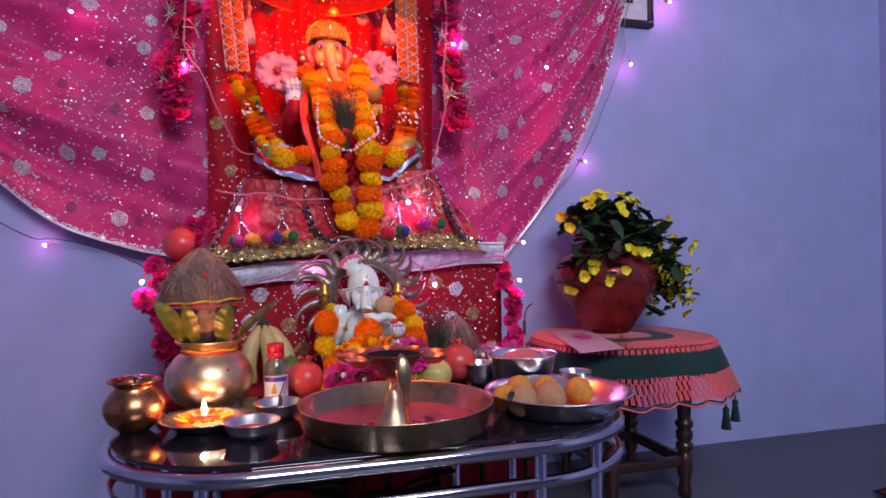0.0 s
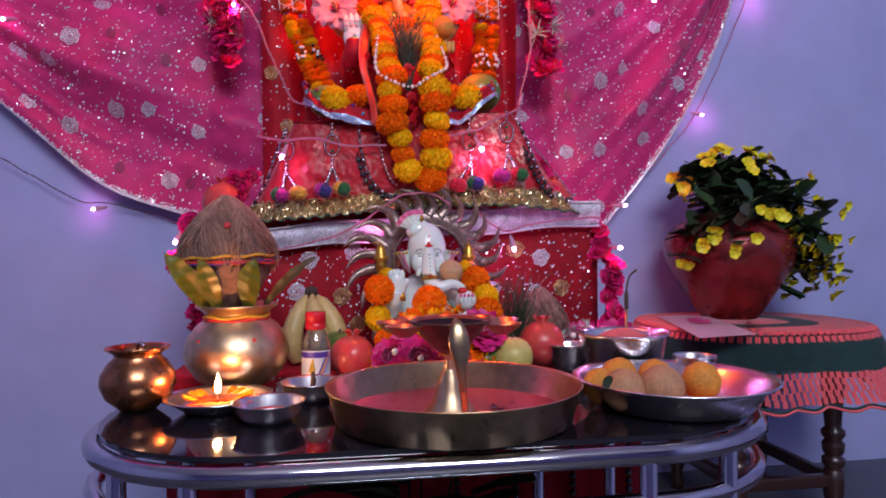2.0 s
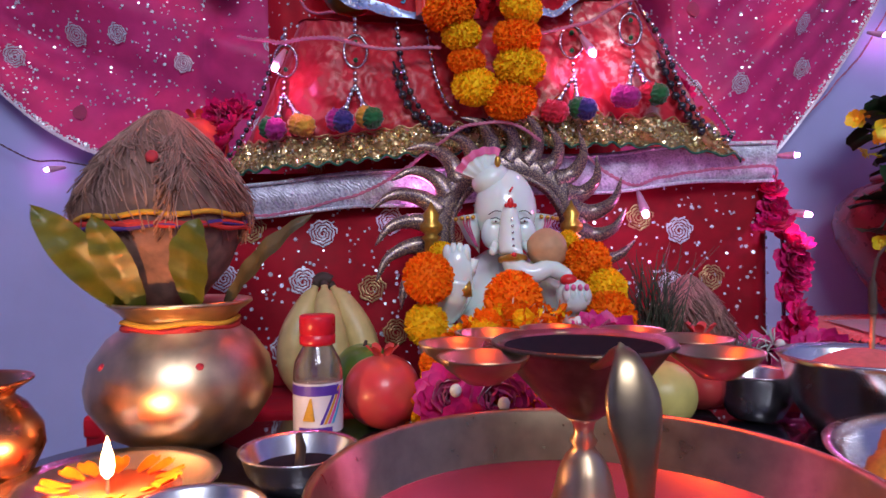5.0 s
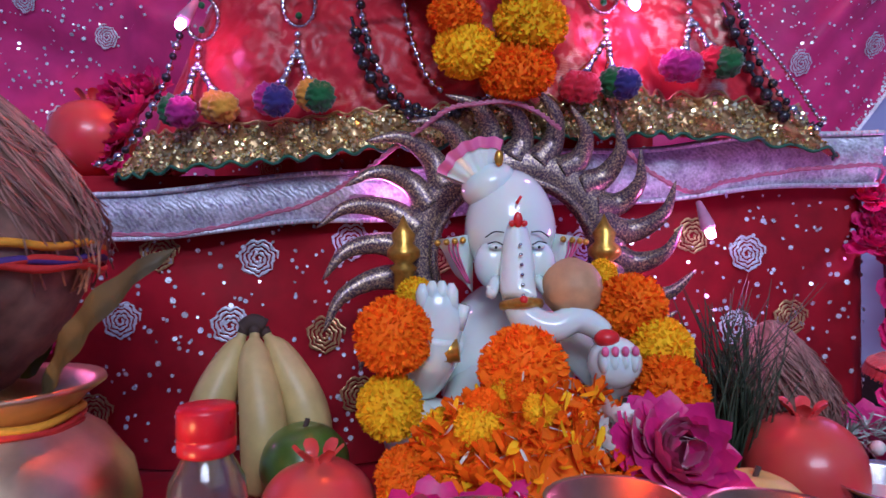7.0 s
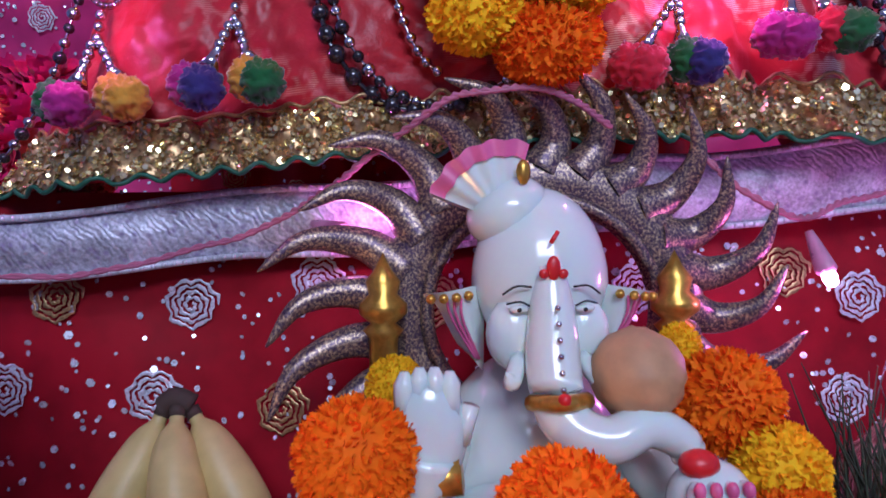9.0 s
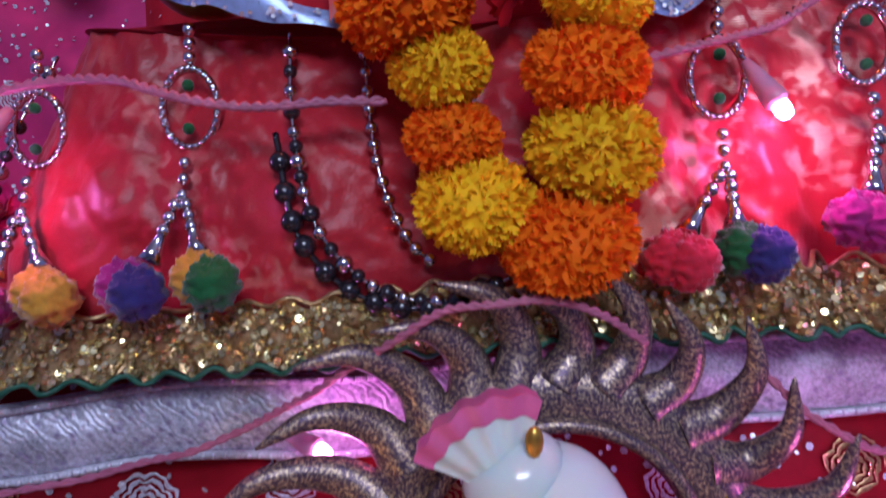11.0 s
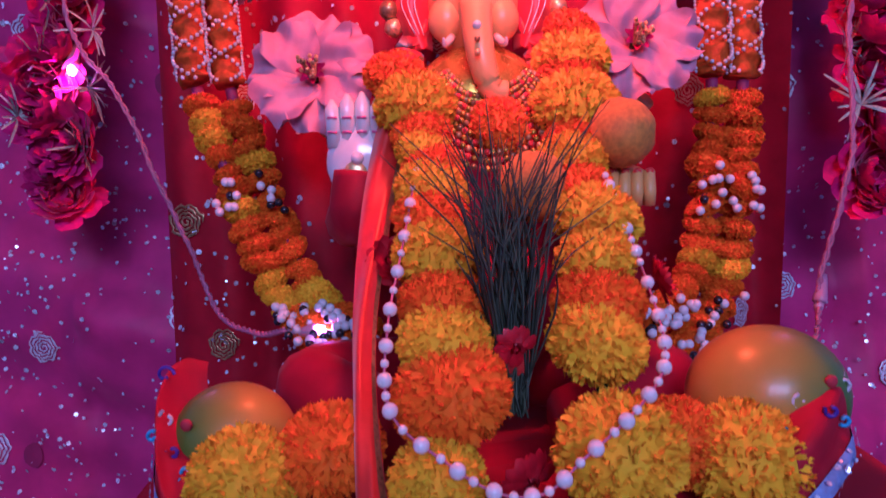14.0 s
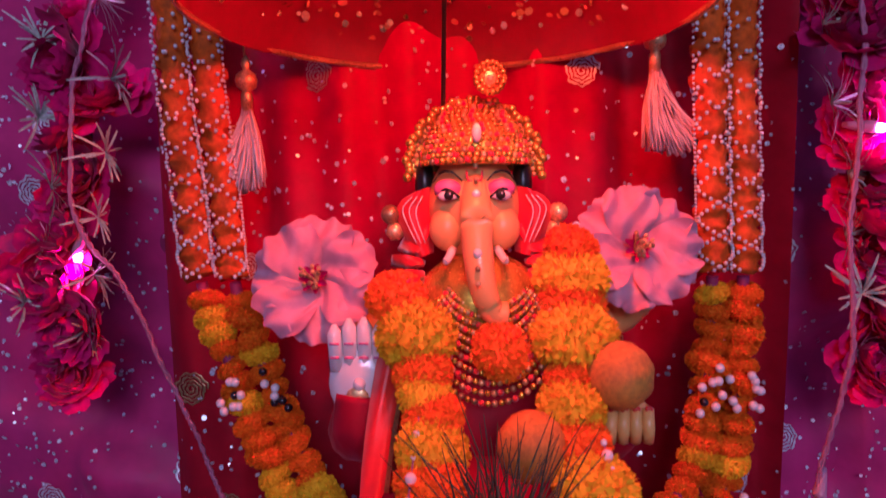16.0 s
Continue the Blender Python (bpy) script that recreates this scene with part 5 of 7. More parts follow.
def build_vase():
    at = Vector((1.168, 1.985, STOOL_TOP + 0.008))
    v = thing("vase", at, "round reddish copper vase standing on the crochet cover", "vase")
    bm = empty_bm()
    lathe(bm, at, [(0, 0), (0.066, 0), (0.074, 0.005), (0.094, 0.034), (0.138, 0.102), (0.170, 0.162), (0.177, 0.198), (0.168, 0.234), (0.136, 0.266), (0.106, 0.278), (0, 0.20)], 56)
    part("body", bm, vase_red, v)
    bm = empty_bm()
    lathe(bm, at, [(0.104, 0.277), (0.110, 0.283), (0.110, 0.289), (0.100, 0.290), (0.095, 0.280), (0.094, 0.262)], 48, caps=False)
    part("rim", bm, vase_red, v)
    p = thing("flower_bunch", at + Vector((0, 0, 0.202)), "yellow artificial flowers with dark green leaves in a vase", "flowers")
    rng = random.Random(12)
    stems, leaves, hubs = empty_bm(), empty_bm(), []
    top = at + Vector((0, -0.015, 0.280))
    for i in range(58):
        a = rng.uniform(0, 2 * math.pi)
        sp = rng.uniform(0.25, 1.0)
        if i % 4 == 0:
            a = rng.uniform(-1.2, 0.4)
        tip = top + Vector((0.185 * sp * math.cos(a), 0.13 * sp * math.sin(a), 0.195 * (1.12 - sp * 0.75) * rng.uniform(0.7, 1.05)))
        if math.cos(a) > 0.2 and rng.random() < 0.5:
            tip = top + Vector((0.16 * sp + 0.05, -0.14 * rng.random(), rng.uniform(-0.20, 0.03)))
        elif sp > 0.5 and rng.random() < 0.65:
            tip = top + Vector((0.19 * math.cos(a), -0.15 * rng.random() - 0.05, rng.uniform(-0.14, 0.05)))
        mid = top.lerp(tip, 0.5) + Vector((0, 0, 0.04))
        pts = smooth_path([top + Vector((0.05 * math.cos(a), 0.05 * math.sin(a), -0.03)), mid, tip], 4)
        tube(stems, pts, 0.0020, 5)
        hubs.append((tip, (tip - mid).normalized()))
        for k in range(9):
            q = pts[rng.randrange(2, len(pts))]
            d = Vector((rng.uniform(-1, 1), rng.uniform(-1, 0.6), rng.uniform(-0.5, 0.7)))
            petal(leaves, q, d, (0, 0, 1), rng.uniform(0.045, 0.078), rng.uniform(0.038, 0.058), -0.25)
    part("stem_mass", stems, leaf_dark, p, kind="stuff")
    part("leaf_mass", leaves, leaf_dark, p, "dark green leaves", kind="stuff")
    fl = empty_bm()
    for k in range(5):
        a = k * 1.2566
        petal(fl, (0, 0, 0), (math.cos(a), math.sin(a), 0.55), (0, 0, 1), 0.020, 0.017, -0.1 + 0.2 * (k % 2))
    ball(fl, (0, 0, 0.003), 0.004, 0, 6, 5)
    me = data_of(fl, yellow_bloom, True, "bloom")
    for tip, d in hubs:
        for k in range(3 if rng.random() < 0.5 else 2):
            off = Vector((rng.uniform(-0.02, 0.02), rng.uniform(-0.02, 0.0), rng.uniform(-0.015, 0.015))) * k
            dd = (d + Vector((rng.uniform(-0.5, 0.5), -0.6, rng.uniform(-0.4, 0.4)))).normalized()
            piece("bloom", me, Matrix.Translation(tip + off + d * 0.018 + Vector((0, -0.02, 0))) @ dd.to_track_quat("Z", "Y").to_matrix().to_4x4() @ Matrix.Scale(rng.uniform(0.75, 1.05), 4), p)


build_vase()

# ---- flowers ----
def marigold_mesh(m, seed, count=460, flat=0.68):
    """A ruffled flower head of radius 1."""
    rng = random.Random(seed)
    bm = empty_bm()
    core = ball(bm, (0, 0, 0), (0.86, 0.86, 0.86 * flat), 0, 18, 12)
    for i in range(count):
        z = 1 - 2 * (i + 0.5) / count
        a = i * 2.39996 + rng.uniform(-0.2, 0.2)
        r = math.sqrt(1 - z * z)
        d = Vector((r * math.cos(a), r * math.sin(a), z))
        o = (d + Vector((rng.uniform(-0.4, 0.4), rng.uniform(-0.4, 0.4), rng.uniform(-0.3, 0.5)))).normalized()
        p = Vector((d.x * 0.80, d.y * 0.80, d.z * 0.80 * flat))
        up = Vector((rng.uniform(-1, 1), rng.uniform(-1, 1), rng.uniform(-1, 1)))
        petal(bm, p, Vector((o.x, o.y, o.z * flat)), up, rng.uniform(0.14, 0.23), rng.uniform(0.085, 0.14), rng.uniform(-0.5, 0.6), 0, 0.25, core[i % len(core)])
    return data_of(bm, m, True, "marigold")


MARI = {"o": [marigold_mesh(marigold_o, k, 860) for k in (1, 2, 3)], "y": [marigold_mesh(marigold_y, k, 800, 0.76) for k in (4, 5, 6)]}
F1 = random.Random(77)


def mari_pose(at, r, tilt=75):
    return Matrix.Translation(at) @ Euler((radians(tilt + F1.uniform(-15, 15)), radians(F1.uniform(-15, 15)), F1.uniform(-0.4, 0.4))).to_matrix().to_4x4() @ Euler((0, 0, F1.uniform(0, 6))).to_matrix().to_4x4() @ Matrix.Scale(r, 4)


def rose_mesh(m, seed, n=46):
    """A full cloth rose of radius 1: curled petals in whorls."""
    rng = random.Random(seed)
    bm = empty_bm()
    hub = bm.verts.new((0, 0, 0))
    for i in range(n):
        k = i / n
        a = i * 2.4 + rng.uniform(-0.3, 0.3)
        el = 1.35 - 1.3 * k
        o = Vector((math.cos(a) * math.cos(el), math.sin(a) * math.cos(el), math.sin(el)))
        p = Vector((math.cos(a), math.sin(a), 0)) * (0.10 + 0.22 * k)
        petal(bm, p, o, (0, 0, 1), 0.45 + 0.32 * k, 0.42 + 0.30 * k, rng.uniform(-0.35, 0.45), 0, 0.15, hub)
    return data_of(bm, m, True, "rose")


ROSES = [rose_mesh(rose_m, k) for k in (1, 2, 3)]


def tuft_mesh(seed, m, n=44, spread=1.0, thin=0.034):
    rng = random.Random(seed)
    bm = empty_bm()
    for i in range(n):
        a, e = rng.uniform(0, 6.28), rng.uniform(0.1, 1.2)
        o = Vector((math.cos(a) * math.cos(e) * spread, math.sin(a) * math.cos(e) * spread, math.sin(e)))
        petal(bm, (0, 0, 0), o, (0, 0, 1), rng.uniform(0.5, 1.1), thin, rng.uniform(-0.9, 0.1))
    return data_of(bm, m, True, "tuft")


TUFTS = [tuft_mesh(k, tuft_m, 18, 0.8, 0.075) for k in (1, 2)]

# ---- white idol with its sun frame ----
def build_white_idol():
    bm = empty_bm()
    I, P, RD, G, B, S2 = range(6)
    lathe(bm, (0.276, 1.625, 0.4535), [(0, 0), (0.085, 0), (0.088, 0.01), (0.082, 0.035), (0.07, 0.045), (0, 0.045)], 30, I)
    ball(bm, (0.276, 1.628, 0.570), (0.062, 0.050, 0.078), I, 24, 16)
    ball(bm, (0.276, 1.605, 0.540), (0.060, 0.052, 0.052), I, 24, 16)
    vs = ball(bm, (0.276, 1.602, 0.690), (0.0395, 0.037, 0.055), I, 28, 20)
    for v in vs:
        k = (0.690 - v.co.z) / 0.054
        if k > 0:
            v.co.x = 0.276 + (v.co.x - 0.276) * (1 - 0.30 * k)
    for s in (-1, 1):
        ball(bm, (0.276 + s * 0.019, 1.578, 0.664), (0.015, 0.012, 0.020), I, 14, 10)
        # ear: a folded fan
        def ear(u, v):
            x = 0.276 + s * (0.032 + 0.036 * u * (1 - 0.75 * v))
            return Vector((x, 1.600 - 0.016 * math.sin(u * 3.0) + 0.01 * v, 0.690 - 0.052 * v * (1 - 0.35 * u) - 0.006 * u + 0.004 * math.sin(v * 6) * u))
        g0 = len(bm.faces)
        grid(bm, ear, 8, 8, I)
        grid(bm, lambda u, v: ear(u, v) + Vector((0, 0.006, 0)), 8, 8, I)
        for q in range(3):
            tube(bm, smooth_path([ear(0.45 + 0.12 * q, 0.12) + Vector((0, -0.002, 0)), ear(0.55 + 0.12 * q, 0.4) + Vector((0, -0.002, 0)), ear(0.30 + 0.1 * q, 0.85) + Vector((0, -0.002, 0))], 5), 0.0009, 5, P)
        for q in range(4):
            ball(bm, ear(0.3 + 0.2 * q, 0.05) + Vector((0, -0.003, -0.002)), 0.0028, G, 8, 6)
        # eye, brow and tusk
        ball(bm, (0.276 + s * 0.0175, 1.5655, 0.6785), (0.0054, 0.002, 0.0022), I, 10, 6)
        ball(bm, (0.276 + s * 0.0175, 1.5640, 0.6780), (0.0014, 0.0012, 0.0013), B, 8, 6)
        tube(bm, smooth_path([(0.276 + s * 0.026, 1.5665, 0.686), (0.276 + s * 0.019, 1.5635, 0.6905), (0.276 + s * 0.011, 1.5635, 0.690)], 4), 0.0006, 5, B)
        tube(bm, smooth_path([(0.276 + s * 0.024, 1.5655, 0.681), (0.276 + s * 0.0175, 1.5625, 0.6825), (0.276 + s * 0.012, 1.564, 0.680)], 4), 0.0006, 5, B)
        tube(bm, smooth_path([(0.276 + s * 0.017, 1.57, 0.652), (0.276 + s * 0.023, 1.556, 0.642), (0.276 + s * 0.026, 1.552, 0.648)], 4), [0.005] * 5 + [0.0045, 0.003, 0.002, 0.001], 8, I)
    tube(bm, smooth_path([(0.276, 1.572, 0.700), (0.276, 1.566, 0.670), (0.275, 1.557, 0.645), (0.279, 1.547, 0.624), (0.297, 1.540, 0.616), (0.318, 1.542, 0.622), (0.337, 1.545, 0.613), (0.340, 1.546, 0.604)], 6),
         [0.0085 + 0.0058 * math.sin(min(1.57, k * 0.16)) - 0.0062 * max(0, k - 12) / 30 for k in range(43)], 16, I)
    for q in range(6):
        ball(bm, (0.276, 1.5515 - 0.0024 * q, 0.680 - 0.0078 * q), 0.0016, S2, 8, 6)
    tube(bm, smooth_path([(0.262, 1.553, 0.632), (0.275, 1.534, 0.636), (0.290, 1.548, 0.634)], 5), 0.0042, 8, G)
    ball(bm, (0.275, 1.5325, 0.638), 0.0034, RD, 8, 6)
    # forehead mark
    ball(bm, (0.276, 1.5605, 0.700), (0.0038, 0.0018, 0.0065), RD, 10, 6)
    for s in (-1, 1):
        ball(bm, (0.276 + s * 0.005, 1.5605, 0.697), (0.0028, 0.0015, 0.0026), RD, 8, 6)
    tube(bm, [(0.275, 1.5625, 0.713), (0.279, 1.5635, 0.719)], 0.0012, 6, RD)
    # turban with a pink fan
    ball(bm, (0.258, 1.600, 0.731), (0.025, 0.024, 0.020), I, 20, 14, (0, -24, 0))

    def fan(u, v, d=0.0):
        a = radians(158 - 84 * u)
        r = 0.010 + 0.036 * v + 0.0008 * math.sin(u * 30) * v
        return Vector((0.256 + r * math.cos(a), 1.590 + d - 0.006 * math.sin(u * 3.1) + 0.0010 * math.sin(u * 30) * v, 0.724 + r * math.sin(a)))
    grid(bm, fan, 60, 4, I)
    grid(bm, lambda u, v: fan(u, v, 0.018), 60, 4, I)
    grid(bm, lambda u, v: fan(u, 1.0, 0.018 * v), 60, 2, P)
    grid(bm, lambda u, v: fan(0.0, u, 0.018 * v), 4, 2, I)
    grid(bm, lambda u, v: fan(1.0, u, 0.018 * v), 4, 2, I)
    grid(bm, lambda u, v: fan(u, 0.76 + 0.26 * v, -0.0015), 60, 2, P)
    ball(bm, (0.264, 1.581, 0.752), (0.004, 0.002, 0.007), G, 8, 6)
    # arms, palm with fingers, and the hand with a sweet
    tube(bm, smooth_path([(0.225, 1.610, 0.600), (0.200, 1.585, 0.570), (0.206, 1.555, 0.590), (0.210, 1.548, 0.612)], 5), [0.018] * 16, 12, I)
    ball(bm, (0.210, 1.546, 0.620), (0.0195, 0.012, 0.030), I, 18, 12)
    for k in range(4):
        tube(bm, [(0.1990 + 0.0072 * k, 1.544, 0.626), (0.1985 + 0.0074 * k, 1.543, 0.648 - 0.002 * abs(k - 1.5)), (0.1985 + 0.0074 * k, 1.543, 0.654 - 0.002 * abs(k - 1.5))], [0.0060, 0.0054, 0.0022], 8, I)
    tube(bm, [(0.226, 1.545, 0.615), (0.231, 1.543, 0.634)], 0.0045, 8, I)
    tube(bm, smooth_path([(0.327, 1.610, 0.600), (0.352, 1.585, 0.570), (0.350, 1.550, 0.575), (0.344, 1.532, 0.588)], 5), [0.018] * 16, 12, I)
    ball(bm, (0.343, 1.528, 0.590), (0.021, 0.017, 0.020), I, 16, 12)
    for k in range(4):
        ball(bm, (0.331 + 0.0075 * k, 1.516, 0.594), (0.0045, 0.006, 0.010), I, 8, 6)
        ball(bm, (0.331 + 0.0075 * k, 1.5115, 0.601), (0.003, 0.003, 0.004), P, 8, 6)
    ball(bm, (0.336, 1.524, 0.609), (0.010, 0.008, 0.007), RD, 10, 8)
    for s in (-1, 1):
        tube(bm, smooth_path([(0.276 + s * 0.04, 1.60, 0.520), (0.276 + s * 0.085, 1.565, 0.530), (0.276 + s * 0.03, 1.535, 0.505)], 6), [0.026] * 13, 12, I)
        lathe(bm, (0.276 + s * 0.092, 1.632, 0.600), [(0.009, 0), (0.009, 0.055), (0.013, 0.060), (0.008, 0.064), (0.015, 0.070), (0.015, 0.076), (0.009, 0.082), (0.011, 0.090), (0.005, 0.098), (0, 0.108)], 14, G)
        tube(bm, [(0.210, 1.5445, 0.598), (0.226, 1.542, 0.600)] if s < 0 else [(0.330, 1.538, 0.575), (0.356, 1.536, 0.577)], 0.010, 8, G)
    bmesh.ops.recalc_face_normals(bm, faces=bm.faces[:])
    bmesh.ops.translate(bm, verts=bm.verts[:], vec=(-0.007, 0, 0))
    solid("white_idol", bm, [ivory, pink_paint, red_paint, gold_paint, black_paint, bead_silver], "glossy white elephant-headed idol with pink turban, among marigolds", "statue")


build_white_idol()


def build_sun_frame():
    c = Vector((0.280, 1.652, 0.668))
    t = thing("sun_frame", (c.x, c.y, 0.4535), "dark glittering sunburst frame with curved rays behind the idol", "ornament")
    bm = empty_bm()
    pts = [c + Vector((0.090 * math.cos(a), 0, 0.087 * math.sin(a))) for a in [2 * math.pi * k / 64 for k in range(65)]]
    tube(bm, pts, 0.019, 12, 0, 0.5, (0, 1, 0))
    part("ring", bm, halo_m, t)
    bm = empty_bm()
    tube(bm, [c + Vector((0.076 * math.cos(a), -0.009, 0.073 * math.sin(a))) for a in [2 * math.pi * k / 64 for k in range(65)]], 0.0042, 8, 0)
    part("inner_rope", bm, halo_m, t, "rounded inner rim")
    for i in range(19):
        a = radians(-42 + 264 * i / 18)
        d, s = Vector((math.cos(a), 0, math.sin(a))), Vector((-math.sin(a), 0, math.cos(a)))
        l = (0.066 if i % 2 else 0.076) + 0.020 * max(0, -math.cos(a)) - 0.012 * max(0, math.sin(a))
        p0 = c + d * 0.092
        pts2 = smooth_path([p0, p0 + d * l * 0.36 - s * 0.010, p0 + d * l * 0.74 - s * 0.002 + Vector((0, -0.012, 0)), p0 + d * l * 0.97 + s * 0.024 + Vector((0, -0.020, 0))], 7)
        n = len(pts2)
        bm = empty_bm()
        tube(bm, pts2, [0.0140 * (1 - k / (n - 1)) ** 0.80 + 0.0007 for k in range(n)], 10, 0, 0.8, (0, 1, 0))
        part("ray", bm, halo_m, t)
    bm = empty_bm()
    tube(bm, [(c.x, c.y, 0.455), (c.x, c.y + 0.004, 0.58)], 0.02, 10)
    part("stand", bm, halo_m, t)


build_sun_frame()

bmw = [(0.169, 1.53, 0.613, 0.032, "o", 85), (0.263, 1.512, 0.589, 0.035, "o", 70), (0.362, 1.565, 0.628, 0.031, "o", 75), (0.378, 1.525, 0.566, 0.034, "o", 60), (0.166, 1.53, 0.560, 0.027, "y", 80),
       (0.380, 1.545, 0.597, 0.027, "y", 80), (0.186, 1.565, 0.640, 0.017, "y", 60), (0.345, 1.585, 0.655, 0.014, "y", 60), (0.180, 1.49, 0.520, 0.026, "o", 50), (0.205, 1.51, 0.545, 0.020, "y", 60), (0.385, 1.49, 0.53, 0.026, "o", 60)]
for x, y, z, r, c, tl in bmw:
    ob = new("marigold", F1.choice(MARI[c]))
    ob.matrix_world = mari_pose((x, y, z), r * 0.97, tl)
    tagged(ob, "fresh orange marigold head laid on the white idol" if c == "o" else "fresh yellow marigold head laid on the white idol", "flower", "marigolds round the white idol")
laddu((0.311, 1.556, 0.645), 0.024, mat("tan_sweet", (0.60, 0.33, 0.16), 0.6, scale=90, bump=0.2), "tan round sweet resting on the white idol's trunk", "")


def petal_heap():
    t = thing("petal_heap", (0.26, 1.49, 0.4525), "heap of torn orange and magenta petals before the idol", "petals")
    def mound(u, v):
        a, r = 2 * math.pi * u, v
        h = 0.124 * (1 - r ** 2.6)
        return Vector((0.27 + 0.125 * r * math.cos(a), 1.485 + 0.085 * r * math.sin(a), 0.4535 + h * (0.85 + 0.15 * math.sin(3 * a)) + 0.006 * noise.noise(Vector((r * 4 * math.cos(a), r * 4 * math.sin(a), 1)))))
    part("mound", grid(empty_bm(), mound, 40, 12), marigold_o, t)
    rng = random.Random(17)
    for k in range(30):
        p = mound(rng.random(), rng.uniform(0.05, 0.95)) + Vector((0, 0, 0.004))
        piece("floret", MARI["o" if k % 4 else "y"][k % 3], mari_pose(p, rng.uniform(0.012, 0.020), 30), t)
    for m, n, w, nm in ((marigold_o, 1700, 0.0065, "orange_petal"), (marigold_y, 320, 0.005, "yellow_petal"), (rose_m, 130, 0.018, "magenta_petal"), (white_petal, 240, 0.0022, "white_shred")):
        bm = empty_bm()
        for _ in range(n):
            v = math.sqrt(rng.random())
            p = mound(rng.random(), v) + Vector((0, 0, rng.uniform(0.0, 0.008)))
            if m is rose_m and p.y > 1.43:
                continue
            o = Vector((rng.uniform(-1, 1), rng.uniform(-1, 1), rng.uniform(-0.1, 0.9)))
            petal(bm, p, o, (rng.uniform(-1, 1), rng.uniform(-1, 1), 1), rng.uniform(0.009, 0.017), w * 0.8 * rng.uniform(0.7, 1.3), rng.uniform(-0.4, 0.6))
        part(nm, bm, m, t, kind="stuff")


petal_heap()


def single_rose(at, r, m_label, tilt=(60, 0, 0), col=None, cat="flower"):
    ob = new("rose", col or F1.choice(ROSES))
    ob.matrix_world = Matrix.Translation(at) @ Euler([radians(a) for a in tilt]).to_matrix().to_4x4() @ Matrix.Scale(r, 4)
    return tagged(ob, m_label, cat, "magenta flowers among the offerings")


MAG = rose_mesh(mat("bright_magenta", (0.72, 0.012, 0.20), 0.5, dark=0.7, scale=5, sheen=0.3, bump=0.0), 8, 48)
for at, r, tl in (((0.231, 1.42, 0.498), 0.044, (75, 0, 0)), ((0.187, 1.432, 0.500), 0.038, (70, -20, 0)), ((0.352, 1.462, 0.538), 0.046, (50, 20, 0)), ((0.60, 1.60, 0.49), 0.05, (50, 10, 0)), ((0.20, 1.40, 0.478), 0.03, (80, 0, 0)), ((0.665, 1.58, 0.50), 0.045, (60, 0, 0))):
    single_rose(at, r, "deep magenta rose bloom among the offerings", tl, MAG)
for x, y, z in ((0.231, 1.378, 0.505), (0.188, 1.392, 0.515), (0.20, 1.372, 0.487), (0.215, 1.372, 0.475), (0.60, 1.56, 0.525), (0.56, 1.55, 0.512)):
    bm = empty_bm()
    ball(bm, (x, y, z), (0.0058, 0.0058, 0.0068), 0, 10, 8, (30, 0, 0))
    solid("flower_bud", bm, white_petal, "small white jasmine bud on a magenta bloom", "flower bud", "white buds")
REDROSE = rose_mesh(mat("red_petal", (0.62, 0.008, 0.02), 0.5, dark=0.7, scale=5, bump=0.0), 12, 40)
WHITE = rose_mesh(white_petal, 9, 14)
for k in range(5):
    ob = new("white_flower", WHITE)
    ob.matrix_world = Matrix.Translation((0.292 + 0.013 * k, 1.470 - 0.008 * (k % 2), 0.540 + 0.009 * (k % 3))) @ Euler((1.1, 0.2 * k, k)).to_matrix().to_4x4() @ Matrix.Scale(0.020, 4)
    tagged(ob, "small white jasmine flower on the petal heap", "flower", "white flowers")
for k in range(6):
    ob = new("flower_spray", TUFTS[k % 2])
    ob.matrix_world = Matrix.Translation((0.545 + 0.012 * k, 1.575 + 0.006 * (k % 2), 0.505 + 0.008 * (k % 3))) @ Euler((0.5, 0.1 * k, k)).to_matrix().to_4x4() @ Matrix.Scale(0.024, 4)
    tagged(ob, "pale green and white flower spray by the steel bowls", "flower", "pale sprays")


def grass_bundle(base, top, n, spread, seed, label):
    t = thing("grass_bundle", base, label, "grass", "sacred grass bundles")
    rng = random.Random(seed)
    bm = empty_bm()
    base, top = Vector(base), Vector(top)
    l = (top - base).length
    for i in range(n):
        a = rng.uniform(0, 6.28)
        s = rng.random() ** 0.6 * spread * rng.uniform(0.6, 1.5)
        tip = top + Vector((s * math.cos(a), s * 0.7 * math.sin(a), rng.uniform(-0.45, 0.1) * l))
        b = base + Vector((rng.uniform(-0.008, 0.008), rng.uniform(-0.006, 0.006), rng.uniform(-0.03, 0.01) * 0.5))
        mid = b.lerp(tip, 0.5) + Vector((-0.2 * s * math.cos(a), -0.1 * s, 0.004))
        mid += Vector((rng.uniform(-0.014, 0.014), rng.uniform(-0.01, 0.006), 0))
        tip += Vector((rng.uniform(-0.02, 0.02), rng.uniform(-0.015, 0.01), rng.uniform(-0.03, 0)))
        pts = smooth_path([b, mid, tip], 3)
        tube(bm, pts, [0.0008, 0.0009, 0.0009, 0.0008, 0.0007, 0.0006, 0.0003], 3)
    part("blade_mass", bm, grass_m, t, kind="stuff")
    bm = empty_bm()
    ball(bm, base.lerp(top, 0.12), (0.013, 0.010, 0.012), 0, 12, 8)
    part("binding", bm, thread_red, t, "red thread binding")


grass_bundle((0.440, 1.565, 0.47), (0.452, 1.572, 0.645), 130, 0.050, 3, "bundle of dark green sacred grass tied with thread")

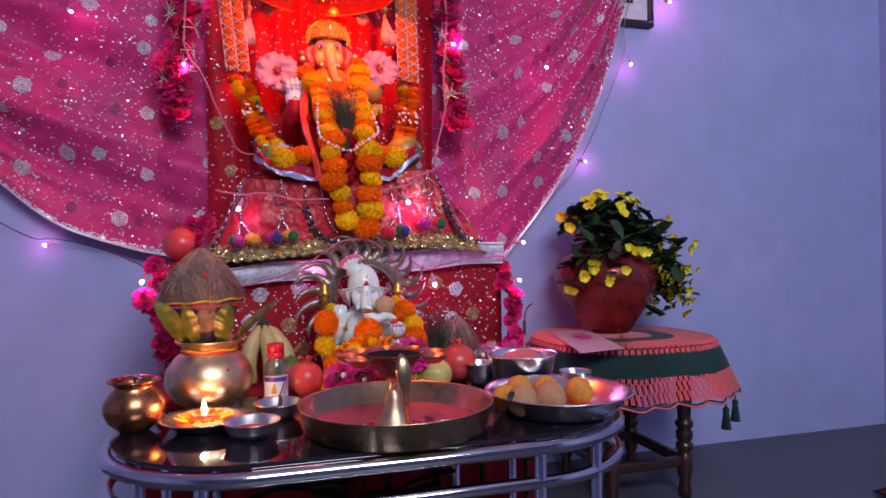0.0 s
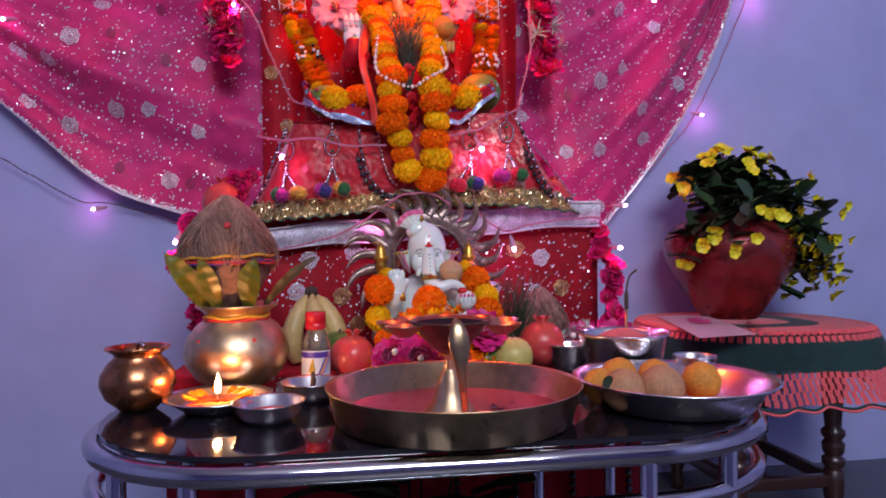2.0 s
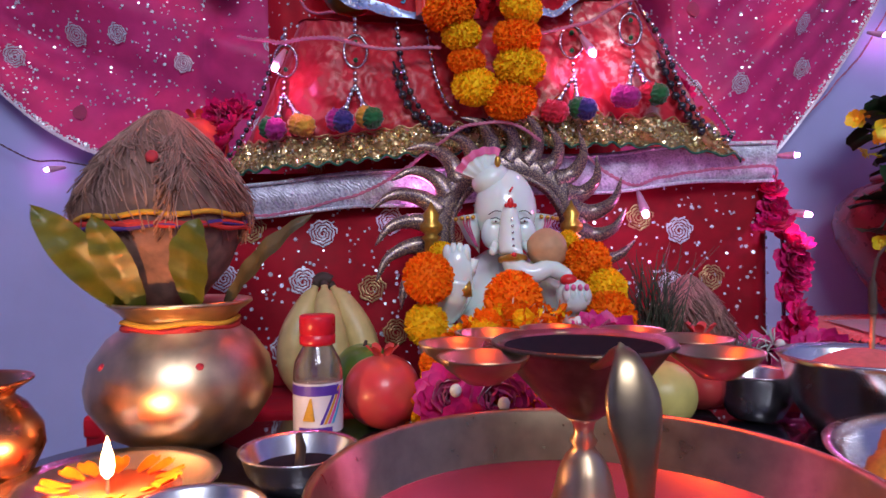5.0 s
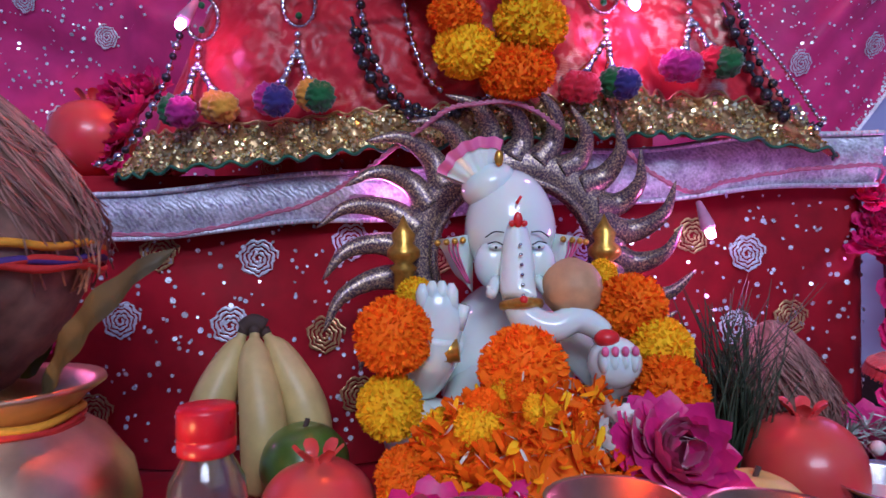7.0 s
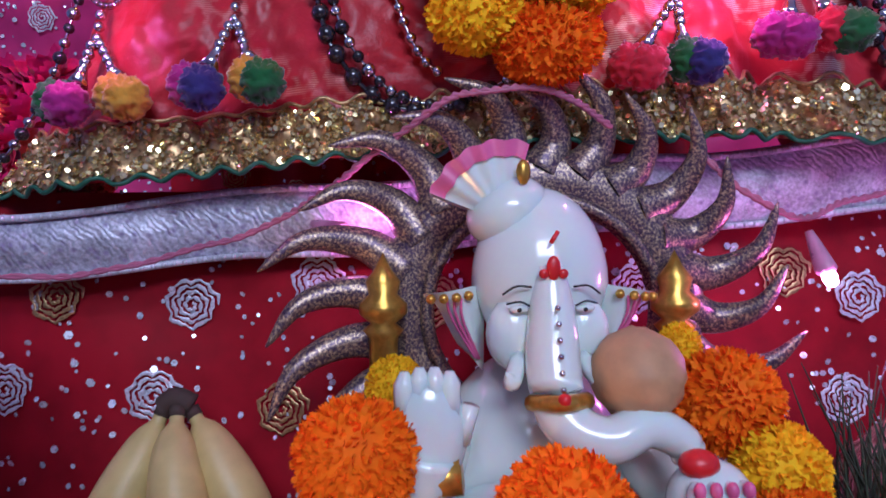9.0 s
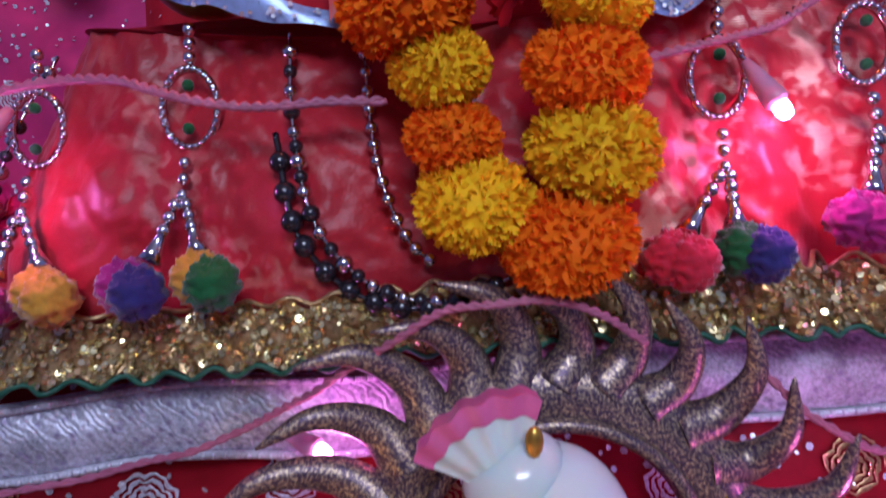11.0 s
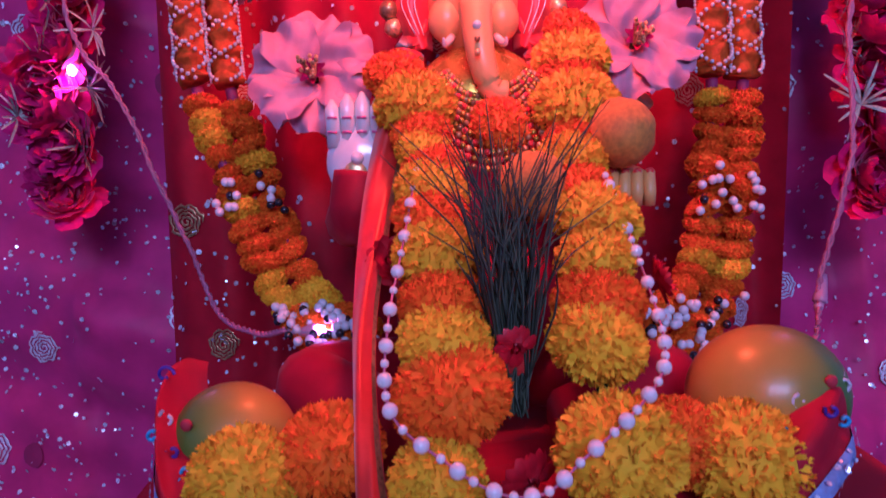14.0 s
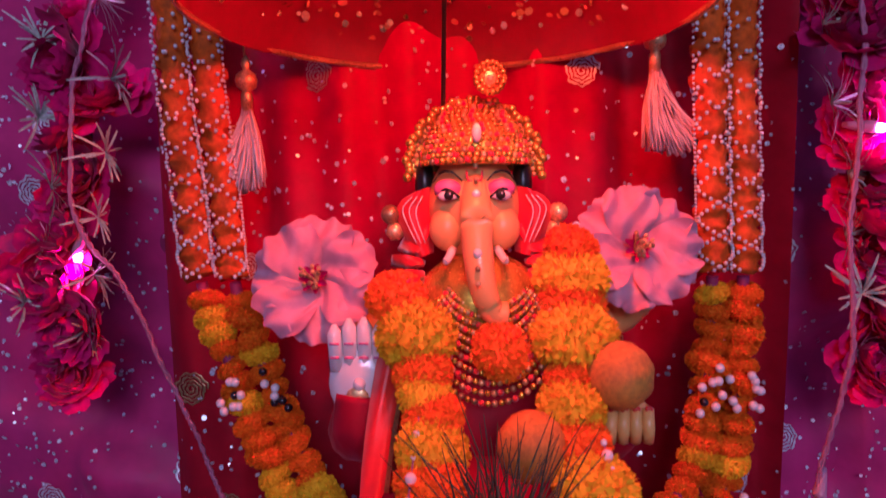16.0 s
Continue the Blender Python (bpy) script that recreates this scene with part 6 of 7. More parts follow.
# ---- main idol ----
def build_idol():
    bm = empty_bm()
    S, G, O, B, W, P = range(6)
    cx, fy, fz = 0.231, 1.945, 1.362
    # seated body and legs
    ball(bm, (0.235, 1.930, 1.13), (0.086, 0.060, 0.120), 6, 26, 18)
    ball(bm, (0.235, 1.905, 1.085), (0.078, 0.065, 0.075), 6, 24, 16)
    for s in (-1, 1):
        tube(bm, smooth_path([(0.235 + s * 0.05, 1.90, 1.025), (0.235 + s * 0.135, 1.83, 1.030), (0.235 + s * 0.06, 1.775, 1.012)], 8), [0.032] * 17, 14, 6)
        tube(bm, smooth_path([(0.235 + s * 0.07, 1.935, 1.22), (0.235 + s * 0.115, 1.925, 1.165), (0.235 + s * 0.108, 1.885, 1.165), (0.235 + s * 0.104, 1.885, 1.20)], 6), [0.024] * 19, 12, 6)
        tube(bm, smooth_path([(0.235 + s * 0.07, 1.955, 1.25), (0.235 + s * 0.13, 1.965, 1.25), (0.235 + s * 0.150, 1.945, 1.275)], 6), [0.018] * 13, 12, S)
    ball(bm, (0.235, 1.935, 1.265), (0.062, 0.045, 0.055), 7, 20, 14)
    # raised palm with fingers
    ball(bm, (0.131, 1.882, 1.210), (0.029, 0.013, 0.033), W, 18, 12)
    for k in range(4):
        tube(bm, [(0.111 + 0.0120 * k, 1.879, 1.222), (0.109 + 0.0128 * k, 1.877, 1.262 - 0.005 * abs(k - 1.6)), (0.109 + 0.0128 * k, 1.877, 1.270 - 0.005 * abs(k - 1.6))], [0.0072, 0.0066, 0.002], 8, W)
        for q in range(2):
            tube(bm, [(0.106 + 0.0124 * k, 1.8712, 1.234 + 0.012 * q), (0.114 + 0.0124 * k, 1.8712, 1.234 + 0.012 * q)], 0.0011, 5, P)
    tube(bm, [(0.152, 1.880, 1.193), (0.161, 1.876, 1.213), (0.163, 1.875, 1.228)], [0.010, 0.0078, 0.003], 8, W)
    ball(bm, (0.131, 1.868, 1.212), 0.0055, W, 10, 8)
    ball(bm, (0.129, 1.870, 1.200), (0.010, 0.003, 0.010), G, 10, 8)
    lathe(bm, (0.131, 1.888, 1.155), [(0.018, 0), (0.021, 0.004), (0.018, 0.010), (0.021, 0.016), (0.018, 0.02), (0, 0.02)], 16, W)
    # other palm, painted nails
    ball(bm, (0.352, 1.862, 1.185), (0.022, 0.016, 0.018), S, 16, 12)
    for k in range(4):
        tube(bm, [(0.338 + 0.0095 * k, 1.848, 1.196), (0.336 + 0.010 * k, 1.843, 1.180), (0.336 + 0.010 * k, 1.846, 1.170)], 0.0052, 8, S)
        ball(bm, (0.337 + 0.0098 * k, 1.8445, 1.196), (0.0038, 0.002, 0.003), O, 8, 6)
    # head
    vs = ball(bm, (cx, fy, fz), (0.043, 0.036, 0.052), S, 30, 22)
    for s in (-1, 1):
        ball(bm, (cx + s * 0.025, fy - 0.020, fz - 0.022), (0.0165, 0.015, 0.020), S, 16, 12)
        ball(bm, (cx + s * 0.046, fy + 0.006, fz + 0.018), (0.010, 0.014, 0.026), B, 14, 10)

        def ear(u, v):
            return Vector((cx + s * (0.038 + 0.034 * u * math.sin(0.55 + 2.1 * v)), fy - 0.004 - 0.016 * math.sin(u * 2.8), fz + 0.018 - 0.062 * v + 0.012 * u * math.sin(v * 3.0) - 0.006 * u))
        grid(bm, ear, 10, 10, O)
        grid(bm, lambda u, v: ear(u, v) + Vector((0, 0.007, 0)), 10, 10, O)
        for q in range(3):
            pts = smooth_path([ear(0.35 + 0.18 * q, 0.15), ear(0.45 + 0.18 * q, 0.45), ear(0.30 + 0.16 * q, 0.85)], 5)
            tube(bm, [p + Vector((0, -0.003, 0)) for p in pts], 0.0006, 5, W)
        ball(bm, (cx + s * 0.078, fy - 0.008, fz - 0.008), 0.009, G, 12, 8)
        lathe(bm, (cx + s * 0.074, fy - 0.006, fz - 0.032), [(0.004, 0), (0.009, 0.006), (0.007, 0.014), (0, 0.018)], 10, G)
        ball(bm, (cx + s * 0.0240, fy - 0.0322, fz + 0.0145), (0.0125, 0.0035, 0.0085), P, 14, 10)
        ball(bm, (cx + s * 0.0235, fy - 0.0345, fz + 0.008), (0.0092, 0.0035, 0.0046), W, 14, 8)
        ball(bm, (cx + s * 0.0230, fy - 0.0370, fz + 0.0084), (0.0046, 0.0020, 0.0044), B, 12, 8)
        ball(bm, (cx + s * 0.0230 + 0.0012, fy - 0.0388, fz + 0.0098), 0.0009, W, 6, 5)
        tube(bm, smooth_path([(cx + s * 0.0350, fy - 0.0295, fz + 0.0100), (cx + s * 0.0240, fy - 0.0372, fz + 0.0138), (cx + s * 0.0135, fy - 0.0355, fz + 0.0065)], 5), 0.0012, 5, B)
        tube(bm, smooth_path([(cx + s * 0.0340, fy - 0.0300, fz + 0.0070), (cx + s * 0.0240, fy - 0.0365, fz + 0.0035), (cx + s * 0.0140, fy - 0.0355, fz + 0.0060)], 5), 0.0005, 5, B)
        tube(bm, smooth_path([(cx + s * 0.0375, fy - 0.0245, fz + 0.0200), (cx + s * 0.0290, fy - 0.0305, fz + 0.0290), (cx + s * 0.0190, fy - 0.0335, fz + 0.0285), (cx + s * 0.0110, fy - 0.0345, fz + 0.0210)], 5), [0.0006] * 4 + [0.0013] * 7 + [0.0007] * 5, 5, B)
        tube(bm, smooth_path([(cx + s * 0.020, fy - 0.030, fz - 0.040), (cx + s * 0.026, fy - 0.046, fz - 0.050), (cx + s * 0.027, fy - 0.052, fz - 0.046)], 4), [0.004, 0.004, 0.0038, 0.0035, 0.003, 0.0025, 0.002, 0.0015, 0.001], 8, W)
    tube(bm, smooth_path([(cx, fy - 0.026, fz + 0.022), (cx + 0.001, fy - 0.048, fz - 0.012), (cx + 0.002, fy - 0.060, fz - 0.045), (cx + 0.006, fy - 0.064, fz - 0.072), (cx + 0.014, fy - 0.060, fz - 0.092), (cx + 0.026, fy - 0.058, fz - 0.094)], 6),
         [0.0095, 0.0105, 0.0118, 0.0130, 0.0138] + [0.0142 - 0.0045 * k / 25 for k in range(26)], 16, S)
    # jewels along the trunk and the forehead mark
    for q in range(9):
        ball(bm, (cx + 0.001, fy - 0.040 - 0.0052 * q, fz + 0.034 - 0.0125 * q), 0.0042 if q in (2, 6) else 0.0026, W if q in (2, 6) else G, 8, 6)
    for s in (-1, 1):
        tube(bm, smooth_path([(cx, fy - 0.0385, fz + 0.020), (cx + s * 0.006, fy - 0.0385, fz + 0.022), (cx + s * 0.007, fy - 0.0375, fz + 0.030)], 4), 0.0011, 5, O)
    # crown: a beaded dome before a scalloped fan
    lathe(bm, (cx + 0.002, fy + 0.006, fz + 0.036), [(0.044, 0), (0.0495, 0.003), (0.047, 0.008), (0.050, 0.012), (0.047, 0.020), (0.044, 0.028), (0.039, 0.035), (0.033, 0.041), (0.026, 0.047), (0.018, 0.052), (0.010, 0.056), (0, 0.058)], 44, 7)
    for row in range(13):
        h = 0.003 + 0.0045 * row
        rr = 0.0505 * math.sqrt(max(0.02, 1 - (h / 0.061) ** 1.9))
        n = max(8, int(rr * 2 * math.pi / 0.0062))
        for k in range(n):
            a = 2 * math.pi * (k + 0.5 * (row % 2)) / n
            if math.sin(a) < 0.3:
                ball(bm, (cx + 0.002 + rr * math.cos(a), fy + 0.006 + rr * math.sin(a), fz + 0.036 + h), 0.0026 if row > 2 else 0.0033, (7, 7, G, 7, O)[(k * 2 + row) % 5], 6, 5)

    def plate(u, v):
        a = math.pi * (-0.06 + 1.12 * u)
        r = v * (1 + 0.035 * math.cos(u * 75) * v)
        return Vector((cx + 0.001 + 0.066 * r * math.cos(a), fy + 0.014 - 0.010 * v, fz + 0.038 + 0.062 * r * math.sin(a)))
    grid(bm, plate, 70, 6, 7)
    grid(bm, lambda u, v: plate(u, v) + Vector((0, 0.005, 0)), 70, 6, 7)
    for k in range(40):
        p = plate(k / 39, 0.95)
        ball(bm, p + Vector((0, -0.002, 0)), (0.0045, 0.0035, 0.0045), 7, 8, 6)
        ball(bm, plate(k / 39, 0.84) + Vector((0, -0.002, 0)), 0.0022, G, 6, 5)
    med = Vector((cx + 0.015, fy - 0.026, fz + 0.112))
    lathe_ring = [(0.0125, 0.0030), (0.0075, 0.0024)]
    ball(bm, med, (0.0125, 0.004, 0.0135), G, 18, 12)
    for rad, br in lathe_ring:
        for k in range(int(rad * 1500)):
            a = 2 * math.pi * k / int(rad * 1500)
            ball(bm, med + Vector((rad * math.cos(a), -0.004, rad * 1.06 * math.sin(a))), br, 7, 6, 5)
    ball(bm, med + Vector((0, -0.005, 0)), 0.003, W, 8, 6)
    ball(bm, (cx + 0.002, fy - 0.047, fz + 0.062), (0.0045, 0.004, 0.0085), W, 10, 8)
    for s in (-1, 1):
        tube(bm, smooth_path([(cx + s * 0.050, fy, fz - 0.02), (cx + s * 0.062, fy - 0.015, fz - 0.055), (cx + s * 0.050, fy - 0.035, fz - 0.10), (cx + s * 0.046, fy - 0.04, fz - 0.15)], 6), [0.016] * 19, 10, O, 0.5)
    # collar of small gold beads
    for q in range(11):
        for k in range(30):
            a = radians(200 + 140 * k / 29)
            ball(bm, (cx + 0.010 + (0.036 + 0.0030 * q) * math.cos(a), fy - 0.050 - 0.0045 * q, fz - 0.066 + (0.024 + 0.0072 * q) * math.sin(a)), 0.0027, (G, 7, G, O, 7)[(q * 3 + k) % 5], 6, 5)
    bmesh.ops.recalc_face_normals(bm, faces=bm.faces[:])
    solid("main_idol", bm, [skin, gold_thread, orange_scarf, black_paint, pearl, pink_paint, red_cloth, crown_gold], "large painted elephant-headed idol with gold crown on a red seat", "statue")


build_idol()

# front garland: two strands of marigolds that meet at the bottom
LEFT = [(0.162, 1.887, 1.284, 0.024, "o"), (0.180, 1.864, 1.254, 0.030, "y"), (0.186, 1.843, 1.228, 0.022, "o"), (0.188, 1.832, 1.214, 0.020, "y"), (0.195, 1.819, 1.199, 0.022, "o"), (0.195, 1.800, 1.180, 0.025, "y")]
LEFT += [(0.194, 1.783, 1.163, 0.024, "o"), (0.200, 1.758, 1.136, 0.028, "y"), (0.202, 1.729, 1.108, 0.025, "o"), (0.204, 1.710, 1.087, 0.026, "y"), (0.207, 1.688, 1.062, 0.031, "o"), (0.200, 1.656, 1.024, 0.023, "y")]
LEFT += [(0.206, 1.640, 0.991, 0.028, "o"), (0.203, 1.635, 0.954, 0.031, "o"), (0.219, 1.634, 0.923, 0.023, "y"), (0.225, 1.634, 0.889, 0.022, "o"), (0.236, 1.633, 0.856, 0.027, "y")]
RIGHT = [(0.316, 1.906, 1.323, 0.022, "o"), (0.314, 1.899, 1.297, 0.030, "y"), (0.312, 1.884, 1.278, 0.026, "o"), (0.310, 1.862, 1.252, 0.032, "y"), (0.302, 1.841, 1.224, 0.018, "o"), (0.301, 1.824, 1.204, 0.024, "y")]
RIGHT += [(0.302, 1.805, 1.183, 0.023, "o"), (0.311, 1.782, 1.159, 0.028, "y"), (0.303, 1.754, 1.132, 0.024, "y"), (0.300, 1.729, 1.107, 0.026, "o"), (0.294, 1.709, 1.086, 0.027, "y"), (0.297, 1.667, 1.036, 0.031, "y")]
RIGHT += [(0.294, 1.640, 0.998, 0.029, "o"), (0.298, 1.636, 0.960, 0.025, "y"), (0.292, 1.634, 0.922, 0.028, "o"), (0.295, 1.633, 0.882, 0.030, "y"), (0.281, 1.632, 0.838, 0.031, "o")]


def build_front_garland():
    t = thing("marigold_garland", (0.26, 1.64, 0.81), "garland of orange and yellow marigolds round the idol's neck", "garland")
    for row in (LEFT, RIGHT):
        bm = empty_bm()
        tube(bm, smooth_path([Vector(f[:3]) + Vector((0, 0.01, 0)) for f in row], 3), 0.004, 6)
        part("string", bm, leaf_dark, t)
        for x, y, z, r, c in row:
            piece("flower", F1.choice(MARI[c]), mari_pose((x, y, z), r * 1.18, 28), t)


build_front_garland()
for x, y, z, r, c, lb in ((0.087, 1.690, 1.012, 0.031, "y", "yellow marigold head before a mango on the idol's seat"), (0.135, 1.705, 1.025, 0.031, "o", "orange marigold head on the idol's seat"), (0.375, 1.690, 1.022, 0.033, "y", "yellow marigold head before a mango on the idol's seat"),
                          (0.338, 1.70, 1.03, 0.026, "o", "orange marigold head on the idol's seat"), (0.252, 1.872, 1.238, 0.026, "o", "orange marigold head on the idol's chest")):
    ob = new("marigold", F1.choice(MARI[c]))
    ob.matrix_world = mari_pose((x, y, z), r * 1.10, 40)
    tagged(ob, lb, "flower", "single marigolds on the seat")
mango((0.066, 1.742, 1.020), 0.036, -1, "ripe yellow-green mango on the idol's seat")
mango((0.410, 1.742, 1.045), 0.045, 1, "large yellow-green mango on the idol's seat")
laddu((0.341, 1.838, 1.226), 0.027, laddu_m, "large orange sweet in the idol's hand", "")
laddu((0.268, 1.800, 1.183), 0.026, laddu_m, "small orange sweet behind the grass", "")
grass_bundle((0.246, 1.715, 1.055), (0.243, 1.735, 1.225), 120, 0.05, 9, "bundle of dry dark sacred grass on the idol's chest")
for x, y, z, r in ((0.246, 1.70, 1.085, 0.014), (0.252, 1.68, 1.012, 0.020), (0.262, 1.665, 0.975, 0.022), (0.165, 1.80, 1.13, 0.02), (0.345, 1.76, 1.118, 0.018)):
    ob = new("rose", REDROSE)
    ob.matrix_world = Matrix.Translation((x, y, z)) @ Euler((1.2, 0, x * 40)).to_matrix().to_4x4() @ Matrix.Scale(r, 4)
    tagged(ob, "small red rose tucked between the marigold strands", "flower", "red roses in the garland")


def build_pearls():
    t = thing("pearl_necklace", (0.24, 1.67, 1.02), "string of white pearls hanging over the marigold garland", "necklace")
    pts = [(0.185, 1.815, 1.205), (0.178, 1.76, 1.15), (0.172, 1.70, 1.10), (0.176, 1.665, 1.063), (0.205, 1.648, 1.042), (0.230, 1.640, 1.030), (0.252, 1.640, 1.030), (0.272, 1.645, 1.045), (0.304, 1.662, 1.066), (0.325, 1.69, 1.085), (0.330, 1.74, 1.12), (0.318, 1.80, 1.19)]
    P = smooth_path(pts, 10)
    run, k = 0.0, 0
    pm = [data_of((lambda b: (ball(b, (0, 0, 0), r, 0, 12, 8), b)[1])(empty_bm()), pearl, True, "pearl") for r in (0.0044, 0.0026)]
    for a, b in zip(P, P[1:]):
        run += (b - a).length
        if run >= 0.0085:
            run = 0.0
            piece("pearl", pm[0 if k % 2 == 0 else 1], Matrix.Translation(b + Vector((0, -0.012, 0))), t)
            k += 1
    bm = empty_bm()
    tube(bm, [p + Vector((0, -0.012, 0)) for p in P], 0.0008, 5)
    part("string", bm, wire_m, t)


build_pearls()


def build_scarf():
    pts = [Vector(p) for p in ((0.172, 1.895, 1.30), (0.150, 1.85, 1.19), (0.150, 1.79, 1.12), (0.157, 1.715, 1.06), (0.163, 1.664, 1.0), (0.172, 1.656, 0.955))]
    P = smooth_path(pts, 8)

    def f(u, v):
        k = u * (len(P) - 1)
        i = min(int(k), len(P) - 2)
        p = P[i].lerp(P[i + 1], k - i)
        w = 0.030 * (0.75 + 0.25 * math.cos(u * 5))
        return p + Vector((w * (v - 0.5) + 0.003 * math.sin(u * 9), -0.013 * math.sin(v * 3.14) + 0.0025 * math.sin(v * 9 + u * 14), 0))
    t = thing("scarf", (0.165, 1.66, 0.97), "bright orange-red satin scarf with a gold edge", "scarf")
    part("cloth", grid(empty_bm(), f, 50, 10), orange_scarf, t)
    part("gold_edge", grid(empty_bm(), lambda u, v: f(u, 0.86 + 0.13 * v) + Vector((0, -0.002, 0)), 60, 2), gold_thread, t)


build_scarf()


def build_seat_cloth():
    """Red printed cloth hung over the seat's front edge, with a shiny pale ribbon along its hem."""
    for xs in ([(0.014, 1.745, 1.016), (0.026, 1.705, 1.004), (0.048, 1.676, 0.986), (0.078, 1.668, 0.970), (0.112, 1.666, 0.963), (0.160, 1.668, 0.958), (0.200, 1.672, 0.958)],
               [(0.290, 1.672, 0.958), (0.328, 1.668, 0.959), (0.353, 1.666, 0.962), (0.378, 1.666, 0.980), (0.412, 1.672, 1.010), (0.438, 1.692, 1.028), (0.452, 1.735, 1.036)]):
        P = smooth_path(xs, 8)
        t = thing("seat_cloth", (P[16].x, 1.70, 0.955), "red printed seat cloth with a pale blue ribbon edge", "cloth", "seat cloths")

        def f(u, v):
            k = u * (len(P) - 1)
            i = min(int(k), len(P) - 2)
            p = P[i].lerp(P[i + 1], k - i)
            hang = min(1, v / 0.45)
            back = max(0, (v - 0.45) / 0.55)
            crease = 0.006 * math.sin(u * 11 + 1.0) * hang + 0.004 * noise.noise(Vector((u * 9, v * 5, xs[0][0] * 30)))
            return p + Vector((0.003 * math.sin(v * 7 + u * 5), 0.016 * hang ** 2 + 0.075 * back - crease, 0.034 * hang + 0.010 * math.sin(back * 3.1) - 0.006 * back + crease))
        part("cloth", grid(empty_bm(), f, 60, 24), red_cloth, t)
        hem = lambda u, v: f(u, 0.15 * v) + Vector((0, -0.003, -0.002))
        part("ribbon", grid(empty_bm(), hem, 60, 3), ribbon_blue, t, "shiny pale blue ribbon")
        sequins(hem, 130, 61, t, (0.0009, 0.0018), sequin_m, name="ribbon_sequin_scatter", tilt=0.5)
        rng = random.Random(2)
        bm = empty_bm()
        for k in range(13):
            u, v = 0.08 + 0.84 * k / 12, rng.uniform(0.28, 0.62)
            at = f(u, v) + Vector((0, -0.003, 0.001))
            r = rng.uniform(0.0035, 0.0065)
            tube(bm, [at + Vector((r * (1 - 0.06 * q) * math.cos(q * 0.5 + k), 0, r * (1 - 0.06 * q) * math.sin(q * 0.5 + k))) for q in range(12)], 0.0013, 5, k % 3)
        part("print", bm, [label_purple, label_cyan, label_white], t, kind="stuff")


build_seat_cloth()


def lily(at, r, tilt, label):
    t = thing("lily", at, label, "flower", "pink lilies in the idol's hands")
    M = Matrix.Translation(at) @ Euler([radians(a) for a in tilt]).to_matrix().to_4x4()
    for k in range(7):
        a = 2 * math.pi * k / 7 + 0.2
        lvl = k % 2

        def f(u, v):
            s = v * 2 - 1
            w = r * 0.96 * math.sin(math.pi * (0.06 + 0.66 * u)) ** 0.8 * 0.5
            rad = r * (0.06 + 0.98 * u)
            z = r * (0.30 * math.sin(u * 2.4) - 0.08 * lvl) + 0.11 * r * math.sin(s * 6 + k * 2) * u * u + 0.14 * r * s * s * u + 0.04 * r * math.sin(u * 11 + s * 5 + k)
            q = Vector((rad * (1 - 0.10 * s * s * u + 0.03 * math.sin(s * 8 + k) * u), s * w, z))
            c, d = math.cos(a), math.sin(a)
            return M @ Vector((q.x * c - q.y * d, q.x * d + q.y * c, q.z))
        part("petal", grid(empty_bm(), f, 16, 16), lily_m, t)
    bm = empty_bm()
    heart = [bm.verts.new(M @ Vector((0.20 * r * (1 + 0.25 * math.sin(7 * b2)) * math.cos(b2), 0.20 * r * (1 + 0.25 * math.sin(7 * b2)) * math.sin(b2), 0.27 * r))) for b2 in [2 * math.pi * q / 42 for q in range(42)]]
    low = bm.verts.new(M @ Vector((0, 0, 0.05 * r)))
    for q in range(42):
        bm.faces.new((low, heart[q], heart[(q + 1) % 42]))
    part("heart", bm, rose_m, t, "deep pink heart")
    bm = empty_bm()
    rng = random.Random(6)
    for k in range(18):
        a = rng.uniform(0, 6.28)
        p = M @ Vector((0.22 * r * math.cos(a) * rng.random(), 0.22 * r * math.sin(a) * rng.random(), r * rng.uniform(0.35, 0.55)))
        tube(bm, [M @ Vector((0, 0, 0)), p], 0.0008, 4)
        ball(bm, p, 0.0022, 0, 6, 5)
    part("stamen", bm, gold_thread, t, "yellow stamens", kind="stuff")
    bm = empty_bm()
    tube(bm, [M @ Vector((0, 0, -0.02 * r)), M @ Vector((0, 0, -0.6 * r))], 0.003, 6)
    part("stem", bm, leaf_dark, t)


lily((0.084, 1.935, 1.292), 0.058, (72, -12, 0), "large pale pink cloth lily with yellow stamens")
lily((0.378, 1.935, 1.318), 0.056, (74, 14, 0), "pale pink cloth lily with a darker heart")

# ---- side garlands ----
def bead_mesh(r, m):
    bm = empty_bm()
    ball(bm, (0, 0, 0), r, 0, 10, 7)
    return data_of(bm, m, True, "bead")


WHITE_BEAD = bead_mesh(0.0044, white_plastic)
BLACK_BEAD = bead_mesh(0.0042, bead_black)


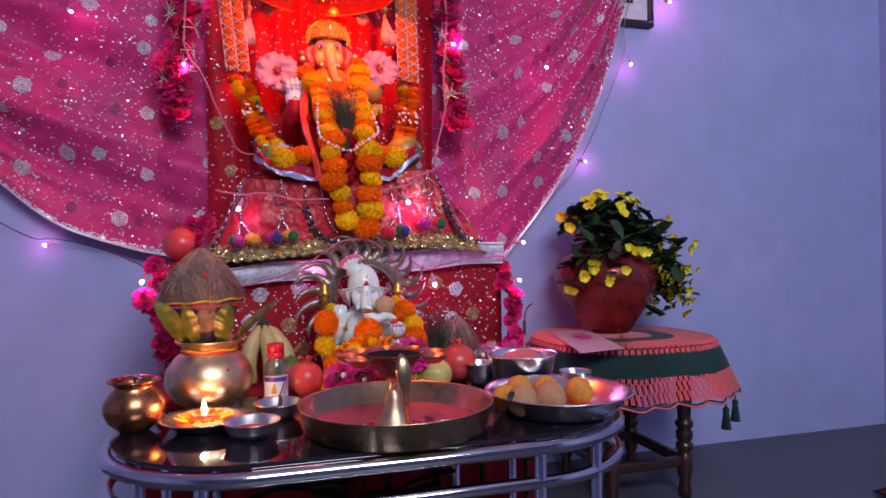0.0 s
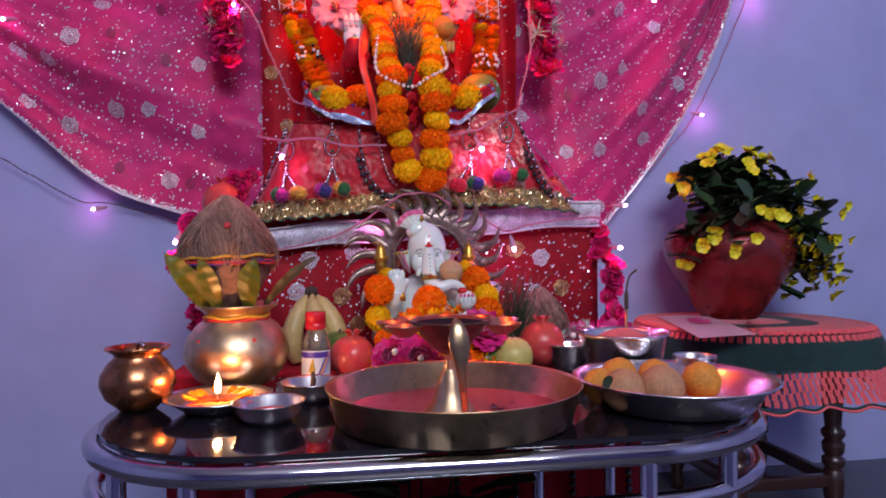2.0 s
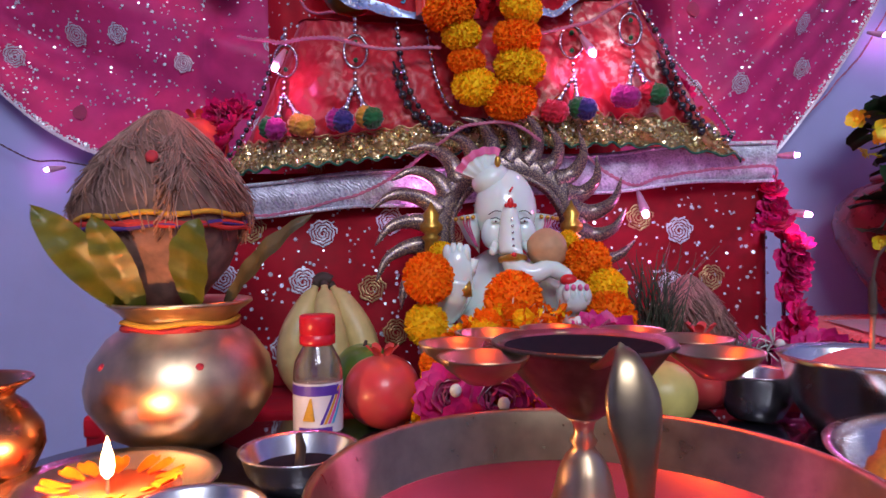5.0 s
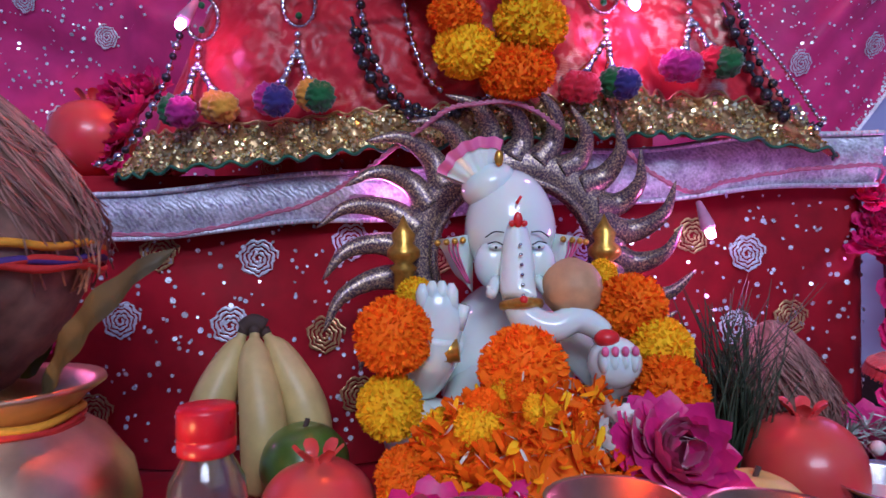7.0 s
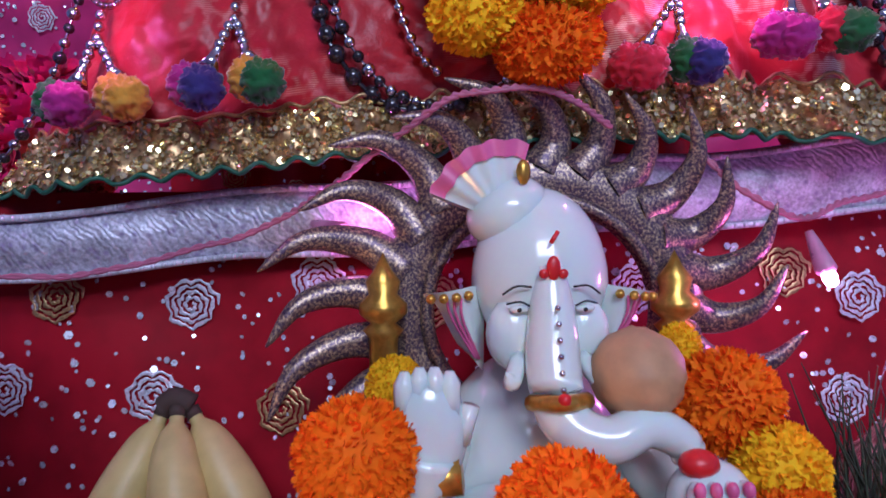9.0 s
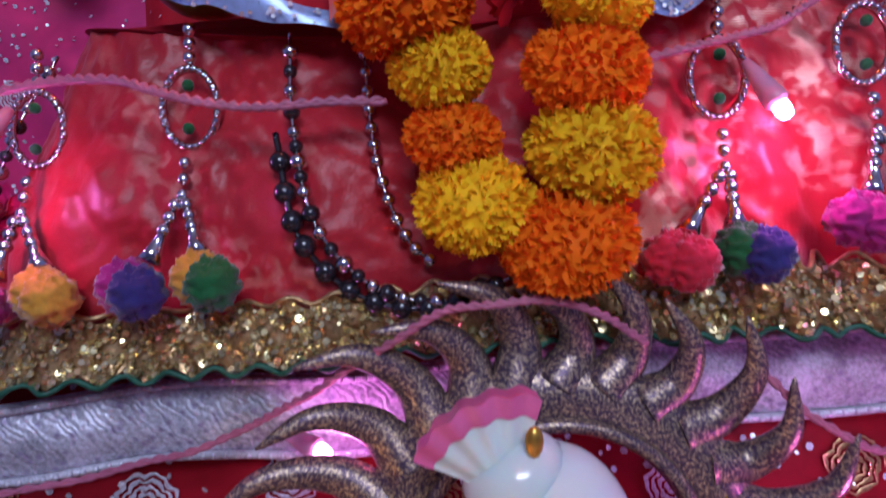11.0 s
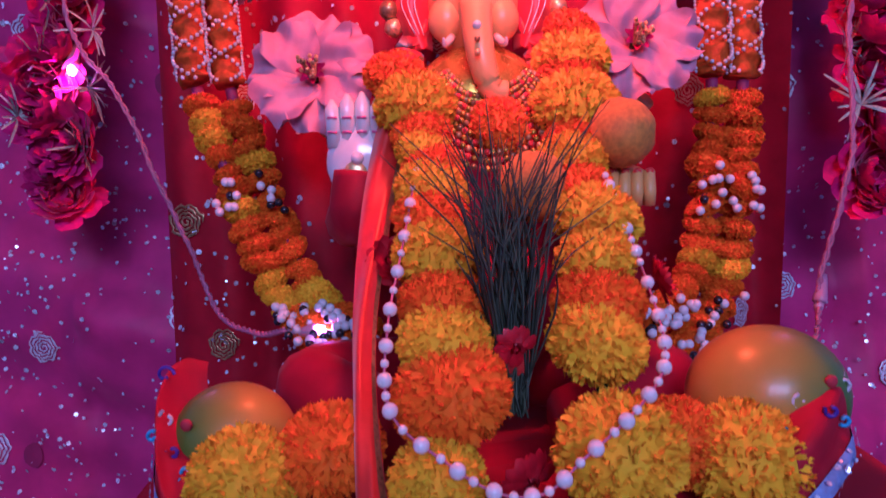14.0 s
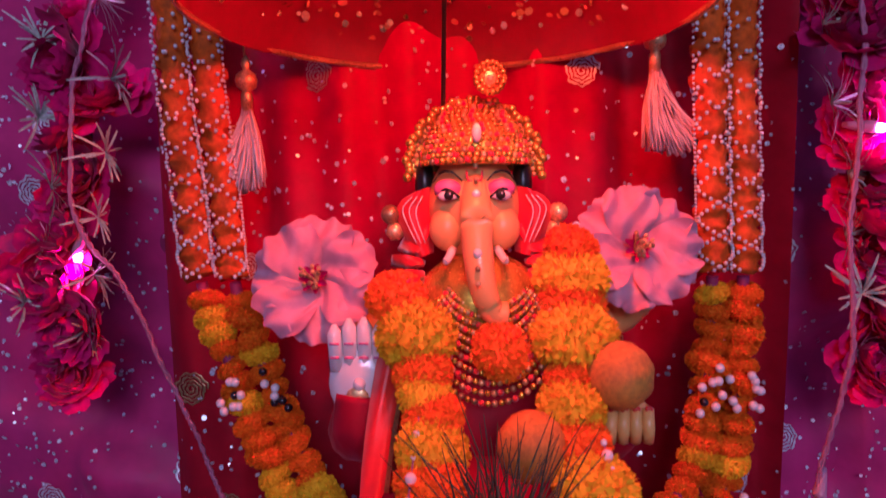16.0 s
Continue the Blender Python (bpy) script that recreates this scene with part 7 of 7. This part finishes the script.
def side_garland(pts, seed, label):
    rng = random.Random(seed)
    t = thing("side_garland", pts[-1], label, "garland", "orange side garlands")
    P = smooth_path(pts, 26)
    for strand, off in ((0, -0.016), (1, 0.016)):
        Q = []
        for i, p in enumerate(P):
            d = (P[min(i + 1, len(P) - 1)] - P[max(i - 1, 0)]).normalized()
            s = Vector((-d.z, 0, d.x)).normalized()
            Q.append(p + s * off + Vector((0, 0.006 * strand, -0.010 * strand)))
        net = [q for q in Q if q.z > 1.292]
        low = [q for q in Q if q.z <= 1.292]
        bm = empty_bm()
        tube(bm, net, [0.0148 + 0.0022 * math.sin(k * 1.3) for k in range(len(net))], 12, 0, 0.8, (0, 1, 0))
        for v in bm.verts:
            v.co += Vector((noise.noise(v.co * 90), noise.noise(v.co * 91 + Vector((5, 0, 0))), noise.noise(v.co * 80))) * 0.006
        part("orange_core", bm, orange_core, t, "orange crumpled flower core")
        # net of small pale beads, crossing in diamonds
        bm = empty_bm()
        L = 0.0
        for a, b in zip(net, net[1:]):
            seg = (b - a).length
            steps = max(1, int(seg / 0.0036))
            for k in range(steps):
                q = a.lerp(b, k / steps)
                ph = (L + seg * k / steps) / 0.030 * math.pi
                for sgn in (1, -1):
                    x = math.sin(ph) * 0.0160 * sgn
                    ball(bm, q + Vector((x, -0.0145 * math.sqrt(max(0.05, 1 - (x / 0.0172) ** 2)) - 0.003, 0)), 0.0021, 0, 6, 4)
                if k % 2 == 0:
                    for sgn in (1, -1):
                        ball(bm, q + Vector((0.0165 * sgn, -0.004, 0)), 0.0016, 0, 6, 4)
            L += seg
        part("bead_net", bm, mat("net_bead", (0.80, 0.84, 0.86), 0.2, 0.1, scale=60, bump=0.0), t, "net of pale silver beads", kind="stuff")
        # florets below, with white bead clusters
        run = 0.0
        k = 0
        for a, b in zip(low, low[1:]):
            run += (b - a).length
            if run > 0.0165:
                run = 0.0
                k += 1
                d = (b - a).normalized()
                M = Matrix.Translation(b) @ d.to_track_quat("Z", "Y").to_matrix().to_4x4() @ Euler((rng.uniform(-0.5, 0.5), rng.uniform(-0.5, 0.5), rng.uniform(0, 6))).to_matrix().to_4x4() @ Matrix.Scale(rng.uniform(0.82, 1.15), 4)
                piece("floret", MARI["y" if rng.random() < 0.2 else "o"][rng.randrange(3)], M @ Matrix.Diagonal((0.0205, 0.0180, 0.0150, 1)), t)
        bm = empty_bm()
        tube(bm, low, 0.006, 8)
        part("core", bm, sheer_dark, t, "dark maroon core")
        for a in low:
            if (1.165 < a.z < 1.205 or a.z < 1.085) and rng.random() < 0.8:
                piece("bead", WHITE_BEAD if rng.random() < 0.7 else BLACK_BEAD, Matrix.Translation(a + Vector((rng.uniform(-0.018, 0.018), -0.020, rng.uniform(-0.006, 0.006)))), t)


side_garland([(-0.046, 1.965, 1.66), (-0.042, 1.965, 1.50), (-0.030, 1.965, 1.38), (-0.020, 1.96, 1.29), (0.010, 1.955, 1.205), (0.052, 1.945, 1.105), (0.088, 1.92, 1.072), (0.125, 1.90, 1.05)], 3, "orange double garland with bead netting beside the idol")
side_garland([(0.472, 1.965, 1.66), (0.473, 1.965, 1.50), (0.476, 1.965, 1.38), (0.476, 1.96, 1.29), (0.470, 1.955, 1.20), (0.455, 1.945, 1.11), (0.415, 1.92, 1.065), (0.38, 1.90, 1.05)], 4, "orange double garland with bead netting beside the idol")


def rose_garland(pts, n, r, seed, label, tufts=True):
    rng = random.Random(seed)
    t = thing("rose_garland", pts[-1], label, "garland", "magenta rose garlands")
    P = smooth_path(pts, 20)
    bm = empty_bm()
    tube(bm, P, 0.003, 6)
    part("string", bm, wire_dark, t)
    for i in range(n):
        p = P[int((i + 0.5) / n * (len(P) - 1))] + Vector((rng.uniform(-0.022, 0.022), rng.uniform(-0.02, 0.0), 0))
        M = Matrix.Translation(p) @ Euler((radians(70 + rng.uniform(-35, 30)), radians(rng.uniform(-40, 40)), rng.uniform(-0.6, 0.6))).to_matrix().to_4x4() @ Matrix.Scale(r * rng.uniform(0.8, 1.15), 4)
        piece("rose", ROSES[rng.randrange(3)], M, t)
    if tufts:
        for i in range(14):
            p = P[int((i + 0.4) / 16 * (len(P) - 1))] + Vector((0.036 * (1 if i % 2 else -1) * rng.uniform(0.5, 1.1), -0.030, 0))
            M = Matrix.Translation(p) @ Euler((radians(rng.uniform(50, 90)), radians(60 * (1 if i % 2 else -1)), rng.uniform(0, 2))).to_matrix().to_4x4() @ Matrix.Scale(rng.uniform(0.028, 0.040), 4)
            piece("grass_tuft", TUFTS[i % 2], M, t)


rose_garland([(-0.150, 2.02, 1.72), (-0.165, 2.02, 1.55), (-0.178, 2.02, 1.40), (-0.195, 2.015, 1.28), (-0.200, 2.01, 1.165)], 15, 0.046, 5, "hanging garland of dark magenta cloth roses with pale tufts")
rose_garland([(0.600, 2.02, 1.72), (0.612, 2.02, 1.55), (0.628, 2.02, 1.40), (0.640, 2.015, 1.28), (0.645, 2.01, 1.155)], 15, 0.046, 6, "hanging garland of dark magenta cloth roses with pale tufts")
rose_garland([(-0.205, 1.725, 0.76), (-0.222, 1.72, 0.68), (-0.205, 1.72, 0.60), (-0.19, 1.72, 0.52)], 9, 0.030, 7, "short magenta rose string on the shrine table's edge", False)
rose_garland([(0.700, 1.735, 0.74), (0.705, 1.73, 0.66), (0.70, 1.72, 0.58), (0.69, 1.70, 0.50)], 9, 0.028, 8, "short magenta rose string on the shrine table's edge", False)
rose_garland([(-0.10, 1.80, 0.86), (-0.135, 1.79, 0.82), (-0.12, 1.76, 0.78)], 6, 0.030, 9, "magenta and dark roses behind the pomegranate", False)
rose_garland([(0.53, 1.79, 0.90), (0.555, 1.78, 0.86), (0.575, 1.77, 0.81)], 5, 0.028, 10, "magenta roses beside the brocade seat", False)


def hanging_tassel(top, neck, tip, label):
    t = thing("silk_tassel", tip, label, "tassel", "pink silk tassels")
    top, neck, tip = Vector(top), Vector(neck), Vector(tip)
    bm = empty_bm()
    tube(bm, [top, neck], 0.0012, 5)
    part("cord", bm, gold_thread, t)
    bm = empty_bm()
    lathe(bm, neck, [(0, 0.048), (0.003, 0.044), (0.005, 0.038), (0.003, 0.033), (0.0095, 0.028), (0.011, 0.022), (0.0095, 0.016), (0.004, 0.012), (0.0055, 0.008), (0.0055, -0.008), (0, -0.008)], 16)
    part("gold_bead", bm, gold_thread, t, "ornate gold bead")
    bm = empty_bm()
    rng = random.Random(3)
    for _ in range(260):
        s = rng.uniform(-1, 1)
        e = tip + Vector((0.029 * s, rng.uniform(-0.012, 0.012), rng.uniform(-0.006, 0.010) + 0.008 * abs(s)))
        a = neck + Vector((rng.uniform(-0.004, 0.004), rng.uniform(-0.004, 0.004), -0.006))
        m = a.lerp(e, 0.5) + Vector(((a.x - e.x) * 0.25 + 0.006 * s, rng.uniform(-0.004, 0.004), 0))
        tube(bm, smooth_path([a, m, e], 3), 0.0011, 3)
    part("silk_fringe", bm, tassel_m, t, "pale pink silk", kind="stuff")


hanging_tassel((0.004, 1.98, 1.62), (0.008, 1.98, 1.466), (-0.004, 1.975, 1.380), "pale pink silk tassel with a gold bead")
hanging_tassel((0.404, 1.98, 1.64), (0.410, 1.98, 1.497), (0.427, 1.975, 1.411), "pale pink silk tassel with a gold bead")


def build_umbrella():
    c = (0.21, 1.86)
    t = thing("ceremonial_umbrella", (c[0], c[1], 1.44), "red and gold ceremonial umbrella spread above the idol", "umbrella")
    bm = empty_bm()
    rows, n = 10, 64
    R = []
    for k in range(rows + 1):
        u = k / rows
        r = 0.002 + 0.206 * math.sin(u * 1.57)
        z = 1.518 + 0.105 * math.cos(u * 1.57)
        R.append([bm.verts.new((c[0] + r * math.cos(2 * math.pi * j / n) * (1 - 0.03 * abs(math.sin(4 * 2 * math.pi * j / n)) * u), c[1] + r * math.sin(2 * math.pi * j / n), z - 0.008 * abs(math.sin(4 * 2 * math.pi * j / n)) * u)) for j in range(n)])
    for a, b in zip(R, R[1:]):
        for j in range(n):
            bm.faces.new((a[j], a[(j + 1) % n], b[(j + 1) % n], b[j]))
    part("canopy", bm, canopy_m, t)
    bm = empty_bm()
    pts = [Vector((c[0] + 0.206 * math.cos(a), c[1] + 0.206 * math.sin(a), 1.515)) for a in [2 * math.pi * k / 72 for k in range(72)]]
    closed_tube(bm, pts, 0.0028, 6)
    part("rim_cord", bm, gold_thread, t)
    rng = random.Random(8)
    verts = []
    def under(u, v):
        a = 2 * math.pi * u
        r = 0.10 + 0.10 * v
        return Vector((c[0] + r * math.cos(a), c[1] + r * math.sin(a), 1.512 + 0.105 * math.cos(math.asin(min(1, r / 0.208)))))
    sequins(under, 700, 4, t, (0.002, 0.0045), gold_sequin, name="gold_sequin_scatter", tilt=0.6, toward=Vector((0, 0, -1)))
    bm = empty_bm()
    tube(bm, [(0.202, 1.995, 1.44), (0.206, 1.93, 1.54), (0.21, 1.86, 1.62)], 0.0022, 8)
    part("stick", bm, black_paint, t, "thin black stick")
    bm = empty_bm()
    ball(bm, (0.24, 1.76, 1.60), (0.012, 0.012, 0.014), 0, 14, 10)
    part("bulb", bm, mat("red_bulb", (0.8, 0.05, 0.02), 0.3, glow=(1.0, 0.10, 0.03), power=6.0), t, "glowing red bulb")


build_umbrella()

# ---- fairy lights ----
def fairy(at, d, lit=True, power=0.0):
    """One bulb: holder and glowing tip; d points from holder to tip."""
    d = Vector(d).normalized()
    M = Matrix.Translation(at) @ d.to_track_quat("Z", "Y").to_matrix().to_4x4()
    t = thing("fairy_light", at, "small pink fairy light in a tapered holder" if lit else "unlit fairy light in a pale pink holder", "fairy light", "fairy lights")
    bm = empty_bm()
    lathe(bm, (0, 0, 0), [(0, -0.030), (0.0025, -0.030), (0.0040, -0.022), (0.0062, -0.006), (0.0066, -0.002), (0.0050, 0.0), (0, 0.0)], 14)
    bm.transform(M)
    part("holder", bm, bulb_body, t, "pale pink plastic holder")
    bm = empty_bm()
    lathe(bm, (0, 0, 0), [(0.0042, 0.0005), (0.0046, 0.004), (0.0034, 0.008), (0, 0.0095)], 12)
    bm.transform(M)
    part("bulb", bm, bulb_glow if lit else bulb_body, t)
    if power:
        lamp("fairy_glow", "POINT", Vector(at) + d * 0.016, power, (1.0, 0.22, 0.72), 0.006)


BULBS = [
    ((1.365, 2.125, 1.458), (0.2, -0.3, -1), 1, 0.10), ((1.170, 2.13, 1.091), (1, -0.4, -0.3), 1, 0.10), ((0.805, 1.86, 0.797), (1, -0.4, 0.0), 1, 0.25), ((-0.56, 2.13, 0.808), (-1, -0.4, -0.2), 1, 0.06),
    ((0.150, 1.668, 0.722), (1, -0.7, -0.25), 1, 0.26), ((0.458, 1.628, 0.692), (0.15, -0.5, -1), 1, 0.26), ((-0.022, 1.650, 0.886), (-0.35, -0.6, -1), 1, 0.20), ((0.392, 1.640, 0.905), (0.45, -0.5, -1), 1, 0.24),
    ((-0.245, 1.70, 0.714), (-0.3, -0.6, -0.8), 1, 0.22), ((0.722, 1.70, 0.690), (0.9, -0.7, -0.2), 1, 0.40), ((-0.172, 1.985, 1.318), (0.1, -0.5, -1), 1, 0.35), ((-0.125, 1.99, 1.60), (0.5, -0.8, -0.4), 1, 0.30),
    ((0.628, 1.985, 1.432), (0.8, -0.7, -0.2), 1, 0.40), ((0.085, 1.905, 1.062), (1, -0.3, 0.1), 1, 0.10), ((0.560, 1.95, 1.075), (-0.4, -0.4, -1), 0, 0), ((-0.97, 2.10, 1.02), (-1, -0.5, -0.2), 1, 0.40),
    ((-0.47, 2.05, 1.46), (0.4, -0.7, -0.6), 1, 0.12), ((-0.74, 2.05, 1.28), (-0.7, -0.7, -0.3), 1, 0.12), ((0.985, 2.05, 1.40), (0.3, -0.8, -0.5), 1, 0.14), ((1.53, 2.12, 1.70), (0.6, -0.6, -0.5), 1, 0.30)]
for at, d, lit, pw in BULBS:
    fairy(at, d, lit, pw)


def cable(pts, m, label, r=0.0014, twist=True):
    """Two thin twisted wires."""
    t = thing("light_cable", pts[-1], label, "cable", "fairy light cables")
    P = smooth_path(pts, 24)
    for ph in (0, math.pi):
        bm = empty_bm()
        tube(bm, [p + Vector((math.cos(i * 1.1 + ph), 0, math.sin(i * 1.1 + ph))) * r * 0.8 + Vector((noise.noise(p * 25) * 0.004, 0, noise.noise(p * 27) * 0.003)) for i, p in enumerate(P)], r, 6)
        part("wire", bm, m, t)


PINK, DARK = "twisted pale pink fairy light cable", "thin dark fairy light cable on the wall"
cable([(1.39, 2.13, 1.75), (1.345, 2.135, 1.60), (1.34, 2.135, 1.485), (1.25, 2.135, 1.28), (1.165, 2.14, 1.105), (1.05, 2.13, 0.97), (0.90, 2.12, 0.83), (0.80, 1.95, 0.80), (0.778, 1.87, 0.797)], wire_m, DARK, 0.0011)
cable([(-1.02, 2.10, 1.10), (-0.93, 2.12, 1.03), (-0.72, 2.13, 0.90), (-0.60, 2.13, 0.83), (-0.53, 2.13, 0.825), (-0.40, 2.10, 0.79), (-0.245, 1.75, 0.745)], wire_dark, DARK, 0.0011)
cable([(-0.12, 1.985, 1.64), (-0.160, 1.975, 1.50), (-0.165, 1.97, 1.36), (-0.122, 1.975, 1.285), (-0.073, 1.98, 1.172), (-0.030, 1.97, 1.08), (0.02, 1.93, 1.055), (0.055, 1.91, 1.062)], wire_m, PINK, 0.0018)
cable([(0.600, 1.98, 1.64), (0.604, 1.97, 1.50), (0.592, 1.96, 1.34), (0.590, 1.955, 1.22), (0.566, 1.955, 1.10), (0.545, 1.93, 1.04)], wire_m, PINK, 0.0020)
cable([(-0.075, 1.67, 0.93), (-0.02, 1.655, 0.918), (0.03, 1.648, 0.922), (0.079, 1.640, 0.914), (0.13, 1.640, 0.906), (0.19, 1.640, 0.908)], wire_m, PINK, 0.0017)
cable([(-0.19, 1.69, 0.70), (-0.05, 1.685, 0.694), (0.05, 1.68, 0.712), (0.12, 1.672, 0.738), (0.17, 1.645, 0.772), (0.225, 1.625, 0.803), (0.275, 1.622, 0.806), (0.32, 1.63, 0.785)], wire_m, PINK, 0.0015)
cable([(0.38, 1.640, 0.77), (0.44, 1.635, 0.728), (0.50, 1.66, 0.742), (0.58, 1.675, 0.752), (0.67, 1.69, 0.757), (0.70, 1.74, 0.73), (0.71, 1.74, 0.70)], wire_m, PINK, 0.0015)
cable([(0.30, 1.66, 0.93), (0.35, 1.65, 0.935), (0.385, 1.645, 0.945), (0.42, 1.65, 0.965), (0.49, 1.68, 1.0)], wire_m, PINK, 0.0016)
